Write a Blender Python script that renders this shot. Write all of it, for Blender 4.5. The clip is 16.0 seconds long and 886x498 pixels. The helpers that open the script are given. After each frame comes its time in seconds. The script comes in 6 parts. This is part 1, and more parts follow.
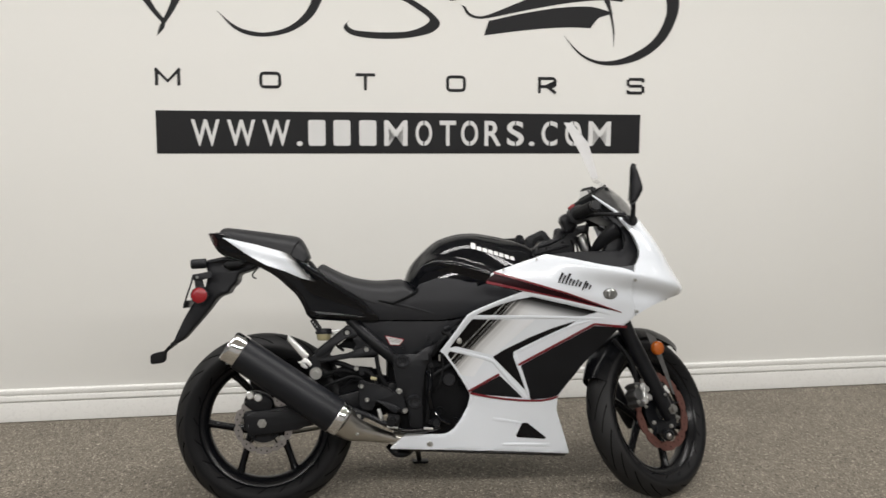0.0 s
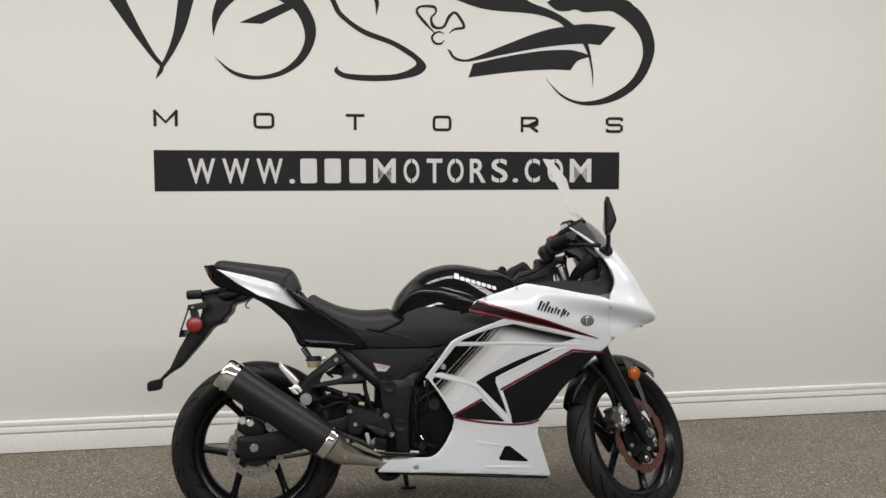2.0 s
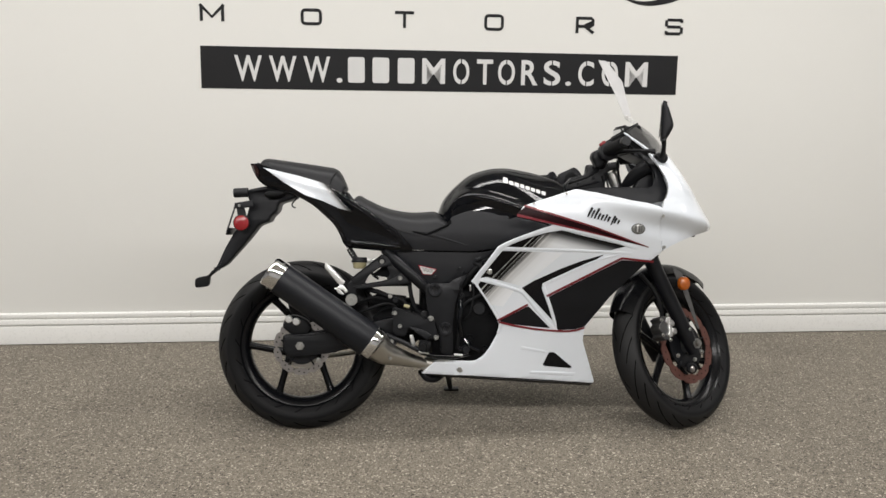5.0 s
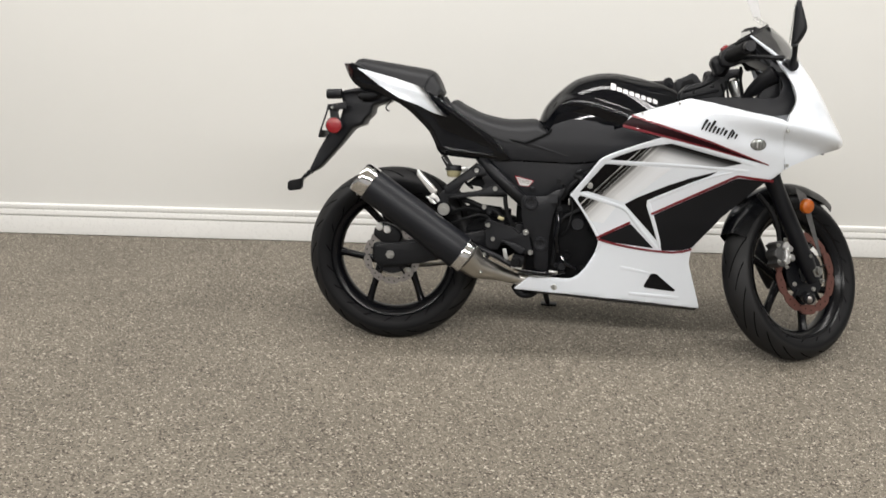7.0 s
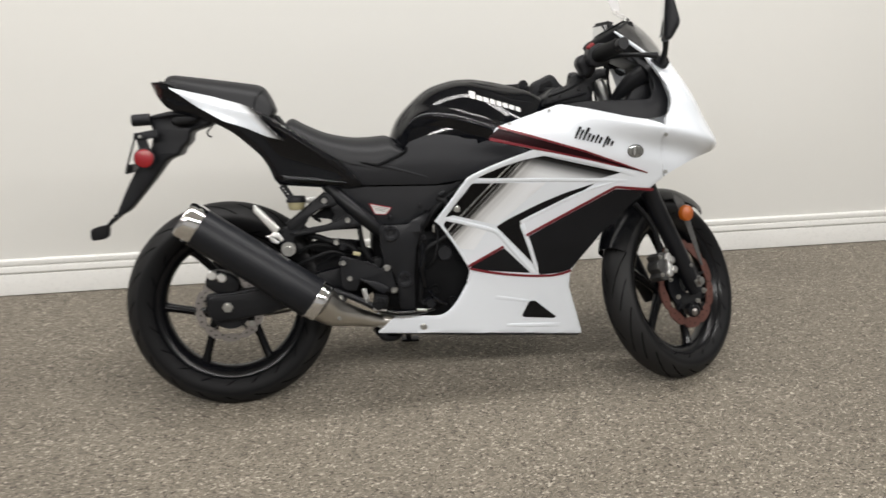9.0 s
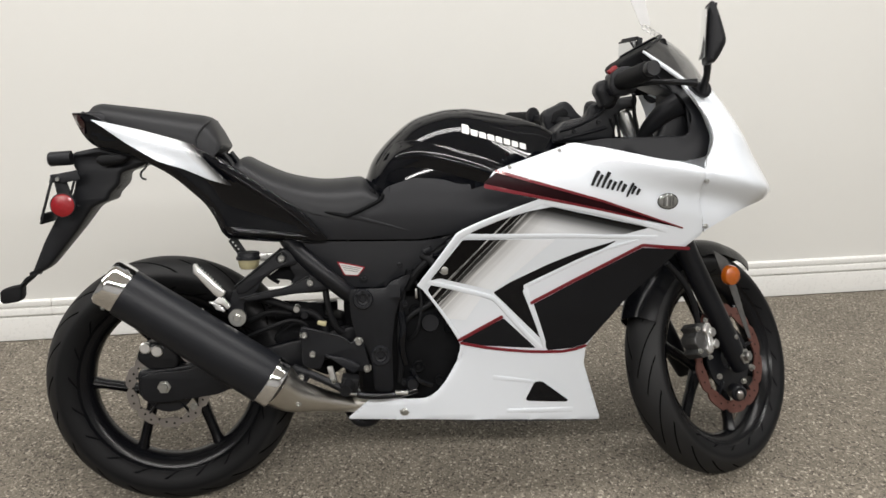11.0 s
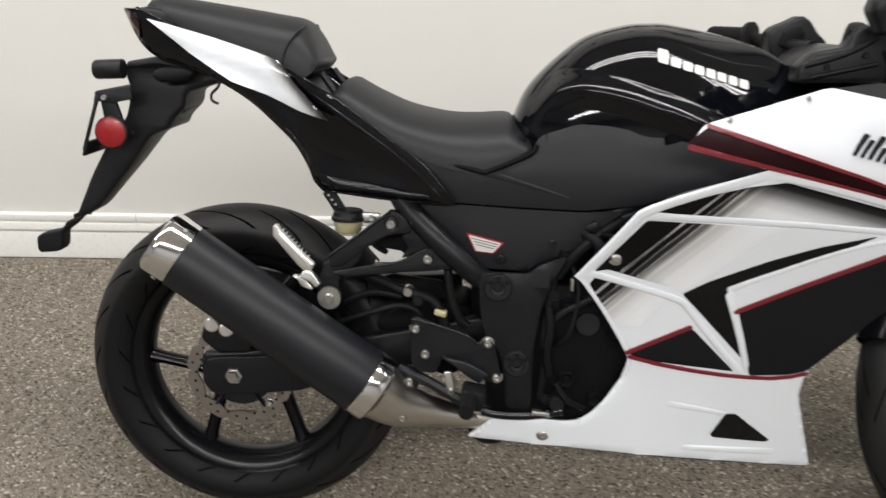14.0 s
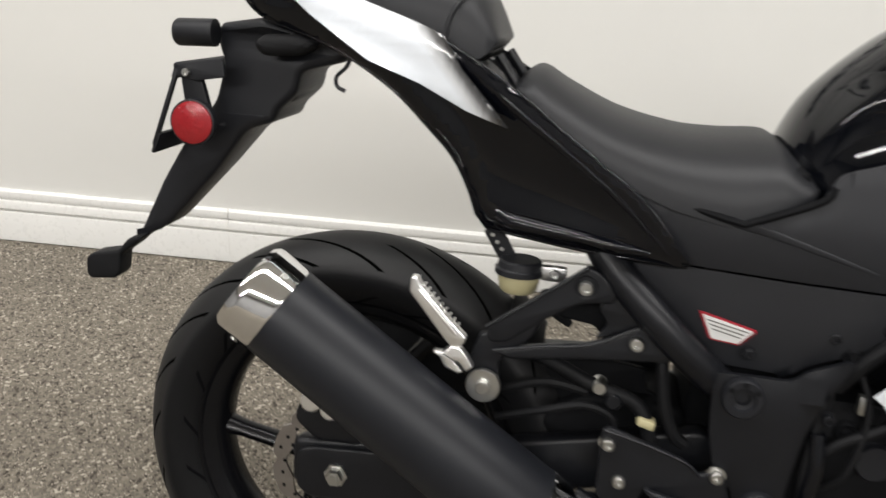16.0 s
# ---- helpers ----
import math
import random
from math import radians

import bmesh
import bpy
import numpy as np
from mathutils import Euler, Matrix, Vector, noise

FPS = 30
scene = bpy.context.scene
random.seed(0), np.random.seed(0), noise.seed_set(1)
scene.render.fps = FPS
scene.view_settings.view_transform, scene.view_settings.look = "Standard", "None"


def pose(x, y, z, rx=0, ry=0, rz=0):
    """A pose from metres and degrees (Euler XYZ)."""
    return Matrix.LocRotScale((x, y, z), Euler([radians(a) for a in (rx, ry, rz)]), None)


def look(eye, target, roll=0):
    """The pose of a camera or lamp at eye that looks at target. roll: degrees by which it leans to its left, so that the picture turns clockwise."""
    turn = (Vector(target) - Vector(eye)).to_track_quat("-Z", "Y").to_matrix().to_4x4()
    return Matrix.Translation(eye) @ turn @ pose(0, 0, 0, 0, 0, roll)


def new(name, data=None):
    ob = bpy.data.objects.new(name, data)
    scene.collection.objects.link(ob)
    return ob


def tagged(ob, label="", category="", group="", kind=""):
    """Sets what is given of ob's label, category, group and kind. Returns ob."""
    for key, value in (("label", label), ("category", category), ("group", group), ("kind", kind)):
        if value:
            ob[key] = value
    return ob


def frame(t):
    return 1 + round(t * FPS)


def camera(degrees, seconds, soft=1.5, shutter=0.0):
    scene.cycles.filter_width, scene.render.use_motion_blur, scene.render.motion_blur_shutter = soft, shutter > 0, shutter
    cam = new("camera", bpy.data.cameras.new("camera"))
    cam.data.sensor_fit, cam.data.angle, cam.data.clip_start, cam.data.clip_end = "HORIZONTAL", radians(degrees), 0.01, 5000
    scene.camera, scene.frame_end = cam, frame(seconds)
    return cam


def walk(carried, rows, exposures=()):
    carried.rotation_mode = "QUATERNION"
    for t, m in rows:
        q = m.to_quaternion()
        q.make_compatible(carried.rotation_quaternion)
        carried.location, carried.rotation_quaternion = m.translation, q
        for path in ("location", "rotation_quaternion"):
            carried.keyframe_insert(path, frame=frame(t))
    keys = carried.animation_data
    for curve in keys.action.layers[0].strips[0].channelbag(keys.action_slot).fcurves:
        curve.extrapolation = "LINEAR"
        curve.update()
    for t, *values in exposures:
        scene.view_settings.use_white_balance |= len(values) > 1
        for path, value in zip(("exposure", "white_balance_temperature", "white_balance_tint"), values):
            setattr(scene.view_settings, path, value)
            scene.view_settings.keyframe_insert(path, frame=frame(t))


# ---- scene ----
cam = camera(52.7, 16.0, shutter=0.6)
PATH = [
    (0, (0.253, -2.896, 1.283), (0.506, -0.929, 1.019), 0.2),
    (0.5, (0.265, -2.934, 1.28), (0.56, -0.972, 1.027), -0.8),
    (1, (0.274, -2.974, 1.272), (0.535, -0.999, 1.092), -0.7),
    (1.5, (0.275, -3.025, 1.268), (0.502, -1.048, 1.073), -0.8),
    (2, (0.272, -3.05, 1.263), (0.536, -1.075, 1.091), -0.1),
    (2.5, (0.267, -3.058, 1.259), (0.508, -1.084, 1.042), 0.7),
    (3, (0.265, -3.056, 1.251), (0.489, -1.084, 1.004), 1.0),
    (3.5, (0.261, -3.038, 1.255), (0.436, -1.07, 0.944), 1.0),
    (3.7, (0.269, -3.029, 1.256), (0.423, -1.063, 0.92), 1.0),
    (5.8, (0.266, -2.982, 1.238), (0.434, -1.036, 0.809), 0.9),
    (6, (0.287, -2.972, 1.244), (0.388, -1.03, 0.78), 0.7),
    (6.5, (0.325, -2.911, 1.264), (0.303, -0.992, 0.7), 0.6),
    (7, (0.382, -2.85, 1.257), (0.264, -0.948, 0.651), 1.1),
    (7.5, (0.392, -2.773, 1.277), (0.304, -0.89, 0.607), 0.4),
    (8, (0.354, -2.667, 1.256), (0.377, -0.766, 0.635), 0.2),
    (8.5, (0.291, -2.53, 1.262), (0.436, -0.62, 0.687), -0.2),
    (9, (0.252, -2.423, 1.243), (0.555, -0.541, 0.638), -0.1),
    (9.2, (0.266, -2.377, 1.228), (0.601, -0.493, 0.647), 0.4),
    (11.3, (0.448, -1.875, 1.243), (0.671, 0.019, 0.639), -0.2),
    (11.5, (0.442, -1.831, 1.238), (0.668, 0.055, 0.611), -0.1),
    (12, (0.455, -1.718, 1.223), (0.566, 0.17, 0.572), 1.0),
    (12.5, (0.497, -1.623, 1.222), (0.52, 0.248, 0.516), 2.2),
    (13, (0.505, -1.546, 1.224), (0.497, 0.304, 0.463), 2.8),
    (13.5, (0.462, -1.447, 1.215), (0.475, 0.39, 0.425), 2.7),
    (14, (0.432, -1.342, 1.205), (0.385, 0.473, 0.365), 0.9),
    (14.5, (0.385, -1.252, 1.176), (0.277, 0.565, 0.347), 0.5),
    (15, (0.381, -1.101, 1.164), (0.172, 0.687, 0.291), 0.9),
    (15.5, (0.352, -0.975, 1.131), (0.114, 0.798, 0.235), 2.2),
    (16, (0.27, -0.867, 1.081), (0.024, 0.916, 0.209), 2.7),
]
walk(cam, [(t, look(eye, target, roll)) for t, eye, target, roll in PATH],
     exposures=[(0, -0.24), (1, -0.38), (2.5, -0.36), (3.5, -0.41), (4.7, -0.22), (6, -0.08), (7, 0.03), (8.6, -0.03), (12, 0.04), (13.2, 0.10), (14.2, 0.02), (16, 0.09)])

# ---- light: a closed room under rows of ceiling strip lights ----
CEIL = 3.1
world = bpy.data.worlds.new("world")
scene.world = world
world.use_nodes = True
world.node_tree.nodes["Background"].inputs["Color"].default_value = (0.8, 0.85, 0.9, 1)
world.node_tree.nodes["Background"].inputs["Strength"].default_value = 0.05
# the back wall runs at a slight angle to the world's x axis
WALL = pose(-0.566, 1.14, 0, 0, 0, 1.65)
ROWS_V = (-1.35, -5.0)
TUBES = (-0.13, 0.0, 0.13)
for v, power in zip(ROWS_V, (50, 122)):
    for dv in TUBES:
        lamp = bpy.data.lights.new("tube_light", "AREA")
        lamp.shape, lamp.size, lamp.size_y, lamp.energy = "RECTANGLE", 8.4, 0.042, power
        lamp.color = (1.0, 0.975, 0.955)
        new("tube_light", lamp).matrix_world = WALL @ pose(0.9, v + dv, CEIL - 0.075)


# ---- materials ----
def mat(name, col, rough=0.5, metal=0.0, var=0.12, vscale=9.0, bump=0.0, bscale=300.0, coat=0.0, rvar=0.12, stretch=(1, 1, 1), spec=0.5):
    """A surface with variation at two scales and fine relief."""
    m = bpy.data.materials.new(name)
    m.use_nodes = True
    n, l = m.node_tree.nodes, m.node_tree.links
    b = n["Principled BSDF"]
    tc, mp = n.new("ShaderNodeTexCoord"), n.new("ShaderNodeMapping")
    mp.inputs["Scale"].default_value = stretch
    l.new(tc.outputs["Object"], mp.inputs["Vector"])
    big, fine = n.new("ShaderNodeTexNoise"), n.new("ShaderNodeTexNoise")
    big.inputs["Scale"].default_value, big.inputs["Detail"].default_value = vscale, 4
    fine.inputs["Scale"].default_value, fine.inputs["Detail"].default_value = bscale, 3
    l.new(mp.outputs["Vector"], big.inputs["Vector"])
    l.new(mp.outputs["Vector"], fine.inputs["Vector"])
    mix = n.new("ShaderNodeMix")
    mix.data_type = "RGBA"
    mix.inputs[6].default_value = (*[c * (1 - var) for c in col], 1)
    mix.inputs[7].default_value = (*[min(1, c * (1 + var)) for c in col], 1)
    l.new(big.outputs["Fac"], mix.inputs[0])
    l.new(mix.outputs[2], b.inputs["Base Color"])
    r = n.new("ShaderNodeMapRange")
    r.inputs["To Min"].default_value, r.inputs["To Max"].default_value = rough * (1 - rvar), min(1, rough * (1 + rvar))
    l.new(fine.outputs["Fac"], r.inputs["Value"])
    l.new(r.outputs["Result"], b.inputs["Roughness"])
    b.inputs["Metallic"].default_value = metal
    b.inputs["Coat Weight"].default_value = coat
    b.inputs["Specular IOR Level"].default_value = spec
    b.inputs["Coat Roughness"].default_value = 0.03
    if bump:
        bp = n.new("ShaderNodeBump")
        bp.inputs["Strength"].default_value, bp.inputs["Distance"].default_value = 1.0, bump
        l.new(fine.outputs["Fac"], bp.inputs["Height"])
        l.new(bp.outputs["Normal"], b.inputs["Normal"])
    return m


def ramp(nodes, stops, kind="LINEAR"):
    r = nodes.new("ShaderNodeValToRGB")
    r.color_ramp.interpolation = kind
    while len(r.color_ramp.elements) < len(stops):
        r.color_ramp.elements.new(0.5)
    for e, (at, c) in zip(r.color_ramp.elements, stops):
        e.position, e.color = at, (*c, 1) if len(c) == 3 else c
    return r


def flake_floor():
    """Epoxy floor strewn with paint flakes of several sizes and tones."""
    m = bpy.data.materials.new("flake_floor")
    m.use_nodes = True
    n, l = m.node_tree.nodes, m.node_tree.links
    b = n["Principled BSDF"]
    tc = n.new("ShaderNodeTexCoord")
    cols = []
    for scale, stops in (
        (185, [(0.0, (0.062, 0.055, 0.047)), (0.12, (0.140, 0.126, 0.109)), (0.42, (0.180, 0.163, 0.140)), (0.70, (0.225, 0.204, 0.175)), (0.92, (0.42, 0.39, 0.345))]),
        (400, [(0.0, (0.058, 0.051, 0.044)), (0.16, (0.148, 0.133, 0.115)), (0.55, (0.193, 0.175, 0.150)), (0.88, (0.40, 0.37, 0.325))]),
    ):
        v = n.new("ShaderNodeTexVoronoi")
        v.voronoi_dimensions = "2D"
        v.inputs["Scale"].default_value, v.inputs["Randomness"].default_value = scale, 1
        l.new(tc.outputs["Object"], v.inputs["Vector"])
        sep = n.new("ShaderNodeSeparateColor")
        l.new(v.outputs["Color"], sep.inputs[0])
        r = ramp(n, stops, "CONSTANT")
        l.new(sep.outputs[0], r.inputs[0])
        cols.append((r, v, sep))
    pick = n.new("ShaderNodeMath")
    pick.operation = "GREATER_THAN"
    pick.inputs[1].default_value = 0.45
    l.new(cols[0][2].outputs[1], pick.inputs[0])
    mix = n.new("ShaderNodeMix")
    mix.data_type = "RGBA"
    l.new(pick.outputs[0], mix.inputs[0])
    l.new(cols[1][0].outputs[0], mix.inputs[6])
    l.new(cols[0][0].outputs[0], mix.inputs[7])
    stain = n.new("ShaderNodeTexNoise")
    stain.inputs["Scale"].default_value, stain.inputs["Detail"].default_value = 1.7, 5
    l.new(tc.outputs["Object"], stain.inputs["Vector"])
    sr = ramp(n, [(0.3, (0.92, 0.90, 0.845)), (0.7, (1.11, 1.09, 1.02))])
    l.new(stain.outputs["Fac"], sr.inputs[0])
    mul = n.new("ShaderNodeMix")
    mul.data_type, mul.blend_type = "RGBA", "MULTIPLY"
    mul.inputs[0].default_value = 1
    l.new(mix.outputs[2], mul.inputs[6])
    l.new(sr.outputs[0], mul.inputs[7])
    l.new(mul.outputs[2], b.inputs["Base Color"])
    b.inputs["Roughness"].default_value, b.inputs["Specular IOR Level"].default_value = 0.55, 0.1
    bp = n.new("ShaderNodeBump")
    b.inputs["Diffuse Roughness"].default_value = 1.0
    bp.inputs["Strength"].default_value, bp.inputs["Distance"].default_value = 0.8, 0.0014
    l.new(cols[0][2].outputs[2], bp.inputs["Height"])
    l.new(bp.outputs["Normal"], b.inputs["Normal"])
    return m


def streak_paint(name="streak_paint", at=(0.778, 0, 0.618), turn=-47, lo=-0.076, hi=0.047):
    """Gloss black that fades to white through slanting airbrushed streaks; the object's x and z lie on the flank."""
    m = bpy.data.materials.new(name)
    m.use_nodes = True
    n, l = m.node_tree.nodes, m.node_tree.links
    b = n["Principled BSDF"]
    tc, mp = n.new("ShaderNodeTexCoord"), n.new("ShaderNodeMapping")
    mp.vector_type = "TEXTURE"
    mp.inputs["Location"].default_value = at
    mp.inputs["Rotation"].default_value = (0, radians(turn), 0)
    l.new(tc.outputs["Object"], mp.inputs["Vector"])
    sep = n.new("ShaderNodeSeparateXYZ")
    l.new(mp.outputs["Vector"], sep.inputs[0])
    st = n.new("ShaderNodeMapping")
    st.inputs["Scale"].default_value = (5, 1, 150)
    l.new(mp.outputs["Vector"], st.inputs["Vector"])
    no = n.new("ShaderNodeTexNoise")
    no.inputs["Scale"].default_value, no.inputs["Detail"].default_value = 1.0, 4
    l.new(st.outputs["Vector"], no.inputs["Vector"])
    a = n.new("ShaderNodeMath")
    a.operation = "MULTIPLY_ADD"
    a.inputs[1].default_value, a.inputs[2].default_value = 0.022, -0.011
    l.new(no.outputs["Fac"], a.inputs[0])
    s = n.new("ShaderNodeMath")
    s.operation = "SUBTRACT"
    l.new(a.outputs[0], s.inputs[0])
    l.new(sep.outputs[2], s.inputs[1])
    r = n.new("ShaderNodeMapRange")
    r.inputs["From Min"].default_value, r.inputs["From Max"].default_value = lo, hi
    l.new(s.outputs[0], r.inputs["Value"])
    # pale lines within the black: airbrush streaks, plus lamp reflections painted in
    cr = ramp(n, [(0.0, (0.003, 0.003, 0.0035)), (0.30, (0.003, 0.003, 0.0035)), (0.312, (0.55, 0.55, 0.54)), (0.326, (0.004, 0.004, 0.004)), (0.40, (0.005, 0.005, 0.005)), (0.412, (0.38, 0.38, 0.37)), (0.424, (0.01, 0.01, 0.01)),
                  (0.475, (0.03, 0.03, 0.029)), (0.49, (0.62, 0.62, 0.61)), (0.51, (0.10, 0.10, 0.098)), (0.57, (0.36, 0.36, 0.355)), (0.60, (0.70, 0.70, 0.70)), (0.63, (0.50, 0.505, 0.51)), (0.80, (0.74, 0.755, 0.77)), (1.0, (0.80, 0.825, 0.855))])
    l.new(r.outputs[0], cr.inputs[0])
    # a second black airbrushed band runs along the upper edge towards the front tip
    dot = n.new("ShaderNodeVectorMath")
    dot.operation = "DOT_PRODUCT"
    dot.inputs[1].default_value = (-0.2425, 0, -0.970)
    l.new(tc.outputs["Object"], dot.inputs[0])
    band = n.new("ShaderNodeMapRange")
    band.inputs["From Min"].default_value, band.inputs["From Max"].default_value = -0.905, -0.857
    l.new(dot.outputs["Value"], band.inputs["Value"])
    br = ramp(n, [(0.0, (0.005, 0.005, 0.005)), (0.18, (0.02, 0.02, 0.02)), (0.42, (0.22, 0.22, 0.22)), (0.70, (0.72, 0.72, 0.72)), (1.0, (1, 1, 1))])
    l.new(band.outputs[0], br.inputs[0])
    both = n.new("ShaderNodeMix")
    both.data_type, both.blend_type = "RGBA", "MULTIPLY"
    both.inputs[0].default_value = 1
    l.new(cr.outputs[0], both.inputs[6])
    l.new(br.outputs[0], both.inputs[7])
    l.new(both.outputs[2], b.inputs["Base Color"])
    b.inputs["Roughness"].default_value, b.inputs["Coat Weight"].default_value, b.inputs["Coat Roughness"].default_value = 0.25, 0.35, 0.03
    b.inputs["Specular IOR Level"].default_value = 0.05
    return m


def fade_paint(name, normal, white, dark):
    """White paint airbrushed to black across a slanting line: white below one distance along the normal, black above the other."""
    m = bpy.data.materials.new(name)
    m.use_nodes = True
    n, l = m.node_tree.nodes, m.node_tree.links
    b = n["Principled BSDF"]
    tc, no, mp, dot = n.new("ShaderNodeTexCoord"), n.new("ShaderNodeTexNoise"), n.new("ShaderNodeMapping"), n.new("ShaderNodeVectorMath")
    dot.operation = "DOT_PRODUCT"
    dot.inputs[1].default_value = normal
    l.new(tc.outputs["Object"], dot.inputs[0])
    mp.inputs["Scale"].default_value = (130, 1, 8)
    mp.inputs["Rotation"].default_value = (0, math.atan2(normal[2], normal[0]), 0)
    l.new(tc.outputs["Object"], mp.inputs["Vector"])
    l.new(mp.outputs["Vector"], no.inputs["Vector"])
    no.inputs["Scale"].default_value, no.inputs["Detail"].default_value = 1.0, 3
    a = n.new("ShaderNodeMath")
    a.operation = "MULTIPLY_ADD"
    a.inputs[1].default_value = 0.007
    l.new(no.outputs["Fac"], a.inputs[0])
    l.new(dot.outputs["Value"], a.inputs[2])
    r = n.new("ShaderNodeMapRange")
    r.inputs["From Min"].default_value, r.inputs["From Max"].default_value = white, dark
    l.new(a.outputs[0], r.inputs["Value"])
    cr = ramp(n, [(0.0, (0.785, 0.828, 0.88)), (0.35, (0.60, 0.62, 0.64)), (0.75, (0.10, 0.10, 0.10)), (1.0, (0.006, 0.006, 0.007))])
    l.new(r.outputs[0], cr.inputs[0])
    l.new(cr.outputs[0], b.inputs["Base Color"])
    b.inputs["Roughness"].default_value, b.inputs["Coat Weight"].default_value, b.inputs["Coat Roughness"].default_value = 0.2, 1.0, 0.03
    return m


def tyre_rubber(name, width, tread_r):
    """Rubber with swept tread grooves over the crown and moulded sidewalls; the object's y is the axle."""
    m = mat(name, (0.0110, 0.0110, 0.0114), 0.55, spec=0.3, var=0.25, vscale=14, bscale=500, bump=0.0003)
    n, l = m.node_tree.nodes, m.node_tree.links
    b = n["Principled BSDF"]
    tc, sep = n.new("ShaderNodeTexCoord"), n.new("ShaderNodeSeparateXYZ")
    l.new(tc.outputs["Object"], sep.inputs[0])

    def op(kind, x, y=None, z=None):
        q = n.new("ShaderNodeMath")
        q.operation = kind
        for k, v in enumerate((x, y, z)):
            if v is None:
                continue
            if isinstance(v, (int, float)):
                q.inputs[k].default_value = v
            else:
                l.new(v, q.inputs[k])
        return q.outputs[0]

    ang = op("ARCTAN2", sep.outputs[2], sep.outputs[0])
    side = op("ABSOLUTE", sep.outputs[1])
    swept = op("ADD", op("MULTIPLY", ang, 20 / (2 * math.pi)), op("MULTIPLY", op("POWER", op("DIVIDE", side, width), 1.15), 1.9))
    shift = op("ADD", swept, op("MULTIPLY", op("SIGN", sep.outputs[1]), 0.25))
    fr = op("FRACT", shift)
    # every other groove is shorter
    odd = op("GREATER_THAN", op("FRACT", op("MULTIPLY", shift, 0.5)), 0.5)
    start = op("MULTIPLY_ADD", odd, 0.30, 0.08)
    line = op("LESS_THAN", fr, 0.10)
    band = op("MULTIPLY", op("GREATER_THAN", op("DIVIDE", side, width), start), op("LESS_THAN", side, width * 0.88))
    g = op("MULTIPLY", line, band)
    bp = n.new("ShaderNodeBump")
    bp.inputs["Strength"].default_value, bp.inputs["Distance"].default_value, bp.invert = 1.0, 0.006, True
    l.new(g, bp.inputs["Height"])
    l.new(bp.outputs["Normal"], b.inputs["Normal"])
    old = b.inputs["Base Color"].links[0].from_socket
    # shade inside the grooves is put into the colour: near black, no sheen
    mix = n.new("ShaderNodeMix")
    mix.data_type = "RGBA"
    mix.inputs[7].default_value = (0.0015, 0.0015, 0.0015, 1)
    l.new(g, mix.inputs[0])
    l.new(old, mix.inputs[6])
    # near-black sidewall below the lighter tread
    wall = n.new("ShaderNodeMapRange")
    wall.inputs["From Min"].default_value, wall.inputs["From Max"].default_value = tread_r - 0.034, tread_r - 0.042
    l.new(op("SQRT", op("ADD", op("MULTIPLY", sep.outputs[0], sep.outputs[0]), op("MULTIPLY", sep.outputs[2], sep.outputs[2]))), wall.inputs["Value"])
    wall_tone = n.new("ShaderNodeMix")
    wall_tone.data_type = "RGBA"
    wall_tone.inputs[7].default_value = (0.0045, 0.0046, 0.0052, 1)
    l.new(wall.outputs[0], wall_tone.inputs[0])
    l.new(mix.outputs[2], wall_tone.inputs[6])
    l.new(wall_tone.outputs[2], b.inputs["Base Color"])
    l.new(op("MULTIPLY", op("SUBTRACT", 1.0, g), op("MULTIPLY_ADD", wall.outputs[0], -0.12, 0.30)), b.inputs["Specular IOR Level"])
    return m


WALLP = mat("wall_paint", (0.76, 0.755, 0.72), 0.42, var=0.015, vscale=1.2, bump=0.0002, bscale=420)
CEILP = mat("ceiling_paint", (0.78, 0.78, 0.76), 0.8, var=0.03)
TRIM = mat("trim_paint", (0.80, 0.795, 0.765), 0.28, var=0.03, vscale=5, bump=0.0, bscale=90)
FLOOR = flake_floor()
VINYL = mat("black_vinyl", (0.0105, 0.0106, 0.0118), 0.42, var=0.2, vscale=4, spec=0.3)
VINYLW = mat("white_vinyl", (0.66, 0.66, 0.65), 0.45, var=0.05)
GLOSSB = mat("gloss_black", (0.0020, 0.0024, 0.0038), 0.05, var=0.2, coat=0.1, vscale=6, spec=0.32)
GLOSSW = mat("gloss_white", (0.785, 0.828, 0.88), 0.2, var=0.025, coat=1.0, vscale=5)
RED = mat("red_stripe", (0.17, 0.007, 0.016), 0.3, var=0.15, coat=0.5)
DARKRED = mat("dark_red_fade", (0.016, 0.0028, 0.0042), 0.35, var=0.5, vscale=14, spec=0.12)
MATTEB = mat("matte_black_decal", (0.0066, 0.007, 0.0086), 0.42, var=0.2, vscale=20, bump=0.0001, bscale=600, spec=0.22)
PLASTIC = mat("black_plastic", (0.008, 0.0086, 0.0108), 0.44, var=0.2, vscale=14, bump=0.00025, bscale=900, spec=0.3)
SATIN = mat("satin_black_metal", (0.0062, 0.0067, 0.0084), 0.36, var=0.3, vscale=22, bump=0.0002, bscale=500, spec=0.28)
DARK = mat("dark_matte", (0.0046, 0.0048, 0.0055), 0.6, var=0.5, vscale=30, bump=0.0004, bscale=160, spec=0.08)
SEATV = mat("seat_vinyl", (0.0070, 0.0076, 0.0096), 0.5, var=0.15, vscale=16, bump=0.00012, bscale=520, spec=0.4)
RUBBER = mat("soft_rubber", (0.0052, 0.0054, 0.0062), 0.6, var=0.2, bump=0.0004, bscale=300, spec=0.18)
MUFF = mat("matte_black_coating", (0.0090, 0.0100, 0.0128), 0.42, var=0.15, vscale=12, bump=0.00015, bscale=700, spec=0.3)
CHROME = mat("chrome", (0.82, 0.82, 0.82), 0.07, 1.0, var=0.05, rvar=0.5)
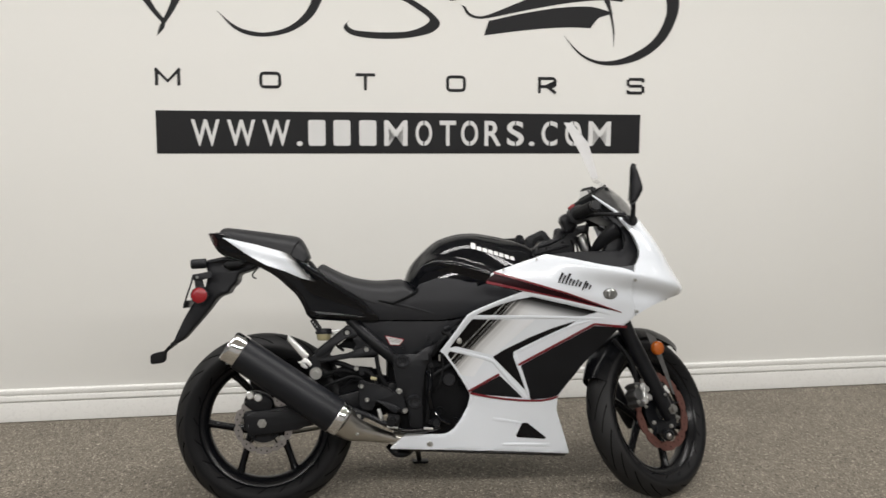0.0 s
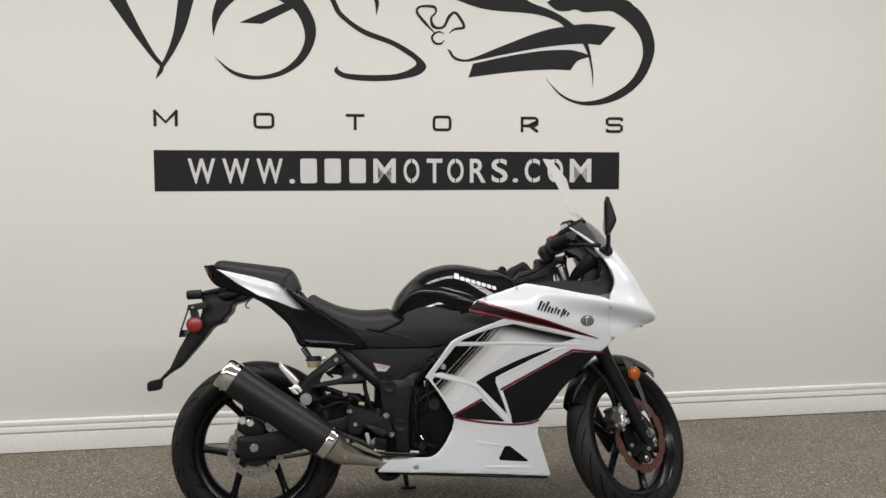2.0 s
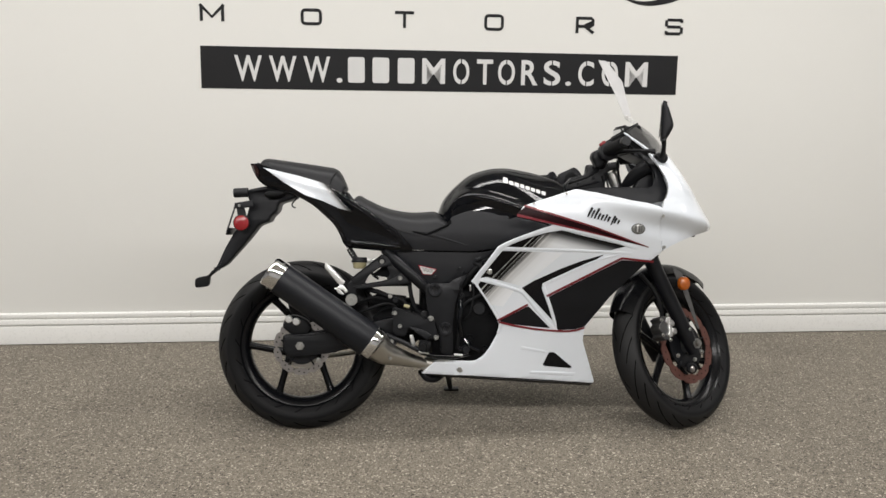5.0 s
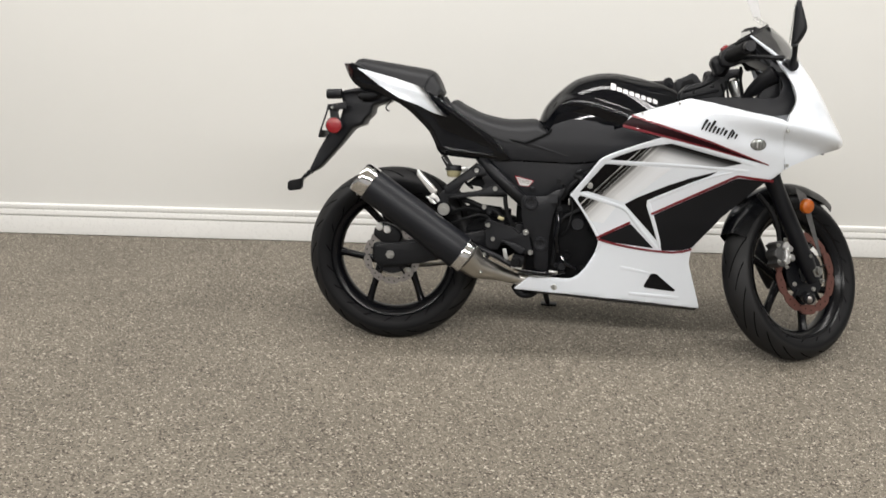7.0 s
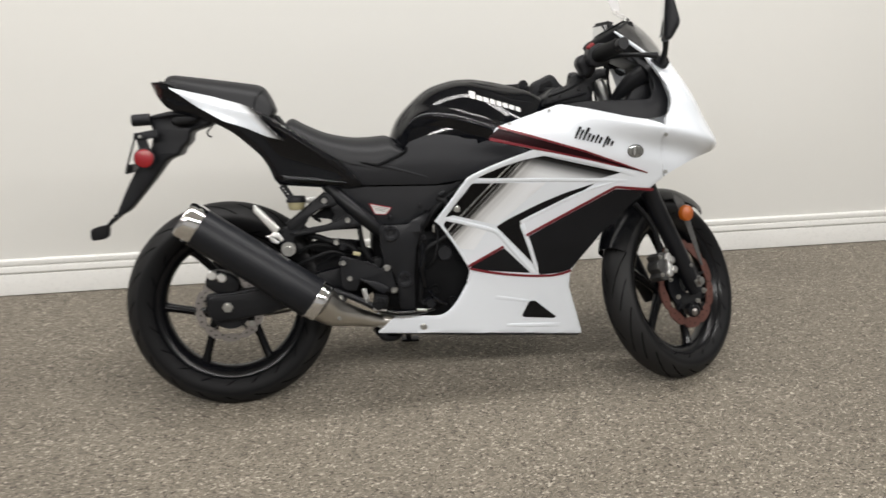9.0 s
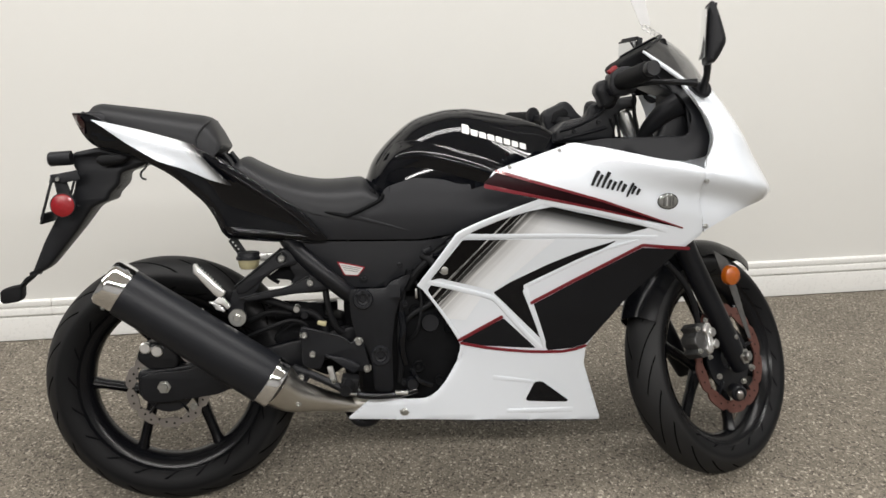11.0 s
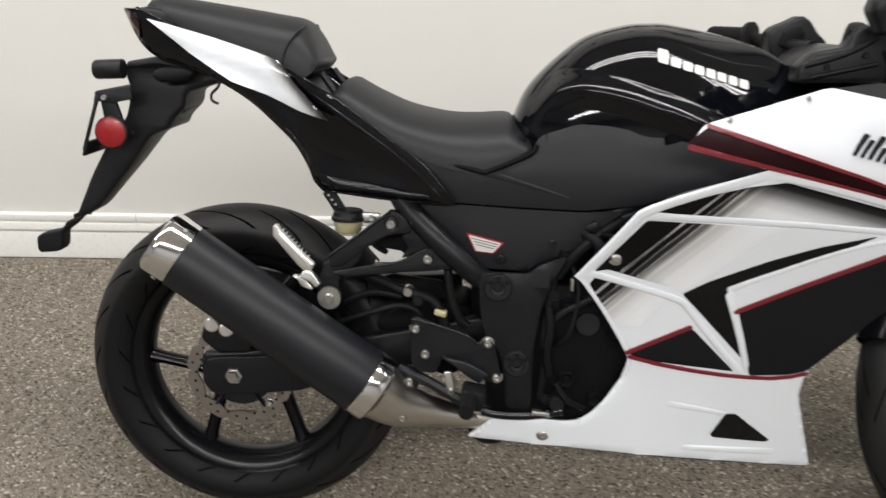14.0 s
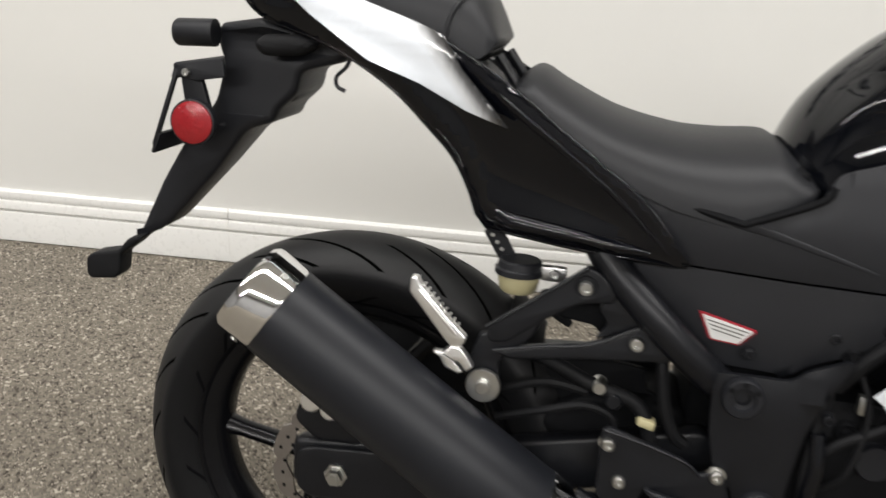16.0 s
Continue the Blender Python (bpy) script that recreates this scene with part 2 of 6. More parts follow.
STEEL = mat("stainless_steel", (0.56, 0.54, 0.50), 0.30, 1.0, var=0.1, vscale=18, bump=2e-05, bscale=300)
ALLOY = mat("cast_alloy", (0.58, 0.58, 0.57), 0.36, 1.0, var=0.15, vscale=40, bump=0.0002, bscale=300)
ZINC = mat("zinc_bolt", (0.48, 0.48, 0.46), 0.3, 1.0, var=0.2, vscale=60)
DISCM = mat("brake_steel", (0.36, 0.34, 0.33), 0.3, 1.0, var=0.2, vscale=50, bump=0.0001, bscale=400)
RUST = mat("rusty_brake_steel", (0.14, 0.062, 0.05), 0.5, 0.55, var=0.35, vscale=45, bump=0.0002, bscale=300)
REDLENS = mat("red_reflector", (0.25, 0.005, 0.009), 0.2, var=0.2, vscale=150, bump=0.0008, bscale=260, coat=0.4)
AMBER = mat("amber_lens", (0.40, 0.09, 0.004), 0.2, var=0.25, vscale=90, bump=0.0008, bscale=260, coat=1.0)
FLUID = mat("yellowed_plastic", (0.42, 0.38, 0.22), 0.35, var=0.15, coat=0.5)
CLEARG = mat("smoked_grey_lens", (0.16, 0.16, 0.15), 0.15, var=0.4, vscale=60, coat=1.0)
TAGM = mat("frosted_plastic", (0.66, 0.66, 0.66), 0.3, var=0.1, vscale=30)
DIFF = mat("lamp_housing", (0.7, 0.7, 0.7), 0.5)
STREAK = streak_paint()
TAILFADE = fade_paint("tail_fade_paint", (0.756, 0, 0.655), 0.618, 0.642)
SMOKE = mat("smoked_screen", (0.085, 0.085, 0.085), 0.12, var=0.1, coat=1.0)
SMOKE.node_tree.nodes["Principled BSDF"].inputs["Alpha"].default_value = 0.45
TAGM.node_tree.nodes["Principled BSDF"].inputs["Alpha"].default_value = 0.72
RIMB = mat("satin_rim_black", (0.0034, 0.0036, 0.0045), 0.24, var=0.2, spec=0.24)
COVER = mat("side_cover_plastic", (0.0142, 0.0150, 0.0178), 0.54, var=0.15, vscale=12, bump=0.0003, bscale=900, spec=0.32)
GUARD = mat("mudguard_black", (0.0032, 0.0034, 0.0042), 0.24, var=0.2, spec=0.18)
STOPR = mat("red_switch", (0.22, 0.012, 0.016), 0.45, var=0.2)
BRIGHT = mat("bright_tube", (0.86, 0.86, 0.85), 0.32, 1.0, var=0.1, vscale=30)
# grey of the lens ribs, also the reflection painted on the mudguard stay
RIBREFL = mat("grey_rib_and_reflection", (0.085, 0.084, 0.082), 0.22, var=0.6, vscale=34, coat=0.5)
CASTD = mat("dark_cast_metal", (0.1, 0.1, 0.1), 0.42, 0.8, var=0.4, vscale=70, bump=0.0003, bscale=260)
BADGER = mat("badge_red", (0.30, 0.012, 0.025), 0.35, var=0.1)
DARKLENS = mat("dark_red_lens", (0.022, 0.003, 0.004), 0.12, var=0.3, vscale=80, coat=0.5)
# tone of the unseen walls, set for fill light and dark reflections
GREYP = mat("unseen_wall_grey", (0.27, 0.27, 0.268), 0.6, var=0.04, vscale=2)
MIRRORG = mat("mirror_glass", (0.75, 0.76, 0.77), 0.03, 1.0, var=0.02)


# ---- mesh helpers ----
import itertools
from mathutils.geometry import tessellate_polygon


def part(name, bm, material, parent=None, label="", m=None, angle=38):
    """Links a bmesh as one mesh object, under a thing or a part."""
    bmesh.ops.remove_doubles(bm, verts=bm.verts, dist=1e-6)
    bmesh.ops.recalc_face_normals(bm, faces=bm.faces)
    me = bpy.data.meshes.new(name)
    bm.to_mesh(me)
    bm.free()
    me.polygons.foreach_set("use_smooth", [True] * len(me.polygons))
    me.set_sharp_from_angle(angle=radians(angle))
    me.materials.append(material)
    ob = new(name, me)
    ob.parent = parent
    if m is not None:
        ob.matrix_basis = m
    return tagged(ob, label)


def joined(bm, other):
    """Adds a copy of another bmesh and frees it."""
    made = {v: bm.verts.new(v.co) for v in other.verts}
    for f in other.faces:
        bm.faces.new([made[v] for v in f.verts])
    other.free()
    return bm


def rounded(pts, r, n=3):
    """A closed outline with its corners rounded."""
    out = []
    for k, p in enumerate(pts):
        p, a, b = Vector(p), Vector(pts[k - 1]), Vector(pts[(k + 1) % len(pts)])
        d = min(r, 0.45 * (a - p).length, 0.45 * (b - p).length)
        a, b = p + (a - p).normalized() * d, p + (b - p).normalized() * d
        for i in range(n + 1):
            t = i / n
            out.append(a * (1 - t) ** 2 + p * 2 * t * (1 - t) + b * t * t)
    return out


def curve(pts, n=6):
    """A smooth line through points of any dimension."""
    p = [Vector(q) for q in pts]
    p = [2 * p[0] - p[1], *p, 2 * p[-1] - p[-2]]
    out = []
    for a, b, c, d in zip(p, p[1:], p[2:], p[3:]):
        for i in range(n):
            t = i / n
            out.append(0.5 * (2 * b + (c - a) * t + (2 * a - 5 * b + 4 * c - d) * t * t + (3 * b - a - 3 * c + d) * t**3))
    return out + [p[-2]]


def smooth(xs, ys):
    """A smooth function through (x, y) pairs with rising x."""
    p = curve(list(zip(xs, ys)), 8)
    a, b = [q[0] for q in p], [q[1] for q in p]
    return lambda x: float(np.interp(x, a, b))


def sheet(bm, outline, yf, thick, r=0.008, step=0.035, edge=0.003, side=1):
    """A panel: an outline in x and z, laid on the surface y = yf(x, z), with rounded edges. side -1: mirrored to the other flank."""
    f2 = bmesh.new()
    f = f2.faces.new([f2.verts.new((p[0], 0, p[1])) for p in rounded(outline, r)])
    f.normal_update()
    if edge > 0:
        bmesh.ops.inset_region(f2, faces=[f], thickness=edge, use_even_offset=True)
    xs, zs = [p[0] for p in outline], [p[1] for p in outline]
    for lo, hi, no in ((min(xs), max(xs), (1, 0, 0)), (min(zs), max(zs), (0, 0, 1))):
        for k in range(1, int((hi - lo) / step) + 1):
            co = Vector(no) * (lo + k * (hi - lo) / (int((hi - lo) / step) + 1))
            bmesh.ops.bisect_plane(f2, geom=f2.verts[:] + f2.edges[:] + f2.faces[:], plane_co=co, plane_no=no)
    bmesh.ops.triangulate(f2, faces=[g for g in f2.faces if len(g.verts) > 4])
    rim = {v for e in f2.edges if e.is_boundary for v in e.verts}
    front, back = {}, {}
    for v in f2.verts:
        y = yf(v.co.x, v.co.z)
        front[v] = bm.verts.new((v.co.x, side * (y + (edge * 0.8 if v in rim else 0)), v.co.z))
        back[v] = bm.verts.new((v.co.x, side * (y + thick), v.co.z))
    for g in f2.faces:
        bm.faces.new([front[v] for v in g.verts])
        bm.faces.new([back[v] for v in reversed(g.verts)])
    for e in f2.edges:
        if e.is_boundary:
            a, b = e.verts
            bm.faces.new((front[a], front[b], back[b], back[a]))
    f2.free()
    return bm


def strip(line, w):
    """The outline of a band of width w (or widths at start and end) along a line in x and z."""
    p = [Vector(q) for q in line]
    w0, w1 = w if isinstance(w, tuple) else (w, w)
    left, right = [], []
    for k, q in enumerate(p):
        t = (p[min(k + 1, len(p) - 1)] - p[max(k - 1, 0)]).normalized()
        h = (w0 + (w1 - w0) * k / (len(p) - 1)) / 2
        left.append(q + Vector((-t.y, t.x)) * h)
        right.append(q - Vector((-t.y, t.x)) * h)
    return left + right[::-1]


def bead(line, w, yf, lift, lean=0.0, n=6):
    """A rounded raised bead along a smooth line in x and z on the surface y = yf(x, z); lean shifts its crest."""
    p = curve(line, n)
    w0, w1 = w if isinstance(w, tuple) else (w, w)
    bm, rows = bmesh.new(), []
    prof = [(-1.0, -0.15), (-0.93, 0.25), (-0.80, 0.68), (-0.58, 0.93), (-0.2, 1.0), (0.2, 1.0), (0.58, 0.93), (0.80, 0.68), (0.93, 0.25), (1.0, -0.15)]
    for k, q in enumerate(p):
        t = (p[min(k + 1, len(p) - 1)] - p[max(k - 1, 0)]).normalized()
        f = k / (len(p) - 1)
        h = (w0 + (w1 - w0) * f) / 2
        end = min(1.0, 6 * min(f, 1 - f) + 0.04)
        row = []
        for c, up in prof:
            o = q + Vector((-t.y, t.x)) * h * (c + lean * (1 - c * c))
            row.append(bm.verts.new((o.x, yf(o.x, o.y) - lift * up * (end if up > 0 else 1), o.y)))
        rows.append(row)
    for a, b in zip(rows, rows[1:]):
        for k in range(len(prof) - 1):
            bm.faces.new((a[k], b[k], b[k + 1], a[k + 1]))
    bm.faces.new(rows[0])
    bm.faces.new(rows[-1][::-1])
    bmesh.ops.recalc_face_normals(bm, faces=bm.faces)
    return bm


def slab(bm, outline, y0, y1, e=0.004, r=0.006, n=3, wf=None, under=1.0):
    """An outline in x and z pulled out along y with rounded rims of radius e. wf(x): scales the width. under: how round the lower edge is beside the upper."""
    o = rounded(outline, r)
    if sum(a[0] * b[1] - b[0] * a[1] for a, b in zip(o, o[1:] + o[:1])) < 0:
        o = o[::-1]
    ins = []
    for k, p in enumerate(o):
        t = (o[(k + 1) % len(o)] - o[k - 1]).normalized()
        ins.append(Vector((-t.y, t.x)) * (1 if t.x < 0 else under))
    prof = [(y0 + e * (1 - math.cos(a)), e * (1 - math.sin(a))) for a in [math.pi / 2 * k / n for k in range(n + 1)]]
    prof += [(y1 - e * (1 - math.cos(a)), e * (1 - math.sin(a))) for a in [math.pi / 2 * k / n for k in range(n, -1, -1)]]
    rings = []
    for y, d in prof:
        rings.append([bm.verts.new((p.x + i.x * d, y * (wf(p.x) if wf else 1), p.y + i.y * d)) for p, i in zip(o, ins)])
    for a, b in zip(rings, rings[1:]):
        for k in range(len(o)):
            bm.faces.new((a[k - 1], a[k], b[k], b[k - 1]))
    for ring, turn in ((rings[0], 1), (rings[-1], -1)):
        for tri in tessellate_polygon([[Vector((v.co.x, v.co.z, 0)) for v in ring]]):
            bm.faces.new([ring[k] for k in tri])
    bmesh.ops.recalc_face_normals(bm, faces=bm.faces)
    return bm


def grid(bm, nu, nv, fn):
    """A surface from fn(u, v), with u and v from 0 to 1."""
    vs = [[bm.verts.new(fn(i / nu, j / nv)) for j in range(nv + 1)] for i in range(nu + 1)]
    for i in range(nu):
        for j in range(nv):
            bm.faces.new((vs[i][j], vs[i + 1][j], vs[i + 1][j + 1], vs[i][j + 1]))
    return bm


def thick(bm, t):
    bmesh.ops.recalc_face_normals(bm, faces=bm.faces)
    bmesh.ops.solidify(bm, geom=bm.faces[:], thickness=t)
    return bm


def tube(bm, pts, r, seg=12, n=6, flat=1.0):
    """A round bar along a smooth line. r: a radius, or one for each point."""
    path = curve(pts, n) if len(pts) > 2 else [Vector(p) for p in pts]
    rs = [r] * len(pts) if isinstance(r, (int, float)) else r
    up, rings = Vector((0, 0, 1)), []
    for k, p in enumerate(path):
        t = (path[min(k + 1, len(path) - 1)] - path[max(k - 1, 0)]).normalized()
        if abs(t.dot(up)) > 0.97:
            up = Vector((1, 0, 0))
        a = t.cross(up).normalized()
        b = a.cross(t)
        up = b
        rad = float(np.interp(k / (len(path) - 1), np.linspace(0, 1, len(rs)), rs))
        rings.append([bm.verts.new(p + (a * math.cos(w) + b * flat * math.sin(w)) * rad) for w in [2 * math.pi * q / seg for q in range(seg)]])
    for a, b in zip(rings, rings[1:]):
        for k in range(seg):
            bm.faces.new((a[k - 1], a[k], b[k], b[k - 1]))
    bm.faces.new(rings[0][::-1])
    bm.faces.new(rings[-1])
    return bm


def lathe(bm, prof, seg=48, closed=False, m=None):
    """A profile of (radius, y) turned about the y axis."""
    target, bm, rings = bm, bmesh.new(), []
    for r, y in prof:
        if r < 1e-6:
            rings.append([bm.verts.new((0, y, 0))])
        else:
            rings.append([bm.verts.new((r * math.cos(a), y, r * math.sin(a))) for a in [2 * math.pi * k / seg for k in range(seg)]])
    for a, b in zip(rings, rings[1:] + (rings[:1] if closed else [])):
        for k in range(seg):
            if len(a) == 1 and len(b) > 1:
                bm.faces.new((a[0], b[k], b[k - 1]))
            elif len(b) == 1 and len(a) > 1:
                bm.faces.new((a[k - 1], a[k], b[0]))
            elif len(a) > 1:
                bm.faces.new((a[k - 1], a[k], b[k], b[k - 1]))
    if m is not None:
        bm.transform(m)
    return joined(target, bm)


def box(bm, c, size, m=None, bevel=0.003):
    target, bm = bm, bmesh.new()
    x, y, z = [s / 2 for s in size]
    vs = [bm.verts.new((i * x, j * y, k * z)) for i in (-1, 1) for j in (-1, 1) for k in (-1, 1)]
    fs = [bm.faces.new([vs[q] for q in f]) for f in ((0, 1, 3, 2), (4, 6, 7, 5), (0, 4, 5, 1), (2, 3, 7, 6), (0, 2, 6, 4), (1, 5, 7, 3))]
    bm.transform(Matrix.Translation(c) @ (m.to_3x3().to_4x4() if m else Matrix()))
    if bevel:
        bmesh.ops.bevel(bm, geom=list({e for f in fs for e in f.edges}), offset=bevel, segments=2, affect="EDGES", profile=0.5)
    return joined(target, bm)


def bolt(bm, c, r, h=None, m=None):
    """A socket-head bolt that faces the right flank (-y)."""
    h = h or r * 0.9
    prof = [(0, -h * 0.35), (r * 0.42, -h * 0.35), (r * 0.48, -h), (r * 0.82, -h), (r, -h * 0.75), (r, 0.002), (r * 1.45, 0.002), (r * 1.45, 0.004)]
    return lathe(bm, prof, 14, m=Matrix.Translation(c) @ (m or Matrix()))


def bolts(places, r, material, parent, name="bolt", h=None, m=None, label=""):
    for c in places:
        bm = bolt(bmesh.new(), c, r, h)
        if m is not None:
            bm.transform(m)
        part(name, bm, material, parent, label)


def along(a, b):
    """The pose at a whose y axis points to b."""
    return Matrix.Translation(a) @ (Vector(b) - Vector(a)).to_track_quat("Y", "Z").to_matrix().to_4x4()


# ---- the room ----
def slab_box(name, x0, x1, y0, y1, z0, z1, material, label, category):
    bm = box(bmesh.new(), ((x0 + x1) / 2, (y0 + y1) / 2, (z0 + z1) / 2), (x1 - x0, y1 - y0, z1 - z0), bevel=0)
    return tagged(part(name, bm, material, m=WALL), label, category, kind="structure")


slab_box("floor", -4.6, 5.6, -7.1, 0.1, -0.1, 0, FLOOR, "grey-brown epoxy floor strewn with pale and dark flakes", "floor")
bm = bmesh.new()
bm.faces.new([bm.verts.new((-0.80 + 0.021 * math.cos(a) * (1 + 0.3 * math.sin(3 * a)), 0.38 + 0.009 * math.sin(a) * (1 + 0.4 * math.cos(2 * a)), 0.0006)) for a in [2 * math.pi * k / 14 for k in range(14)]])
part("scuff_mark", bm, RUBBER, bpy.data.objects["floor"], "small dark scuff")
slab_box("wall_north", -4.6, 5.6, 0, 0.1, 0, CEIL, WALLP, "off-white painted showroom wall with black lettering", "wall")
# unseen walls added to close the room; their grey controls fill light
slab_box("wall_south", -4.6, 5.6, -7.1, -7.0, 0, CEIL, GREYP, "unseen grey wall closing the room, tone set for fill light", "wall")
slab_box("wall_west", -4.6, -4.5, -7.0, 0, 0, CEIL, GREYP, "unseen grey wall closing the room, tone set for fill light", "wall")
slab_box("wall_east", 5.5, 5.6, -7.0, 0, 0, CEIL, GREYP, "unseen grey wall closing the room, tone set for fill light", "wall")
slab_box("ceiling", -4.6, 5.6, -7.1, 0.1, CEIL, CEIL + 0.1, CEILP, "plain white ceiling", "ceiling")


def baseboard(u0, u1):
    """A moulded skirting board: flat face, bead, cove and rounded top."""
    prof = [(0, 0.003), (-0.0145, 0.003), (-0.0155, 0.005), (-0.0155, 0.0855), (-0.0145, 0.0880), (-0.0065, 0.0890), (-0.0065, 0.0925), (-0.0145, 0.0940),
            (-0.0160, 0.0975), (-0.0150, 0.1130), (-0.0130, 0.1180), (-0.0045, 0.1200), (-0.0045, 0.1235), (-0.0105, 0.1255), (-0.0120, 0.1330),
            (-0.0100, 0.1430), (-0.0060, 0.1475), (0, 0.1490)]
    bm = bmesh.new()
    a, b = [[bm.verts.new((u, y - 0.0005, z)) for y, z in prof] for u in (u0, u1)]
    for k in range(len(prof) - 1):
        bm.faces.new((a[k], a[k + 1], b[k + 1], b[k]))
    bm.faces.new(a[::-1])
    bm.faces.new(b)
    return tagged(part("baseboard", bm, TRIM, m=WALL, angle=25), "white gloss moulded skirting board along the wall", "baseboard", kind="structure")


baseboard(-4.5, -0.0009)
baseboard(0.0009, 5.5)
caulk = bmesh.new()
tube(caulk, [(0, -0.0135, 0.001), (0.0004, -0.0142, 0.05), (0, -0.0138, 0.088)], [0.0016, 0.0022, 0.0016], 8)
tube(caulk, [(0, -0.0135, 0.098), (0, -0.0130, 0.12)], 0.0022, 8)
tagged(part("trim", caulk, TRIM, m=WALL), "white filler bead in the joint of the skirting", "trim", kind="structure")


def ceiling_light(v):
    """A long three-tube fitting: a shallow tray with fins between the tubes."""
    ob = tagged(new("ceiling_light"), "long white three-tube strip light on the ceiling", "light", "strip lights on the ceiling")
    ob.matrix_world = WALL @ pose(0.9, v, CEIL)
    part("housing", box(bmesh.new(), (0, 0, -0.03), (8.5, 0.44, 0.058)), DIFF, ob)
    for y in (-0.21, -0.065, 0.065, 0.21):
        part("fin", box(bmesh.new(), (0, y, -0.075), (8.5, 0.012, 0.03)), DIFF, ob)


for v in ROWS_V:
    ceiling_light(v)


# ---- lettering on the wall ----
def flat_band(bm, outline, y, t=0.001):
    """A thin piece of vinyl: an outline in u and z on the wall."""
    o = [Vector(p) for p in outline]
    a = [bm.verts.new((p[0], y, p[1])) for p in o]
    b = [bm.verts.new((p[0], y - t, p[1])) for p in o]
    fs = [bm.faces.new(b)]
    for k in range(len(o)):
        bm.faces.new((a[k - 1], a[k], b[k], b[k - 1]))
    bmesh.ops.triangulate(bm, faces=fs)
    return bm


def stroke(bm, line, w, y=-0.0005, t=0.001, n=8):
    """A brush stroke along a smooth line, with a width at each point."""
    p = curve(line, n)
    ws = np.interp(np.linspace(0, 1, len(p)), np.linspace(0, 1, len(w)), w)
    left, right = [], []
    for k, q in enumerate(p):
        d = (p[min(k + 1, len(p) - 1)] - p[max(k - 1, 0)]).normalized()
        nrm = Vector((-d.y, d.x)) * max(float(ws[k]), 0.001) / 2
        left.append(q + nrm)
        right.append(q - nrm)
    va = [[bm.verts.new((q.x, yy, q.y)) for q in some] for some in (left, right) for yy in (y, y - t)]
    for k in range(len(p) - 1):
        bm.faces.new((va[1][k], va[1][k + 1], va[3][k + 1], va[3][k]))
        bm.faces.new((va[0][k], va[0][k + 1], va[1][k + 1], va[1][k]))
        bm.faces.new((va[2][k], va[2][k + 1], va[3][k + 1], va[3][k]))
    return bm


LAYER = itertools.count()


def ribbon(edge_a, edge_b, n=6):
    """A flat vinyl stroke between two smooth edges, each piece a little above the one before."""
    bm = bmesh.new()
    y = -0.0006 - 0.00006 * next(LAYER)
    a, b = curve(edge_a, n), curve(edge_b, n)
    k = max(len(a), len(b)) - 1

    def at(line, f):
        i = min(int(f * (len(line) - 1)), len(line) - 2)
        return line[i].lerp(line[i + 1], f * (len(line) - 1) - i)

    for f0, f1 in zip(range(k), range(1, k + 1)):
        quad = [at(a, f0 / k), at(a, f1 / k), at(b, f1 / k), at(b, f0 / k)]
        bm.faces.new([bm.verts.new((q.x, y, q.y)) for q in quad])
    bmesh.ops.remove_doubles(bm, verts=bm.verts, dist=2e-5)
    return bm


emblem = tagged(new("wall_emblem"), "black brush-stroke emblem of a motorcycle on the wall", "sign")
emblem.matrix_world = WALL
# each stroke lies between two smooth edges
part("brush_stroke", ribbon([(-0.101, 2.044), (-0.084, 2.016), (-0.004, 1.897), (0.076, 1.788), (0.124, 1.732)], [(-0.026, 2.045), (-0.013, 2.017), (0.043, 1.897), (0.098, 1.796), (0.135, 1.749)]), VINYL, emblem)
part("brush_stroke", ribbon([(0.208, 2.05), (0.205, 2.021), (0.186, 1.899), (0.159, 1.813), (0.122, 1.735)], [(0.283, 2.056), (0.272, 2.022), (0.239, 1.912), (0.192, 1.814), (0.141, 1.735)]), VINYL, emblem)
part("brush_stroke", ribbon([(0.125, 1.745), (0.109, 1.708), (0.101, 1.678)], [(0.137, 1.745), (0.133, 1.713), (0.101, 1.678)]), VINYL, emblem)
part("brush_stroke", ribbon([(0.382, 2.053), (0.363, 2.004), (0.352, 1.95), (0.356, 1.872)], [(0.477, 2.055), (0.421, 2.005), (0.38, 1.945), (0.356, 1.872)]), VINYL, emblem)
part("brush_stroke", ribbon([(0.748, 2.06), (0.782, 2.011), (0.811, 1.947), (0.814, 1.882), (0.787, 1.811), (0.738, 1.751), (0.661, 1.705), (0.574, 1.685), (0.494, 1.687), (0.422, 1.717), (0.353, 1.79)], [(0.648, 2.043), (0.712, 2.005), (0.746, 1.958), (0.764, 1.896), (0.758, 1.844), (0.724, 1.783), (0.66, 1.73), (0.574, 1.703), (0.5, 1.705), (0.429, 1.729), (0.353, 1.79)]), VINYL, emblem)
part("brush_stroke", ribbon([(0.473, 1.937), (0.675, 2.029), (0.713, 2.044)], [(0.574, 1.933), (0.641, 1.969), (0.712, 2.005)]), VINYL, emblem)
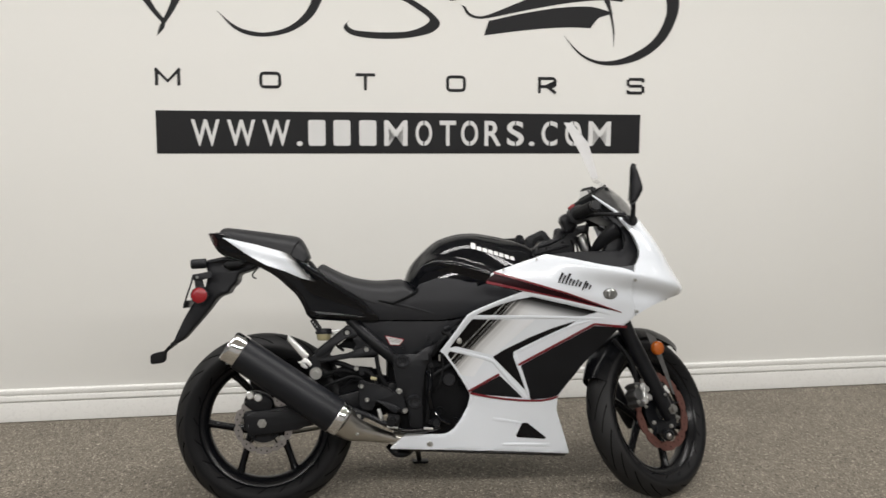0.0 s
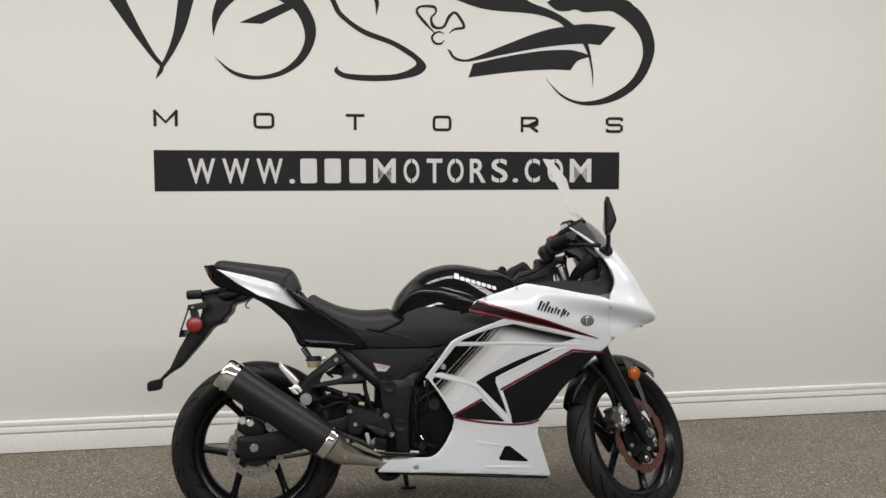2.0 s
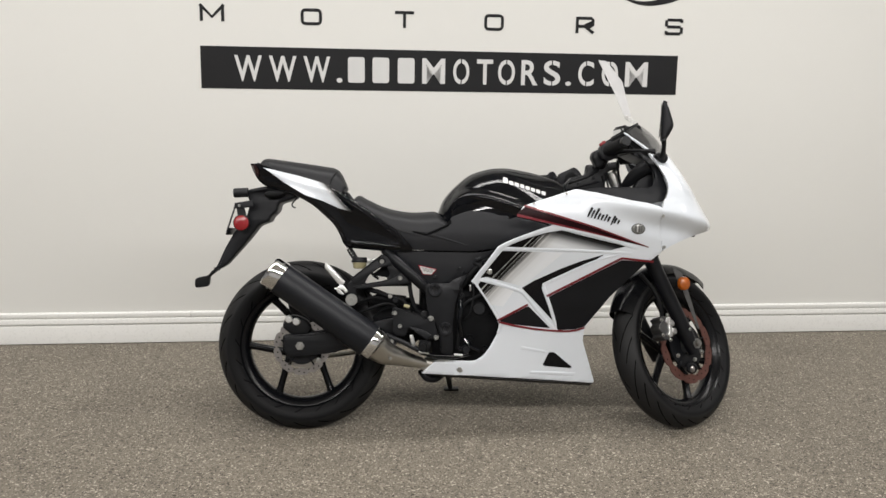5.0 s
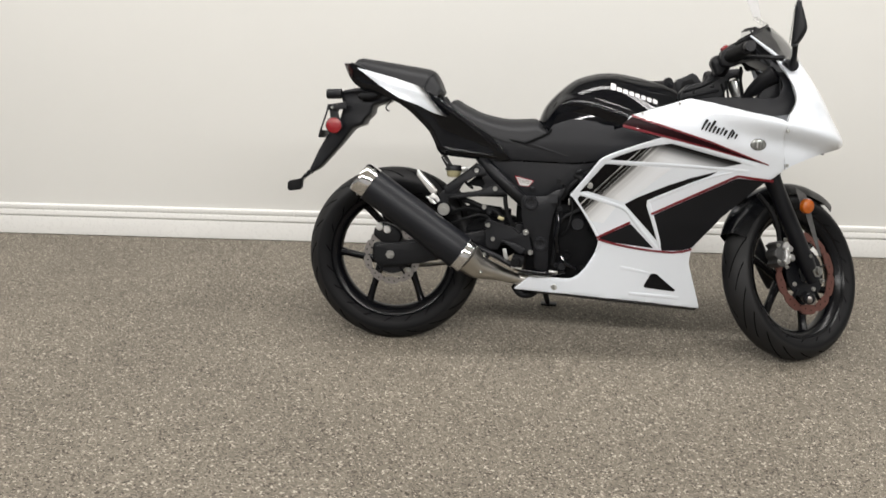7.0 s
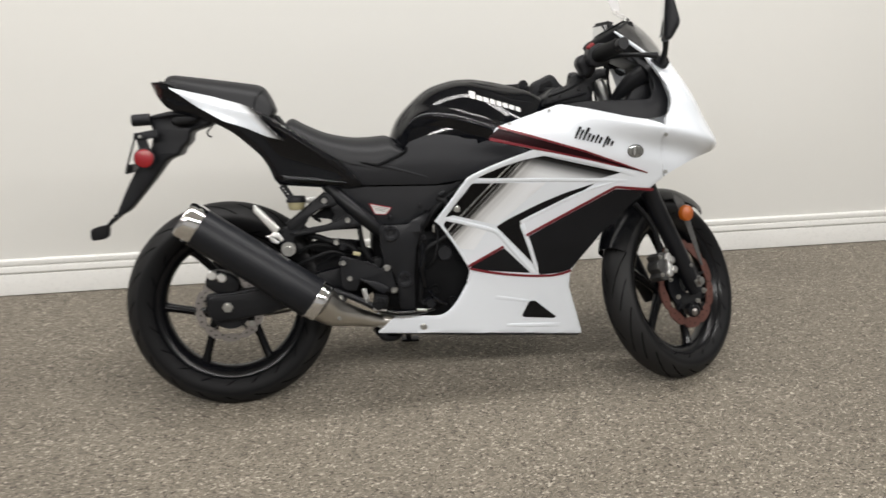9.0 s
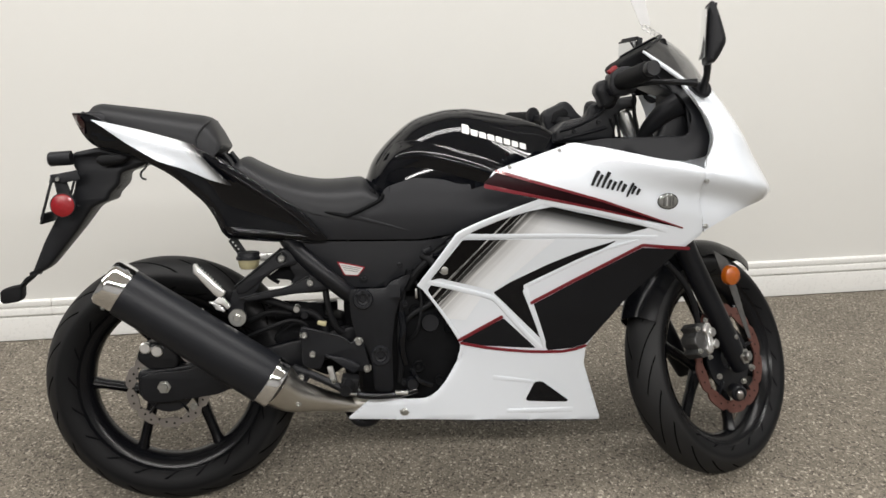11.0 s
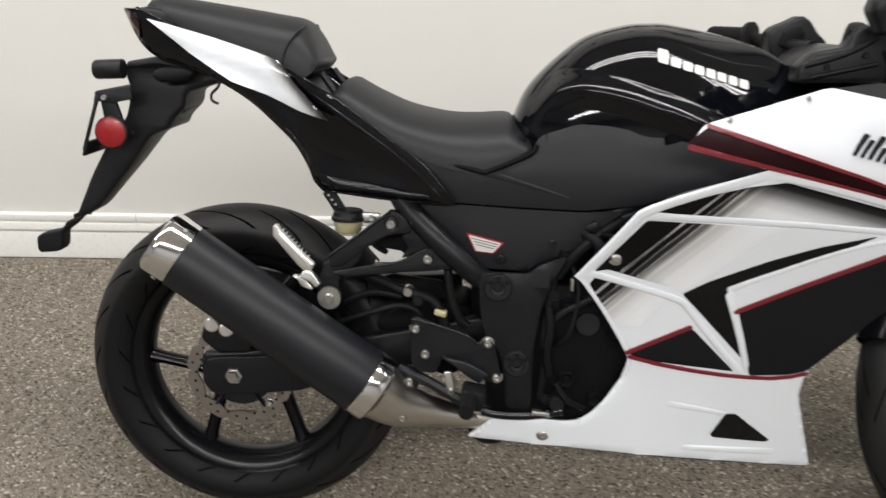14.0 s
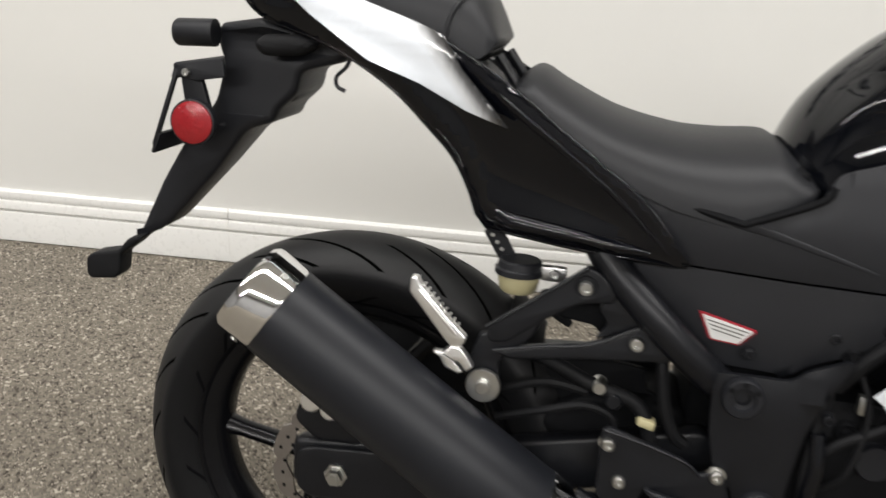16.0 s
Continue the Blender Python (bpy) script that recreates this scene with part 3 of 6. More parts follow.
part("brush_stroke", ribbon([(0.899, 2.068), (0.914, 2.033), (0.94, 1.989), (1.028, 1.925), (1.156, 1.878), (1.228, 1.843), (1.29, 1.801), (1.326, 1.757), (1.299, 1.721), (1.241, 1.701), (1.153, 1.687), (1.049, 1.684), (0.959, 1.692), (0.916, 1.707), (0.896, 1.732), (0.92, 1.76)], [(0.874, 2.067), (0.888, 2.033), (0.922, 1.976), (1.028, 1.899), (1.156, 1.853), (1.228, 1.813), (1.271, 1.783), (1.276, 1.762), (1.237, 1.736), (1.192, 1.721), (1.153, 1.715), (1.05, 1.712), (0.96, 1.717), (0.927, 1.727), (0.912, 1.745), (0.92, 1.76)]), VINYL, emblem)
part("brush_stroke", ribbon([(1.08, 2.066), (1.089, 2.031), (1.093, 1.981)], [(1.103, 2.066), (1.105, 2.031), (1.093, 1.981)]), VINYL, emblem)
part("brush_stroke", ribbon([(1.422, 1.84), (1.443, 1.83), (1.459, 1.807), (1.496, 1.792), (1.549, 1.8), (1.711, 1.866), (1.874, 1.928), (1.995, 1.956), (2.122, 1.971), (2.254, 1.957)], [(1.422, 1.84), (1.433, 1.825), (1.451, 1.797), (1.488, 1.782), (1.549, 1.785), (1.711, 1.82), (1.874, 1.852), (1.995, 1.869), (2.095, 1.876), (2.176, 1.871)]), VINYL, emblem)
part("brush_stroke", ribbon([(2.15, 1.968), (2.2, 1.966), (2.254, 1.957)], [(2.176, 1.871), (2.195, 1.916), (2.254, 1.957)]), VINYL, emblem)
part("brush_stroke", ribbon([(1.549, 1.772), (1.711, 1.809), (1.874, 1.837), (2.012, 1.846), (2.081, 1.836)], [(1.527, 1.707), (1.656, 1.726), (1.792, 1.742), (1.929, 1.751), (2.028, 1.749)]), VINYL, emblem)
part("brush_stroke", ribbon([(2.075, 1.837), (2.106, 1.828), (2.137, 1.818)], [(2.028, 1.749), (2.061, 1.794), (2.137, 1.818)]), VINYL, emblem)
part("brush_stroke", ribbon([(1.446, 2.073), (1.605, 2.027), (1.793, 2.015), (1.874, 2.006), (1.956, 1.981), (1.998, 1.953)], [(1.78, 2.089), (1.847, 2.057), (1.902, 2.04), (1.956, 2.018), (2.006, 1.99), (2.05, 1.959)]), VINYL, emblem)
part("brush_stroke", ribbon([(1.907, 2.066), (1.956, 2.031), (2.011, 2.029), (2.05, 2.037), (2.094, 2.025), (2.166, 2.031), (2.234, 2.033), (2.29, 2.007)], [(1.943, 2.092), (1.984, 2.088), (2.039, 2.089), (2.094, 2.09), (2.177, 2.092), (2.261, 2.093), (2.317, 2.084), (2.36, 2.045)]), VINYL, emblem)
part("brush_stroke", ribbon([(2.289, 2.089), (2.363, 2.05), (2.409, 1.998), (2.443, 1.927), (2.453, 1.853), (2.428, 1.767), (2.383, 1.695), (2.309, 1.633), (2.222, 1.596), (2.123, 1.582), (2.04, 1.596), (1.97, 1.635), (1.898, 1.717)], [(2.219, 2.043), (2.284, 2.007), (2.341, 1.963), (2.381, 1.905), (2.393, 1.834), (2.371, 1.762), (2.326, 1.697), (2.258, 1.649), (2.179, 1.614), (2.101, 1.601), (2.034, 1.611), (1.97, 1.646), (1.898, 1.717)]), VINYL, emblem)
part("brush_stroke", ribbon([(2.086, 1.881), (2.114, 1.823), (2.134, 1.739), (2.14, 1.665)], [(2.114, 1.881), (2.128, 1.823), (2.142, 1.739), (2.14, 1.665)]), VINYL, emblem)
part("brush_stroke", stroke(bmesh.new(), [(1.368, 1.909), (1.319, 1.959), (1.283, 2.004), (1.299, 2.03), (1.361, 2.031), (1.372, 2.006), (1.35, 1.98), (1.358, 1.944), (1.386, 1.934), (1.413, 1.945), (1.434, 1.986), (1.461, 2.007), (1.487, 1.982), (1.505, 1.941), (1.46, 1.93), (1.434, 1.91)], [0.004, 0.014, 0.012, 0.010, 0.014, 0.008, 0.010, 0.016, 0.012, 0.012, 0.014, 0.012, 0.014, 0.014, 0.010, 0.003]), VINYL, emblem)
part("brush_stroke", stroke(bmesh.new(), [(1.41, 1.909), (1.386, 1.917), (1.36, 1.903), (1.354, 1.883), (1.37, 1.863), (1.396, 1.863), (1.412, 1.879)], [0.003, 0.008, 0.010, 0.010, 0.010, 0.008, 0.003], y=-0.0012), VINYL, emblem)


def spaced_letter(name, lines, u0, u1, z0, z1, closed=False):
    """A wide thin-stroked letter from lines in a unit square."""
    bm, w = bmesh.new(), 0.0135
    for k, line in enumerate(lines):
        pts = [Vector((u0 + w / 2 + (u1 - u0 - w) * a, z0 + w / 2 + (z1 - z0 - w) * b)) for a, b in line]
        if closed:
            ring = rounded(pts, 0.016)
            c = Vector(((u0 + u1) / 2, (z0 + z1) / 2))
            inner, outer = [], []
            for i, q in enumerate(ring):
                t = (ring[(i + 1) % len(ring)] - ring[i - 1]).normalized()
                nrm = Vector((t.y, -t.x))
                nrm = nrm if nrm.dot(q - c) > 0 else -nrm
                outer.append(bm.verts.new((q.x + nrm.x * w / 2, -0.0015, q.y + nrm.y * w / 2)))
                inner.append(bm.verts.new((q.x - nrm.x * w / 2, -0.0015, q.y - nrm.y * w / 2)))
            for i in range(len(ring)):
                bm.faces.new((outer[i - 1], outer[i], inner[i], inner[i - 1]))
        else:
            flat_band(bm, strip(pts, w), -0.0005 - 0.0003 * k)
    return part(name, bm, VINYL, words)


words = tagged(new("wall_word"), "widely spaced thin black capital letters on the wall", "sign")
words.matrix_world = WALL
SQ = [(0, 0), (1, 0), (1, 1), (0, 1)]
spaced_letter("letter_M", [[(0, -0.1), (0, 1)], [(1, -0.1), (1, 1)], [(-0.06, 1.05), (0.5, 0.2), (1.06, 1.05)]], 0.086, 0.192, 1.469, 1.545)
spaced_letter("letter_O", [SQ], 0.526, 0.621, 1.461, 1.534, True)
spaced_letter("letter_T", [[(-0.06, 1), (1.06, 1)], [(0.5, -0.1), (0.5, 0.95)]], 0.945, 1.036, 1.457, 1.532)
spaced_letter("letter_O", [SQ], 1.355, 1.446, 1.454, 1.528, True)
spaced_letter("letter_R", [[(0, -0.1), (0, 1.1)], [(0, 1), (0.88, 1), (1, 0.88), (1, 0.52), (0.88, 0.4), (0, 0.4)], [(0.5, 0.4), (1.05, -0.08)]], 1.783, 1.871, 1.451, 1.526)
spaced_letter("letter_S", [[(0.06, 1), (1, 1)], [(0.06, 0.5), (0.94, 0.5)], [(0, 0), (0.94, 0)], [(0, 0.52), (0, 0.98)], [(1, 0.02), (1, 0.48)], [(1, 0.80), (1, 1.05)], [(0, -0.05), (0, 0.20)]], 2.209, 2.296, 1.451, 1.527)

banner = tagged(new("wall_banner"), "black vinyl banner strip with white stencil capitals", "sign")
banner.matrix_world = WALL
part("strip", flat_band(bmesh.new(), [(0.083, 1.177), (2.281, 1.176), (2.281, 1.357), (0.083, 1.363)], -0.0005), VINYL, banner)


def stencil(ch, u0, u1, z0, z1):
    """A white capital fitted to its box, with a stencil bridge across the round ones."""
    data = bpy.data.curves.new("glyph", "FONT")
    data.body, data.extrude, data.offset = ch, 0.0, 0.018
    ob = bpy.data.objects.new("glyph", data)
    scene.collection.objects.link(ob)
    dg = bpy.context.evaluated_depsgraph_get()
    me = bpy.data.meshes.new_from_object(ob.evaluated_get(dg))
    bpy.data.objects.remove(ob)
    bm = bmesh.new()
    bm.from_mesh(me)
    xs, ys = [v.co.x for v in bm.verts], [v.co.y for v in bm.verts]
    for v in bm.verts:
        v.co = (u0 + (v.co.x - min(xs)) / (max(xs) - min(xs)) * (u1 - u0), -0.0026, z0 + (v.co.y - min(ys)) / (max(ys) - min(ys)) * (z1 - z0))
    ob = part("letter_" + ch if ch != "." else "full_stop", bm, VINYLW, banner)
    if ch in "OSC":
        mid = (u0 + u1) / 2
        for a, b in ((z0 - 0.001, z0 + 0.03), (z1 - 0.03, z1 + 0.001)):
            part("stencil_bridge", flat_band(bmesh.new(), [(mid - 0.0025, a), (mid + 0.0025, a), (mid + 0.0025, b), (mid - 0.0025, b)], -0.0028, 0.0004), VINYL, ob)
    return ob


def plain_bar(u0, u1, z0, z1):
    part("plain_bar", flat_band(bmesh.new(), rounded([(u0, z0), (u1, z0), (u1, z1), (u0, z1)], 0.012), -0.0017), VINYLW, banner)


for ch, u0, u1 in (("W", 0.230, 0.352), ("W", 0.383, 0.505), ("W", 0.536, 0.656), (".", 0.684, 0.710)):
    stencil(ch, u0, u1, 1.210, 1.325 if ch != "." else 1.231)
for u0, u1 in ((0.735, 0.811), (0.846, 0.922), (0.961, 1.038)):
    plain_bar(u0, u1, 1.211, 1.325)
for ch, u0, u1 in (("M", 1.073, 1.179), ("O", 1.216, 1.291), ("T", 1.326, 1.401), ("O", 1.425, 1.504), ("R", 1.534, 1.612), ("S", 1.640, 1.719), (".", 1.744, 1.771), ("C", 1.804, 1.879), ("O", 1.917, 1.995), ("M", 2.029, 2.138)):
    stencil(ch, u0, u1, 1.211, 1.325 if ch != "." else 1.231)


# ---- the motorcycle: x forward, y to its left, z up, leaning on its side stand ----
bike = tagged(new("motorcycle"), "white and black sport motorcycle leaning on its side stand", "motorcycle")
bike.matrix_world = pose(0.027, 0.056, 0, 0, 0, -1.6) @ pose(0, 0, 0, -10, 0, 0)

# the front end turns to the left about the raked steering axis
FRONT = Vector((1.36, 0, 0.286))
RAKE = radians(26)
UP = Vector((-math.sin(RAKE), 0, math.cos(RAKE)))
PIVOT = FRONT - 0.04 * Vector((math.cos(RAKE), 0, math.sin(RAKE)))
STEER = Matrix.Translation(PIVOT) @ Matrix.Rotation(radians(36), 4, UP) @ Matrix.Translation(-PIVOT)


def add(name, bm, material, label="", parent=None, m=None, angle=38):
    return part(name, bm, material, parent or bike, label, m, angle)


def wheel(name, radius, width, m, spoke_turn, rubber, disc_r, disc_mat, disc_y, label):
    """A cast six-spoke wheel with tyre and petal brake disc, about its own centre."""
    rim_r, h = 0.205, width / 2
    prof = [(rim_r + 0.014, -h * 0.74), (rim_r + 0.016, -h * 0.68), (rim_r + 0.002, -h * 0.62), (rim_r - 0.010, -h * 0.45), (rim_r - 0.018, -h * 0.2), (rim_r - 0.018, h * 0.2),
            (rim_r - 0.010, h * 0.45), (rim_r + 0.002, h * 0.62), (rim_r + 0.016, h * 0.68), (rim_r + 0.014, h * 0.74), (rim_r + 0.006, h * 0.6), (rim_r, 0), (rim_r + 0.006, -h * 0.6)]
    hub = add(name, lathe(bmesh.new(), prof, 72, True), RIMB, label, m=m)
    arc = [math.pi / 2 * 0.66 * k / 9 for k in range(9, -1, -1)]
    crown = [(radius - 0.060 * h / 0.066 * (1 - math.cos(a)) * 1.38, -h * math.sin(a) / math.sin(arc[0])) for a in arc]
    side = [(rim_r + 0.012, -h * 0.70), (rim_r + 0.018, -h * 0.80), (rim_r + 0.030, -h * 0.94), (crown[0][0] - 0.012, -h * 1.0), *crown]
    tp = side + [(r, -y) for r, y in side[-2::-1]] + [(rim_r + 0.005, h * 0.5), (rim_r + 0.005, -h * 0.5)]
    part("tyre", lathe(bmesh.new(), tp, 96, True), rubber, hub, "black road tyre with swept tread grooves", angle=60)
    part("hub", lathe(bmesh.new(), [(0, -0.05), (0.03, -0.05), (0.034, -0.045), (0.036, -0.03), (0.052, -0.026), (0.052, 0.026), (0.036, 0.03), (0.034, 0.045), (0.03, 0.05), (0, 0.05)], 32), GLOSSB, hub)
    # six spokes in three nearly parallel pairs, each a flat-faced blade
    for k in range(3):
        for e in (-1, 1):
            bm = bmesh.new()
            tube(bm, [(0.024, 0, e * 0.040), (0.055, 0, e * 0.056), (0.10, 0, e * 0.071), (0.145, 0, e * 0.085), (0.176, 0, e * 0.094)], [0.022, 0.0175, 0.0145, 0.0145, 0.019], 10, flat=0.85)
            bm.transform(Matrix.Rotation(-radians(spoke_turn + 120 * k), 4, "Y"))
            part("spoke", bm, RIMB, hub)
    # petal disc with a ring of drillings
    bm, seg = bmesh.new(), 120
    rings = []
    for y in (disc_y - 0.002, disc_y + 0.002):
        for inner in (False, True):
            ring = []
            for k in range(seg):
                a = 2 * math.pi * k / seg
                wave = disc_r - 0.007 * max(0, math.cos(10 * a)) ** 4
                r = disc_r * 0.775 + 0.003 * math.cos(10 * a) if inner else wave
                ring.append(bm.verts.new((r * math.cos(a), y, r * math.sin(a))))
            rings.append(ring)
    for a, b in ((0, 1), (1, 3), (3, 2), (2, 0)):
        for k in range(seg):
            bm.faces.new((rings[a][k - 1], rings[a][k], rings[b][k], rings[b][k - 1]))
    disc = part("brake_disc", bm, disc_mat, hub)
    for k in range(30):
        a = 2 * math.pi * k / 30
        r = disc_r * (0.825 + 0.04 * (k % 3))
        holes = lathe(bmesh.new(), [(0, 0), (0.0024, 0), (0.0026, 0.0004)], 8, m=Matrix.Translation((r * math.cos(a), disc_y - 0.0026, r * math.sin(a))))
        part("drilling", holes, DARK, disc)
    carrier = lathe(bmesh.new(), [(0.03, disc_y + 0.006), (disc_r * 0.62, disc_y + 0.006), (disc_r * 0.62, disc_y + 0.001), (0.03, disc_y + 0.001)], 30, True)
    for k in range(5):
        a = 2 * math.pi * k / 5 + 0.3
        tube(carrier, [(disc_r * 0.5 * math.cos(a), disc_y + 0.003, disc_r * 0.5 * math.sin(a)), (disc_r * 0.78 * math.cos(a), disc_y + 0.003, disc_r * 0.78 * math.sin(a))], 0.009, 8, flat=0.3)
    part("disc_carrier", carrier, SATIN, disc)
    return hub


wheel("rear_wheel", 0.300, 0.120, pose(0.004, 0, 0.300), 272, tyre_rubber("rear_tyre_rubber", 0.064, 0.300), 0.098, DISCM, -0.078, "black cast six-spoke rear wheel")
wheel("front_wheel", 0.288, 0.108, STEER @ Matrix.Translation(FRONT), 254, tyre_rubber("front_tyre_rubber", 0.054, 0.288), 0.138, RUST, -0.062, "black cast six-spoke front wheel turned aside")

# -- swingarm, chain side and rear axle
for s in (-1, 1):
    bm = slab(bmesh.new(), [(-0.06, 0.282), (-0.06, 0.345), (0.02, 0.352), (0.16, 0.372), (0.44, 0.435), (0.47, 0.41), (0.45, 0.375), (0.18, 0.298), (0.03, 0.268)], s * 0.086 - 0.013, s * 0.086 + 0.013, 0.006, 0.012)
    add("swingarm", bm, SATIN, "satin black swingarm beam")
add("axle_plate", slab(bmesh.new(), [(-0.052, 0.284), (-0.052, 0.334), (-0.03, 0.342), (0.05, 0.347), (0.175, 0.372), (0.185, 0.31), (0.12, 0.284), (0.02, 0.272), (-0.035, 0.270)], -0.108, -0.098, 0.003, 0.008), SATIN)
bm = bmesh.new()
lathe(bm, [(0, -0.012), (0.006, -0.012), (0.0065, -0.010), (0.010, -0.010), (0.011, -0.008), (0.011, 0), (0.0155, 0), (0.0155, 0.003)], 6, m=Matrix.Translation((0.001, -0.111, 0.308)))
add("axle_nut", bm, ZINC, "zinc-plated rear axle nut")
bolts([(x + 0.02, -0.108, z) for x, z in ((0.045, 0.258),)], 0.006, ZINC, bike, "adjuster_bolt")
bm = slab(bmesh.new(), [(-0.062, 0.372), (-0.05, 0.408), (-0.02, 0.414), (0.02, 0.40), (0.04, 0.375), (0.03, 0.345), (-0.03, 0.345)], -0.100, -0.055, 0.008, 0.012)
cal = add("rear_caliper", bm, SATIN, "black rear brake caliper over the disc")
for x, z in ((-0.038, 0.400), (-0.012, 0.392)):
    part("piston_cap", lathe(bmesh.new(), [(0, -0.005), (0.011, -0.005), (0.0135, -0.003), (0.0135, 0.004)], 20, m=Matrix.Translation((x, -0.100, z))), BRIGHT, cal, "bare alloy piston housing")
add("drive_chain", tube(bmesh.new(), [(-0.05, 0.075, 0.235), (0.2, 0.075, 0.265), (0.46, 0.07, 0.33)], 0.009, 6), STEEL, "drive chain on the far side")
add("drive_chain", tube(bmesh.new(), [(-0.05, 0.075, 0.365), (0.2, 0.075, 0.40), (0.46, 0.07, 0.42)], 0.009, 6), STEEL, "drive chain on the far side")
add("chain_guard", slab(bmesh.new(), [(-0.060, 0.440), (-0.045, 0.468), (0.030, 0.455), (0.10, 0.446), (0.20, 0.450), (0.40, 0.465), (0.40, 0.365), (0.20, 0.365), (0.0, 0.370), (-0.05, 0.39)], 0.06, 0.09, 0.003), PLASTIC)
add("rear_sprocket", lathe(bmesh.new(), [(0.03, 0.07), (0.095, 0.07), (0.095, 0.076), (0.03, 0.076)], 42, True, m=Matrix.Translation((0, 0, 0.3))), STEEL)
bm = grid(bmesh.new(), 14, 6, lambda u, v: ((0.315 * math.cos(radians(40 + 11 * u))), (v - 0.5) * 0.13, 0.30 + 0.315 * math.sin(radians(40 + 11 * u)) - 0.02 * (2 * v - 1) ** 2))
add("rear_hugger", thick(bm, 0.003), DARK, "black inner rear mudguard")
add("inner_box", slab(bmesh.new(), [(0.30, 0.445), (0.42, 0.445), (0.44, 0.34), (0.38, 0.30), (0.30, 0.34), (0.24, 0.40)], -0.06, 0.06, 0.01, 0.02), DARK)
# dark sheets added to fill gaps where the interior lies in shade
add("dark_fill", slab(bmesh.new(), [(0.244, 0.553), (0.285, 0.583), (0.312, 0.595), (0.379, 0.515), (0.282, 0.514), (0.312, 0.529), (0.298, 0.546)], -0.092, -0.082, 0.002, 0.004), DARK)
add("dark_fill", slab(bmesh.new(), [(0.178, 0.449), (0.276, 0.487), (0.368, 0.477), (0.373, 0.449), (0.41, 0.438), (0.408, 0.38), (0.195, 0.388)], -0.034, -0.024, 0.002, 0.004), DARK)
# made-up dark block that hides the lit far pivot plate
add("dark_block", slab(bmesh.new(), [(0.420, 0.545), (0.470, 0.545), (0.475, 0.30), (0.415, 0.30)], -0.055, 0.115, 0.01, 0.02), DARK)

# -- silencer
MA, MB = Vector((-0.088, -0.172, 0.566)), Vector((0.262, -0.160, 0.318))
bm = bmesh.new()
lathe(bm, [(0.0545, 0.030), (0.0555, 0.034), (0.0575, 0.30), (0.0590, 0.41), (0.056, 0.422)], 40, m=along(MA, MB))
sil = add("silencer", bm, MUFF, "matte black round silencer with chrome end bands")
bm = lathe(bmesh.new(), [(0.030, 0.03), (0.030, -0.004), (0.040, -0.012), (0.050, -0.011), (0.0555, -0.005), (0.0565, 0.001), (0.0568, 0.034), (0.0558, 0.037)], 40, m=along(MA, MB))
cap = part("end_band", bm, CHROME, sil, "polished chrome end cap")
bm = lathe(bmesh.new(), [(0, 0.04), (0.030, 0.035), (0.030, 0.02)], 24, m=along(MA, MB))
part("outlet", bm, DARK, cap)
for a in (200, 300, 60):
    bm = lathe(bmesh.new(), [(0, -0.004), (0.004, -0.004), (0.005, 0), (0.005, 0.002)], 8, m=along(MA, MB) @ Matrix.Rotation(radians(a), 4, "Y") @ pose(0.0545, 0.02, 0, 0, 0, 90))
    part("rivet", bm, ZINC, cap)
MC = MA.lerp(MB, 0.968)
bm = lathe(bmesh.new(), [(0.0585, -0.012), (0.0602, -0.010), (0.0602, 0.014), (0.0585, 0.018), (0.040, 0.024)], 40, m=along(MC, MB + (MB - MA)))
part("front_band", bm, CHROME, sil, "polished chrome front band")
bm = bmesh.new()
tube(bm, [MC + (MB - MA).normalized() * 0.014, (0.30, -0.148, 0.288), (0.36, -0.128, 0.267), (0.445, -0.098, 0.240)], [0.052, 0.041, 0.027, 0.016], 24)
add("exhaust_pipe", bm, STEEL, "brownish bare steel exhaust cone")
bm = bolt(bmesh.new(), (0.312, -0.1835, 0.276), 0.0055)
add("clamp_bolt", bm, ZINC)
bm = bmesh.new()
tube(bm, [(0.43, -0.098, 0.248), (0.60, -0.08, 0.225), (0.8, -0.06, 0.22), (0.95, -0.05, 0.30)], 0.02, 14)
add("header_pipe", bm, STEEL)


# -- tail: panels that narrow towards the rear
TAIL_H = smooth([-0.19, -0.14, -0.05, 0.1, 0.25, 0.4], [0.055, 0.080, 0.102, 0.126, 0.142, 0.147])


TAIL_TOP = smooth([-0.176, -0.135, -0.079, 0.001, 0.105, 0.178, 0.229, 0.290, 0.337, 0.392], [0.938, 0.932, 0.910, 0.882, 0.855, 0.815, 0.780, 0.738, 0.702, 0.641])


TAIL_LOW = smooth([-0.176, -0.147, -0.117, -0.06, -0.014, 0.043, 0.088, 0.118, 0.138, 0.150, 0.163, 0.225, 0.39], [0.930, 0.882, 0.861, 0.846, 0.829, 0.797, 0.758, 0.728, 0.694, 0.664, 0.650, 0.645, 0.640])


def tail_y(x, z):
    """The flank is widest just under its upper edge, hollows below it and rolls under at its lower edge."""
    d, low = max(0.0, TAIL_TOP(x) - z), TAIL_LOW(x)
    w = max(0.02, TAIL_TOP(x) - low)
    q = min(1.0, d / w)
    roll = max(0.0, 1 - (z - low) / 0.020)
    return -TAIL_H(x) + 0.16 * max(0.0, d - 0.012) + 0.010 * math.sin(math.pi * q) ** 2 * min(1.0, w / 0.10) + 0.003 * max(0.0, 1 - d / 0.010) + 0.010 * roll * roll


TAIL = curve([(-0.176, 0.938), (-0.135, 0.934), (-0.079, 0.910), (0.001, 0.882), (0.095, 0.858), (0.178, 0.815), (0.229, 0.780), (0.290, 0.738), (0.337, 0.704), (0.388, 0.646)], 4)
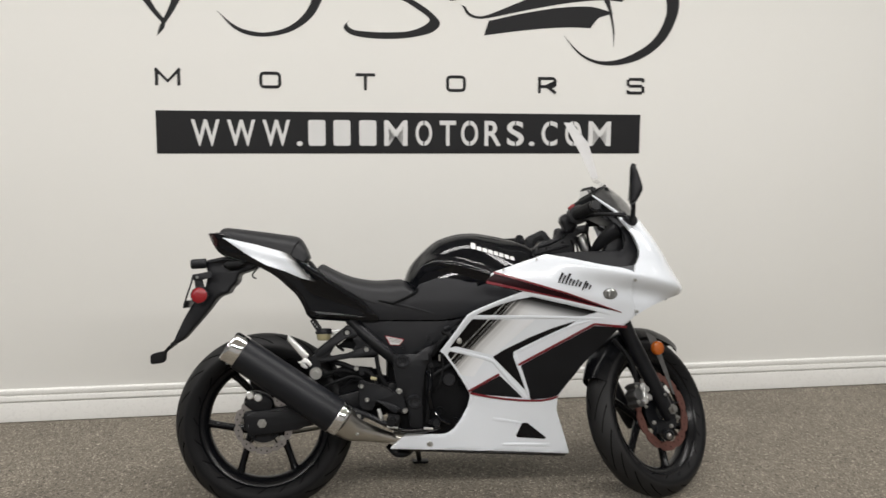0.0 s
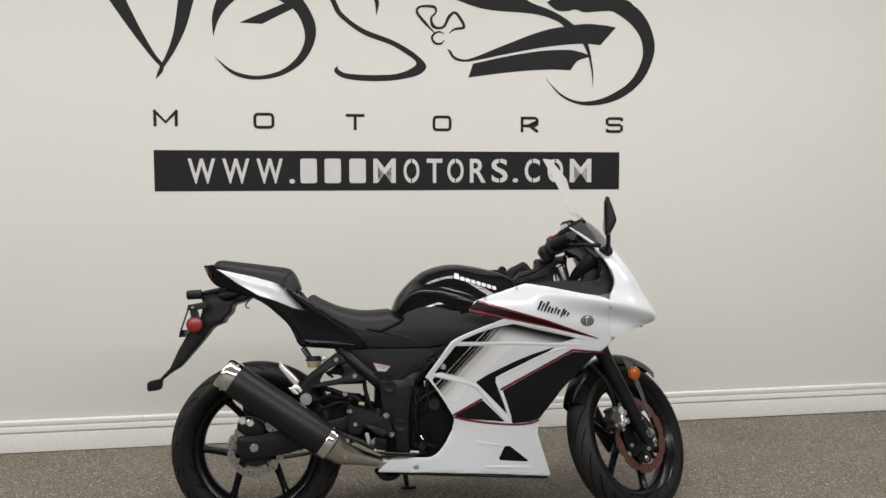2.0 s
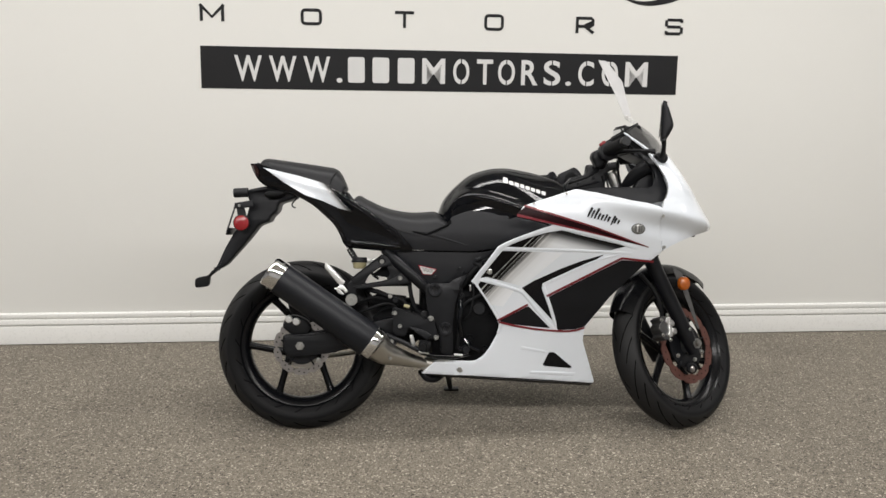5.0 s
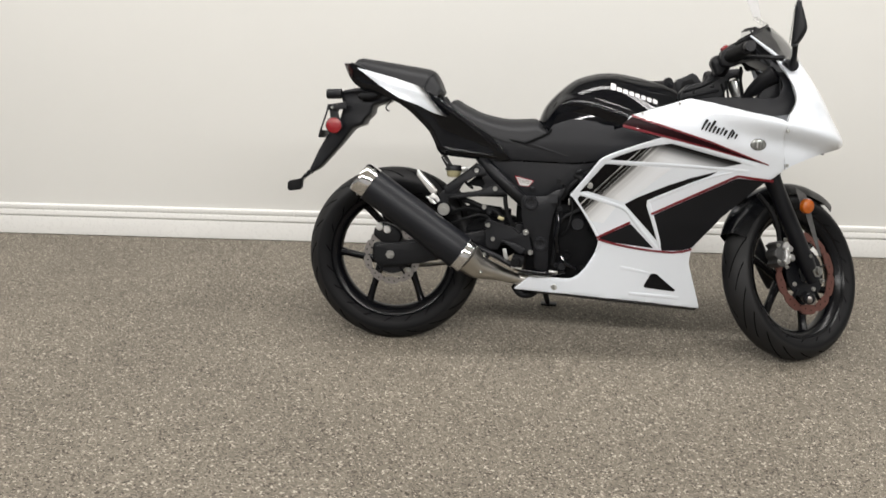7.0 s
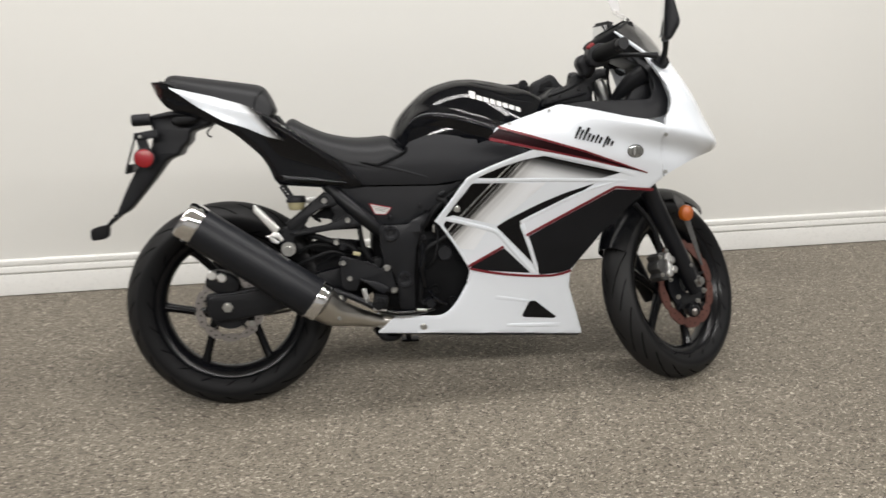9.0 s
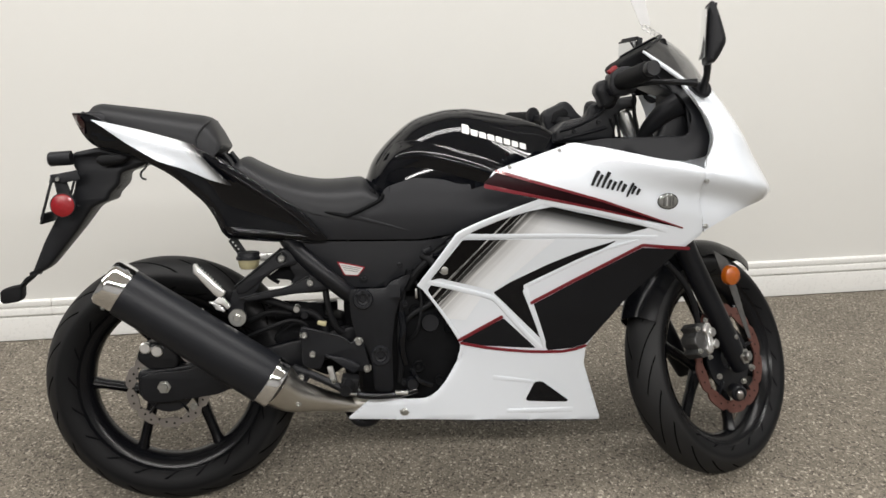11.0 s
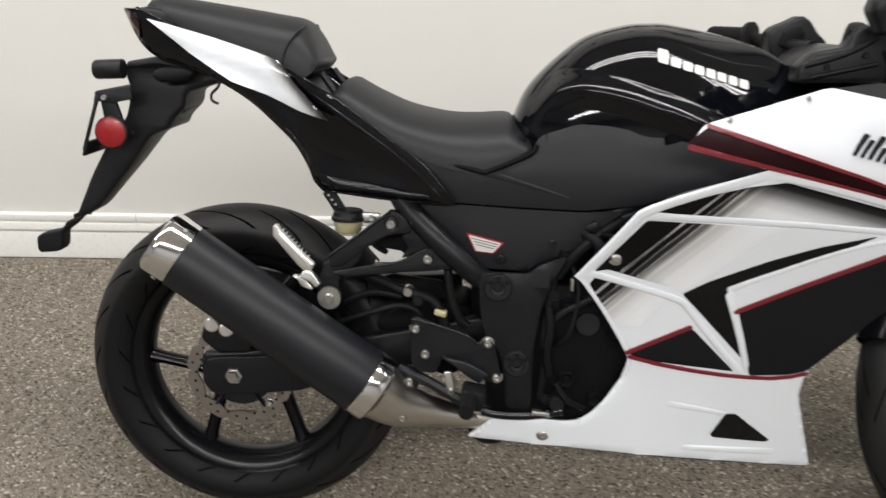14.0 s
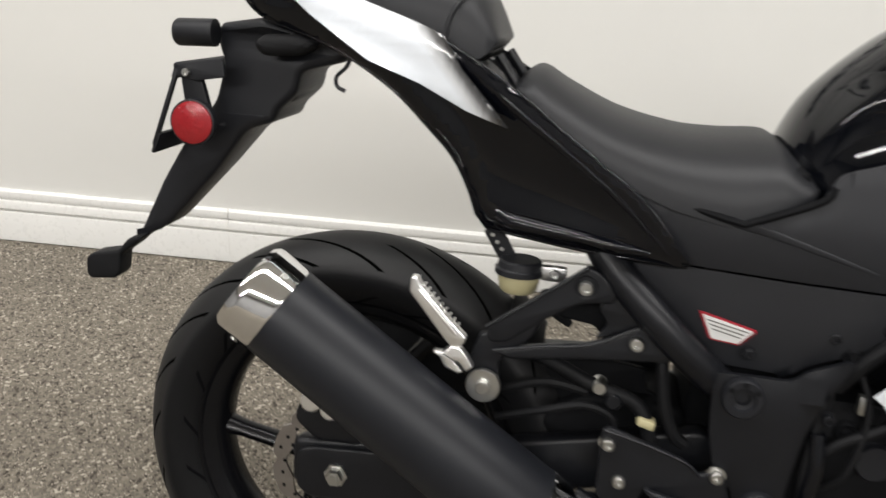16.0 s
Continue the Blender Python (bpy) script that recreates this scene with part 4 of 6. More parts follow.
TAIL += [Vector((0.386, 0.641)), *curve([(0.335, 0.640), (0.275, 0.641), (0.225, 0.645), (0.163, 0.650)], 3), *curve([(0.150, 0.664), (0.138, 0.694), (0.118, 0.728), (0.088, 0.758), (0.043, 0.797), (-0.014, 0.829), (-0.06, 0.846), (-0.117, 0.861), (-0.147, 0.882), (-0.166, 0.912)], 4)]
for s in (1, -1):
    add("tail_panel", sheet(bmesh.new(), TAIL, tail_y, 0.005, 0.0008, 0.012, 0, s), GLOSSB, "gloss black tail panel", angle=40)
    rim = [(q[0], s * (tail_y(q[0], q[1]) + 0.0015), q[1]) for q in TAIL]
    add("panel_rim", tube(bmesh.new(), rim + rim[:1], 0.0023, 8, 1), GLOSSB, angle=60)
WHITE_TAIL = [(-0.130, 0.924), (-0.092, 0.916), (-0.012, 0.897), (0.068, 0.874), (0.100, 0.863), (0.112, 0.848), (0.127, 0.827), (0.152, 0.802), (0.182, 0.771), (0.132, 0.785), (0.078, 0.809), (0.018, 0.829), (-0.052, 0.870), (-0.108, 0.910)]
for s in (1, -1):
    add("tail_insert", sheet(bmesh.new(), WHITE_TAIL, lambda x, z: tail_y(x, z) - 0.0045 - 0.014 * min(1.0, max(0.0, TAIL_TOP(x) - z) / 0.05), 0.0055, 0.003, 0.010, 0.0008, s), TAILFADE, "gloss white tail insert fading to black")
add("panel_lip", bead([(0.172, 0.6650), (0.21, 0.6635), (0.27, 0.660), (0.345, 0.650)], (0.024, 0.008), tail_y, 0.0095, -0.45), GLOSSB, angle=60)
add("panel_edge", bead([(0.160, 0.806), (0.20, 0.7805), (0.250, 0.747), (0.300, 0.7115), (0.345, 0.672), (0.366, 0.651)], (0.010, 0.004), tail_y, 0.0022), GLOSSB, angle=60)
bm = grid(bmesh.new(), 6, 8, lambda u, v: (-0.176 + 0.10 * u + 0.02 * (2 * v - 1) ** 2, (2 * v - 1) * (0.05 + 0.025 * u), 0.935 - 0.075 * u))
lamp_unit = add("tail_lamp", thick(bm, 0.006), REDLENS, "slim red tail lamp")
for s in (1, -1):
    bm = sheet(bmesh.new(), [(-0.1775, 0.9385), (-0.158, 0.9345), (-0.146, 0.916), (-0.150, 0.890), (-0.164, 0.908)], lambda x, z: tail_y(x, z) - 0.004, 0.006, 0.003, 0.02, 0.001, s)
    part("lens_side", bm, DARKLENS, lamp_unit, "dark red wrap-round lens")
add("tail_underside", slab(bmesh.new(), [(-0.13, 0.925), (0.10, 0.85), (0.30, 0.70), (0.38, 0.65), (0.20, 0.66), (0.10, 0.755), (0.0, 0.83), (-0.11, 0.868)], -0.075, 0.075, 0.01, 0.02), PLASTIC)
add("tail_cowl", slab(bmesh.new(), [(-0.165, 0.938), (-0.13, 0.944), (0.08, 0.895), (0.10, 0.86), (-0.10, 0.90)], -0.07, 0.07, 0.012, 0.01), PLASTIC)

# -- seats
def seat_loft(xs, top, low, half, n=44, m=24, power=2.8):
    """A padded seat: sections along x with flat sides, round shoulders and a nearly flat top."""
    bm, rows = bmesh.new(), []
    for k in range(n + 1):
        f = k / n
        f = f - 0.06 * math.sin(2 * math.pi * f)
        x = xs[0] + (xs[1] - xs[0]) * f
        zt, zb, w = top(x), low(x), half(x)
        row = []
        for q in range(m + 1):
            a = math.pi * q / m
            c, sn = math.cos(a), math.sin(a)
            row.append(bm.verts.new((x, -math.copysign(abs(c) ** (2 / power), c) * w, zb + (zt - zb) * abs(sn) ** (2 / power))))
        rows.append(row)
    for a, b in zip(rows, rows[1:]):
        for q in range(m):
            bm.faces.new((a[q], a[q + 1], b[q + 1], b[q]))
        bm.faces.new((a[m], a[0], b[0], b[m]))
    bm.faces.new(rows[0])
    bm.faces.new(rows[-1])
    bmesh.ops.recalc_face_normals(bm, faces=bm.faces)
    return bm


def line_fn(pts):
    return lambda x: float(np.interp(x, [p[0] for p in pts], [p[1] for p in pts]))


P_TOP = smooth([-0.147, -0.139, -0.125, -0.11, -0.005, 0.090, 0.112, 0.128, 0.142, 0.150, 0.156], [0.944, 0.956, 0.9605, 0.9600, 0.9465, 0.933, 0.929, 0.921, 0.901, 0.884, 0.866])
P_LOW = line_fn([(-0.147, 0.936), (-0.136, 0.930), (-0.09, 0.911), (-0.009, 0.885), (0.098, 0.857), (0.108, 0.850), (0.124, 0.840), (0.138, 0.838), (0.148, 0.846), (0.156, 0.857)])
P_HALF = smooth([-0.15, -0.12, -0.08, 0.02, 0.10, 0.14, 0.156], [0.040, 0.062, 0.077, 0.096, 0.104, 0.100, 0.088])
ps = add("passenger_seat", seat_loft((-0.147, 0.156), P_TOP, P_LOW, P_HALF), SEATV, "black vinyl passenger pad", angle=50)
for s in (-1, 1):
    bm = tube(bmesh.new(), [(0.128, s * 0.052, 0.9175), (0.124, s * 0.080, 0.911), (0.116, s * 0.0935, 0.902), (0.107, s * 0.1015, 0.888), (0.102, s * 0.1035, 0.872), (0.101, s * 0.1040, 0.857)], [0.0022, 0.0026, 0.0026, 0.0026, 0.0024, 0.0018], 8)
    part("seam", bm, SEATV, ps)
part("seat_pan", slab(bmesh.new(), [(-0.10, 0.905), (0.095, 0.853), (0.112, 0.838), (0.140, 0.833), (0.150, 0.846), (0.10, 0.866), (-0.09, 0.920)], -0.078, 0.078, 0.006, 0.006), DARK, ps)
R_TOP = smooth([0.182, 0.190, 0.206, 0.238, 0.296, 0.364, 0.413, 0.455, 0.474, 0.492, 0.507, 0.512], [0.818, 0.828, 0.832, 0.815, 0.790, 0.776, 0.775, 0.778, 0.776, 0.760, 0.746, 0.737])
R_LOW = line_fn([(0.182, 0.806), (0.190, 0.793), (0.219, 0.761), (0.290, 0.729), (0.362, 0.703), (0.429, 0.689), (0.497, 0.718), (0.512, 0.732)])
R_HALF = smooth([0.18, 0.20, 0.25, 0.31, 0.38, 0.46, 0.50, 0.512], [0.092, 0.110, 0.126, 0.136, 0.140, 0.138, 0.128, 0.112])
add("rider_seat", seat_loft((0.182, 0.512), R_TOP, R_LOW, R_HALF), SEATV, "black vinyl rider saddle", angle=50)
add("seat_base", slab(bmesh.new(), [(0.20, 0.80), (0.30, 0.765), (0.42, 0.745), (0.50, 0.755), (0.515, 0.70), (0.43, 0.66), (0.36, 0.66), (0.28, 0.70), (0.21, 0.755)], -0.110, 0.110, 0.006, 0.01), DARK)
bolts([(x, -0.128, z) for x, z in ((0.203, 0.776), (0.226, 0.758))], 0.004, ZINC, bike, "seat_bolt")
add("seat_bracket", tube(bmesh.new(), [(0.155, -0.06, 0.842), (0.175, -0.06, 0.815), (0.19, -0.06, 0.79)], 0.006, 8), SATIN)
add("seat_bracket", tube(bmesh.new(), [(0.155, 0.06, 0.842), (0.175, 0.06, 0.815), (0.19, 0.06, 0.79)], 0.006, 8), SATIN)


# -- tank
tank_top = smooth([0.472, 0.485, 0.503, 0.542, 0.595, 0.66, 0.70, 0.738, 0.829, 0.908, 0.961, 0.985], [0.745, 0.787, 0.825, 0.869, 0.911, 0.932, 0.936, 0.935, 0.918, 0.892, 0.856, 0.81])


def tank_half(x):
    return 0.152 * math.sqrt(max(0.12, 1 - ((x - 0.755) / 0.305) ** 2))


TB = 0.715
TANK_P = smooth([0.47, 0.60, 0.66, 0.75, 0.985], [2.1, 2.38, 2.46, 2.4, 2.3])


def tank_width(x, q, bulge):
    """Full bulging flanks over the knees give way to straight sloping ones towards the bars. q: the height from 0 to 1."""
    s = min(1.0, max(0.0, (x - 0.69) / 0.23))
    return tank_half(x) * (bulge + (1 - 0.92 * q - 0.07 * q**5 - bulge) * 0.94 * s * s * (3 - 2 * s))


def tank_y(x, z, lift=0.0):
    q, e = min(0.999, max(0.0, (z - TB) / (tank_top(x) - TB))), TANK_P(x)
    return -tank_width(x, q, (1 - q**e) ** (1 / e)) - lift


def tank_at(u, v):
    x = 0.472 + 0.513 * u
    a, e = math.pi * v, TANK_P(x)
    c, s = math.cos(a), math.sin(a)
    q = abs(s) ** (2 / e)
    return (x, -math.copysign(tank_width(x, q, abs(c) ** (2 / e)), c), TB + (tank_top(x) - TB) * q)


bm = grid(bmesh.new(), 72, 32, tank_at)
for k in (0, 72):
    bm.verts.ensure_lookup_table()
    bm.faces.new([bm.verts[k * 33 + j] for j in range(33)])
bmesh.ops.smooth_vert(bm, verts=[v for v in bm.verts if not v.is_boundary], factor=0.3, use_axis_x=True, use_axis_y=True, use_axis_z=True)
tank = add("fuel_tank", bm, GLOSSB, "gloss black fuel tank", angle=50)
TRIM_TOP = smooth([0.503, 0.520, 0.545, 0.575, 0.604, 0.653, 0.703, 0.750, 0.790, 0.830, 0.888], [0.762, 0.792, 0.822, 0.831, 0.830, 0.821, 0.806, 0.792, 0.776, 0.757, 0.722])
TRIM_LOW = smooth([0.503, 0.541, 0.584, 0.632, 0.718, 0.817, 0.888], [0.752, 0.766, 0.775, 0.773, 0.760, 0.738, 0.716])


def tank_ledge(u, v):
    """A soft shoulder that swells out of the tank's side, then turns in below a crisp edge."""
    x = 0.505 + 0.375 * u
    top, low = TRIM_TOP(x), TRIM_LOW(x)
    fade = min(1.0, 7 * u + 0.15, 4 * (1 - u) + 0.05)
    drop = top - low + 0.001
    d = -0.032 + (0.032 + drop) * v
    if d < -0.004:
        q = (d + 0.032) / 0.028
        up = 0.013 * q * q * (3 - 2 * q) + 0.0
    else:
        q = d + 0.004
        up = 0.013 - (q * q / 0.030 if q < 0.012 else 0.0048 + 0.42 * (q - 0.012))
    z = top - d
    return (x, tank_y(x, z) - max(up, -0.002) * fade + (0.0006 if v == 0 else -0.0006), z)


for s in (1, -1):
    bm = grid(bmesh.new(), 70, 40, tank_ledge)
    if s < 0:
        bm.transform(Matrix.Diagonal((1, -1, 1, 1)))
    bmesh.ops.recalc_face_normals(bm, faces=bm.faces)
    add("tank_side_trim", bm, GLOSSB, angle=60)
for k in range(8):
    x0 = 0.703 + 0.0200 * k
    z0 = 0.8785 - 0.275 * (x0 - 0.703)
    h = 0.021 if k == 0 else 0.0135
    flare = [(x0, z0), (x0 + 0.0160, z0 - 0.0044), (x0 + 0.0170, z0 + h - 0.0044), (x0 + 0.001, z0 + h)]
    part("tank_mark", sheet(bmesh.new(), flare, lambda x, z: tank_y(x, z, 0.002), 0.003, 0.003, 0.03, 0), VINYLW, tank)

# -- frame, side cover and pivot plate
SIDE = [(0.236, 0.757), (0.294, 0.733), (0.362, 0.711), (0.428, 0.696), (0.445, 0.699), (0.507, 0.727), (0.522, 0.758), (0.583, 0.779), (0.632, 0.777), (0.717, 0.764), (0.816, 0.742), (0.891, 0.720), (0.753, 0.677), (0.690, 0.652), (0.60, 0.639), (0.37, 0.642), (0.33, 0.665), (0.29, 0.70)]


def side_y(x, z):
    return -float(np.interp(z, [0.52, 0.63, 0.70, 0.78], [0.128, 0.140, 0.150, 0.140])) - float(np.interp(x, [0.25, 0.50, 0.9], [-0.030, 0.0, 0.012]))


for s in (1, -1):
    add("side_cover", sheet(bmesh.new(), SIDE, side_y, 0.006, 0.010, 0.02, 0.004, s), COVER, "matte black plastic side cover")
add("side_cover_crease", bead([(0.428, 0.697), (0.464, 0.690), (0.521, 0.675), (0.575, 0.659)], (0.012, 0.004), side_y, 0.0012), COVER, angle=60)
welt = [(x, side_y(x, z) - 0.0005, z) for x, z in ((0.240, 0.7565), (0.294, 0.7345), (0.362, 0.7125), (0.428, 0.698), (0.446, 0.7005), (0.507, 0.729), (0.518, 0.745))]
add("seat_welt", tube(bmesh.new(), welt, 0.0042, 8), DARK)
LOW = [(0.30, 0.640), (0.37, 0.637), (0.60, 0.634), (0.668, 0.640), (0.616, 0.598), (0.580, 0.562), (0.529, 0.541), (0.516, 0.527), (0.436, 0.527), (0.36, 0.592)]
for s in (1, -1):
    add("lower_side_cover", sheet(bmesh.new(), LOW, lambda x, z: side_y(x, z) + 0.007, 0.006, 0.012, 0.03, 0.005, s), COVER, "matte black lower side cover")
bolts([(0.553, -0.128, 0.579), (0.468, -0.124, 0.548)], 0.0062, SATIN, bike, "cover_screw", 0.004)
badge = sheet(bmesh.new(), [(0.408, 0.590), (0.473, 0.576), (0.456, 0.555), (0.424, 0.557)], lambda x, z: side_y(x, z) + 0.0045, 0.004, 0.003, 0.04, 0.001)
bd = add("side_badge", badge, BADGER, "small red and white trapezoid badge")
bm = sheet(bmesh.new(), [(0.4128, 0.5866), (0.4682, 0.5746), (0.4545, 0.5577), (0.4258, 0.5593)], lambda x, q: side_y(x, q) + 0.003, 0.002, 0.001, 0.05, 0)
part("badge_face", bm, VINYLW, bd)
for k in range(3):
    z = 0.5815 - 0.0052 * k
    bm = sheet(bmesh.new(), [(0.4175 + 0.0036 * k, z + 0.0006), (0.4630 - 0.0036 * k, z - 0.0078 + 0.0012 * k), (0.4625 - 0.0036 * k, z - 0.0092 + 0.0012 * k), (0.4180 + 0.0036 * k, z - 0.0008)], lambda x, q: side_y(x, q) + 0.0022, 0.001, 0.0003, 0.05, 0)
    part("badge_bar", bm, CLEARG, bd)
PLATE = [(0.432, 0.527), (0.516, 0.527), (0.530, 0.541), (0.580, 0.562), (0.556, 0.515), (0.538, 0.466), (0.529, 0.391), (0.530, 0.282), (0.486, 0.284), (0.482, 0.345), (0.472, 0.390), (0.450, 0.405), (0.437, 0.456), (0.434, 0.505)]
add("pivot_plate", sheet(bmesh.new(), PLATE, lambda x, z: -0.143 - 0.02 * (0.5 - z) * 0.3, 0.012, 0.014, 0.03, 0.006), SATIN, "satin black frame pivot plate")
add("pivot_plate", sheet(bmesh.new(), PLATE, lambda x, z: -0.143, 0.012, 0.014, 0.04, 0.006, -1), SATIN)
for x, z in ((0.465, 0.505), (0.502, 0.371)):
    bm = lathe(bmesh.new(), [(0, 0.0), (0.007, 0.0), (0.008, -0.004), (0.013, -0.005), (0.014, -0.009), (0.021, -0.009), (0.023, -0.006), (0.023, 0.004)], 28, m=Matrix.Translation((x, -0.1455, z)))
    cp = add("pivot_cap", bm, PLASTIC, "round black pivot cap")
    bm = bmesh.new()
    for a in (35, 90, 145):
        lathe(bm, [(0, -0.0), (0.0032, -0.0), (0.0034, 0.001)], 8, m=Matrix.Translation((x + 0.0175 * math.cos(radians(a)), -0.1548, z + 0.0175 * math.sin(radians(a)))))
    part("cap_holes", bm, DARK, cp)
bm = bmesh.new()
for s in (-1, 1):
    tube(bm, [(0.280, s * 0.075, 0.672), (0.303, s * 0.105, 0.634), (0.360, s * 0.130, 0.580), (0.412, s * 0.127, 0.532), (0.450, s * 0.108, 0.498)], 0.0195, 16, 8)
    tube(bm, [(0.50, s * 0.10, 0.53), (0.70, s * 0.11, 0.66), (0.95, s * 0.08, 0.80), (1.05, s * 0.03, 0.84)], 0.02, 12)
add("frame_rail", bm, SATIN, "satin black tubular frame rail")

# -- footrest bracket and folded passenger peg
ARM = [(0.157, 0.490), (0.168, 0.530), (0.176, 0.540), (0.272, 0.616), (0.284, 0.626), (0.298, 0.620), (0.316, 0.600), (0.352, 0.574), (0.392, 0.536), (0.384, 0.526), (0.300, 0.516), (0.200, 0.507), (0.194, 0.498), (0.197, 0.465), (0.180, 0.452), (0.162, 0.456)]
bm = slab(bmesh.new(), ARM[:2] + [(0.186, 0.535), (0.262, 0.594)] + [(0.276, 0.580), (0.240, 0.556), (0.226, 0.530), (0.200, 0.507)] + ARM[12:], -0.126, -0.112, 0.003, 0.006)
arm = add("footrest_bracket", bm, SATIN, "black forked footrest bracket")
part("upper_arm", slab(bmesh.new(), [(0.176, 0.540), (0.272, 0.616), (0.284, 0.626), (0.298, 0.620), (0.318, 0.600), (0.316, 0.586), (0.296, 0.584), (0.276, 0.580), (0.240, 0.556), (0.200, 0.524), (0.180, 0.522)], -0.1275, -0.113, 0.003, 0.006), SATIN, arm)
part("lower_arm", slab(bmesh.new(), [(0.186, 0.513), (0.239, 0.525), (0.294, 0.535), (0.330, 0.552), (0.350, 0.564), (0.366, 0.556), (0.392, 0.534), (0.384, 0.526), (0.300, 0.518), (0.205, 0.505)], -0.1295, -0.114, 0.003, 0.006), SATIN, arm)
part("arm_web", slab(bmesh.new(), [(0.316, 0.598), (0.352, 0.572), (0.366, 0.552), (0.330, 0.552), (0.300, 0.541), (0.312, 0.560), (0.300, 0.578)], -0.122, -0.113, 0.002, 0.004), SATIN, arm)
for edge in ([(0.176, 0.541), (0.225, 0.579), (0.272, 0.616), (0.284, 0.626)], [(0.186, 0.5135), (0.239, 0.5255), (0.294, 0.5355), (0.346, 0.562)]):
    part("arm_rib", tube(bmesh.new(), [(x, -0.1285, z) for x, z in edge], 0.0024, 8), SATIN, arm)
for x, z in ((0.283, 0.602), (0.346, 0.545)):
    part("bolt_recess", lathe(bmesh.new(), [(0.0085, -0.001), (0.0135, -0.002), (0.0145, 0.002)], 24, m=Matrix.Translation((x, -0.1275, z))), SATIN, arm)
bolts([(0.283, -0.128, 0.602), (0.346, -0.130, 0.545)], 0.0085, ZINC, arm, "bracket_bolt")
bm = lathe(bmesh.new(), [(0, -0.013), (0.0075, -0.013), (0.0085, -0.012), (0.0085, -0.006), (0.0195, -0.006), (0.0207, -0.004), (0.0207, 0.0)], 24, m=Matrix.Translation((0.179, -0.130, 0.470)))
part("silencer_bolt", bm, ZINC, arm, "large washer-faced silencer bolt")
PEG = [(0.088, 0.580), (0.089, 0.598), (0.097, 0.599), (0.101, 0.590), (0.139, 0.550), (0.158, 0.533), (0.153, 0.523), (0.141, 0.520), (0.131, 0.529), (0.101, 0.565)]
peg = add("passenger_peg", slab(bmesh.new(), PEG, -0.154, -0.140, 0.0025, 0.003), BRIGHT, "folded bare alloy passenger peg")
bm = bmesh.new()
for k in range(9):
    x, z = 0.104 + 0.0052 * k, 0.5885 - 0.0054 * k
    box(bm, (x, -0.146, z), (0.0026, 0.013, 0.004), pose(0, 0, 0, 0, 46, 0), 0.0008)
box(bm, (0.122, -0.1545, 0.560), (0.0035, 0.003, 0.066), pose(0, 0, 0, 0, -43.5, 0), 0.001)
part("peg_ribs", bm, BRIGHT, peg)
bm = slab(bmesh.new(), [(0.130, 0.512), (0.141, 0.522), (0.152, 0.521), (0.160, 0.512), (0.168, 0.500), (0.160, 0.493), (0.150, 0.504), (0.146, 0.504)], -0.156, -0.142, 0.002, 0.002)
slab(bm, [(0.119, 0.511), (0.130, 0.512), (0.142, 0.506), (0.156, 0.490), (0.150, 0.487), (0.134, 0.493), (0.128, 0.504)], -0.150, -0.138, 0.002, 0.002)
part("peg_clevis", bm, BRIGHT, peg)

# -- rear brake reservoir
bm = lathe(bmesh.new(), [(0, 0.004), (0.019, 0.004), (0.0225, 0.008), (0.025, 0.022), (0.0255, 0.028), (0, 0.028)], 28, m=pose(0.205, -0.088, 0.572, 90, 0, 0))
res = add("brake_reservoir", bm, FLUID, "yellowed brake fluid reservoir with black cap")
bm = lathe(bmesh.new(), [(0, 0.043), (0.023, 0.043), (0.0255, 0.041), (0.0265, 0.034), (0.029, 0.032), (0.029, 0.026), (0, 0.026)], 28, m=pose(0.205, -0.088, 0.572, 90, 0, 0))
part("cap", bm, PLASTIC, res)
bm = box(bmesh.new(), (0.245, -0.092, 0.603), (0.03, 0.012, 0.018), None, 0.003)
bolt(bm, (0.247, -0.099, 0.604), 0.006)
part("clip", bm, ALLOY, res)
bm = slab(bmesh.new(), [(0.158, 0.640), (0.168, 0.648), (0.180, 0.645), (0.204, 0.606), (0.196, 0.598), (0.180, 0.606)], -0.078, -0.072, 0.0015, 0.003)
strap = add("reservoir_strap", bm, SATIN, "black perforated reservoir strap")
for k in range(4):
    part("strap_hole", lathe(bmesh.new(), [(0, -0.0006), (0.0022, -0.0006), (0.0024, 0.0004)], 10, m=Matrix.Translation((0.169 + 0.006 * k, -0.0782, 0.637 - 0.0080 * k))), ALLOY, strap)

# -- brake pedal plate, bolts and linkage
bm = slab(bmesh.new(), [(0.320, 0.440), (0.328, 0.446), (0.416, 0.418), (0.432, 0.402), (0.452, 0.412), (0.463, 0.403), (0.478, 0.345), (0.470, 0.333), (0.448, 0.336), (0.424, 0.343), (0.378, 0.378), (0.364, 0.345), (0.336, 0.346), (0.322, 0.360)], -0.145, -0.137, 0.002, 0.006)
pp = add("heel_plate", bm, SATIN, "black heel guard plate with bolts")
bolts([(x, -0.146, z) for x, z in ((0.329, 0.426), (0.346, 0.381), (0.452, 0.405), (0.469, 0.343))], 0.0076, ZINC, pp, "plate_bolt")
part("plate_rib", tube(bmesh.new(), [(0.322, -0.146, 0.443), (0.370, -0.147, 0.432), (0.416, -0.147, 0.417), (0.434, -0.146, 0.402)], 0.0022, 8), SATIN, pp)
bm = slab(bmesh.new(), [(0.374, 0.380), (0.416, 0.371), (0.438, 0.362), (0.456, 0.350), (0.440, 0.333), (0.420, 0.345)], -0.156, -0.146, 0.003, 0.004)
add("rider_peg_mount", bm, PLASTIC)
bm = bmesh.new()
box(bm, (0.43, -0.165, 0.315), (0.04, 0.05, 0.035), pose(0, 0, 0, 0, 10, 0), 0.006)
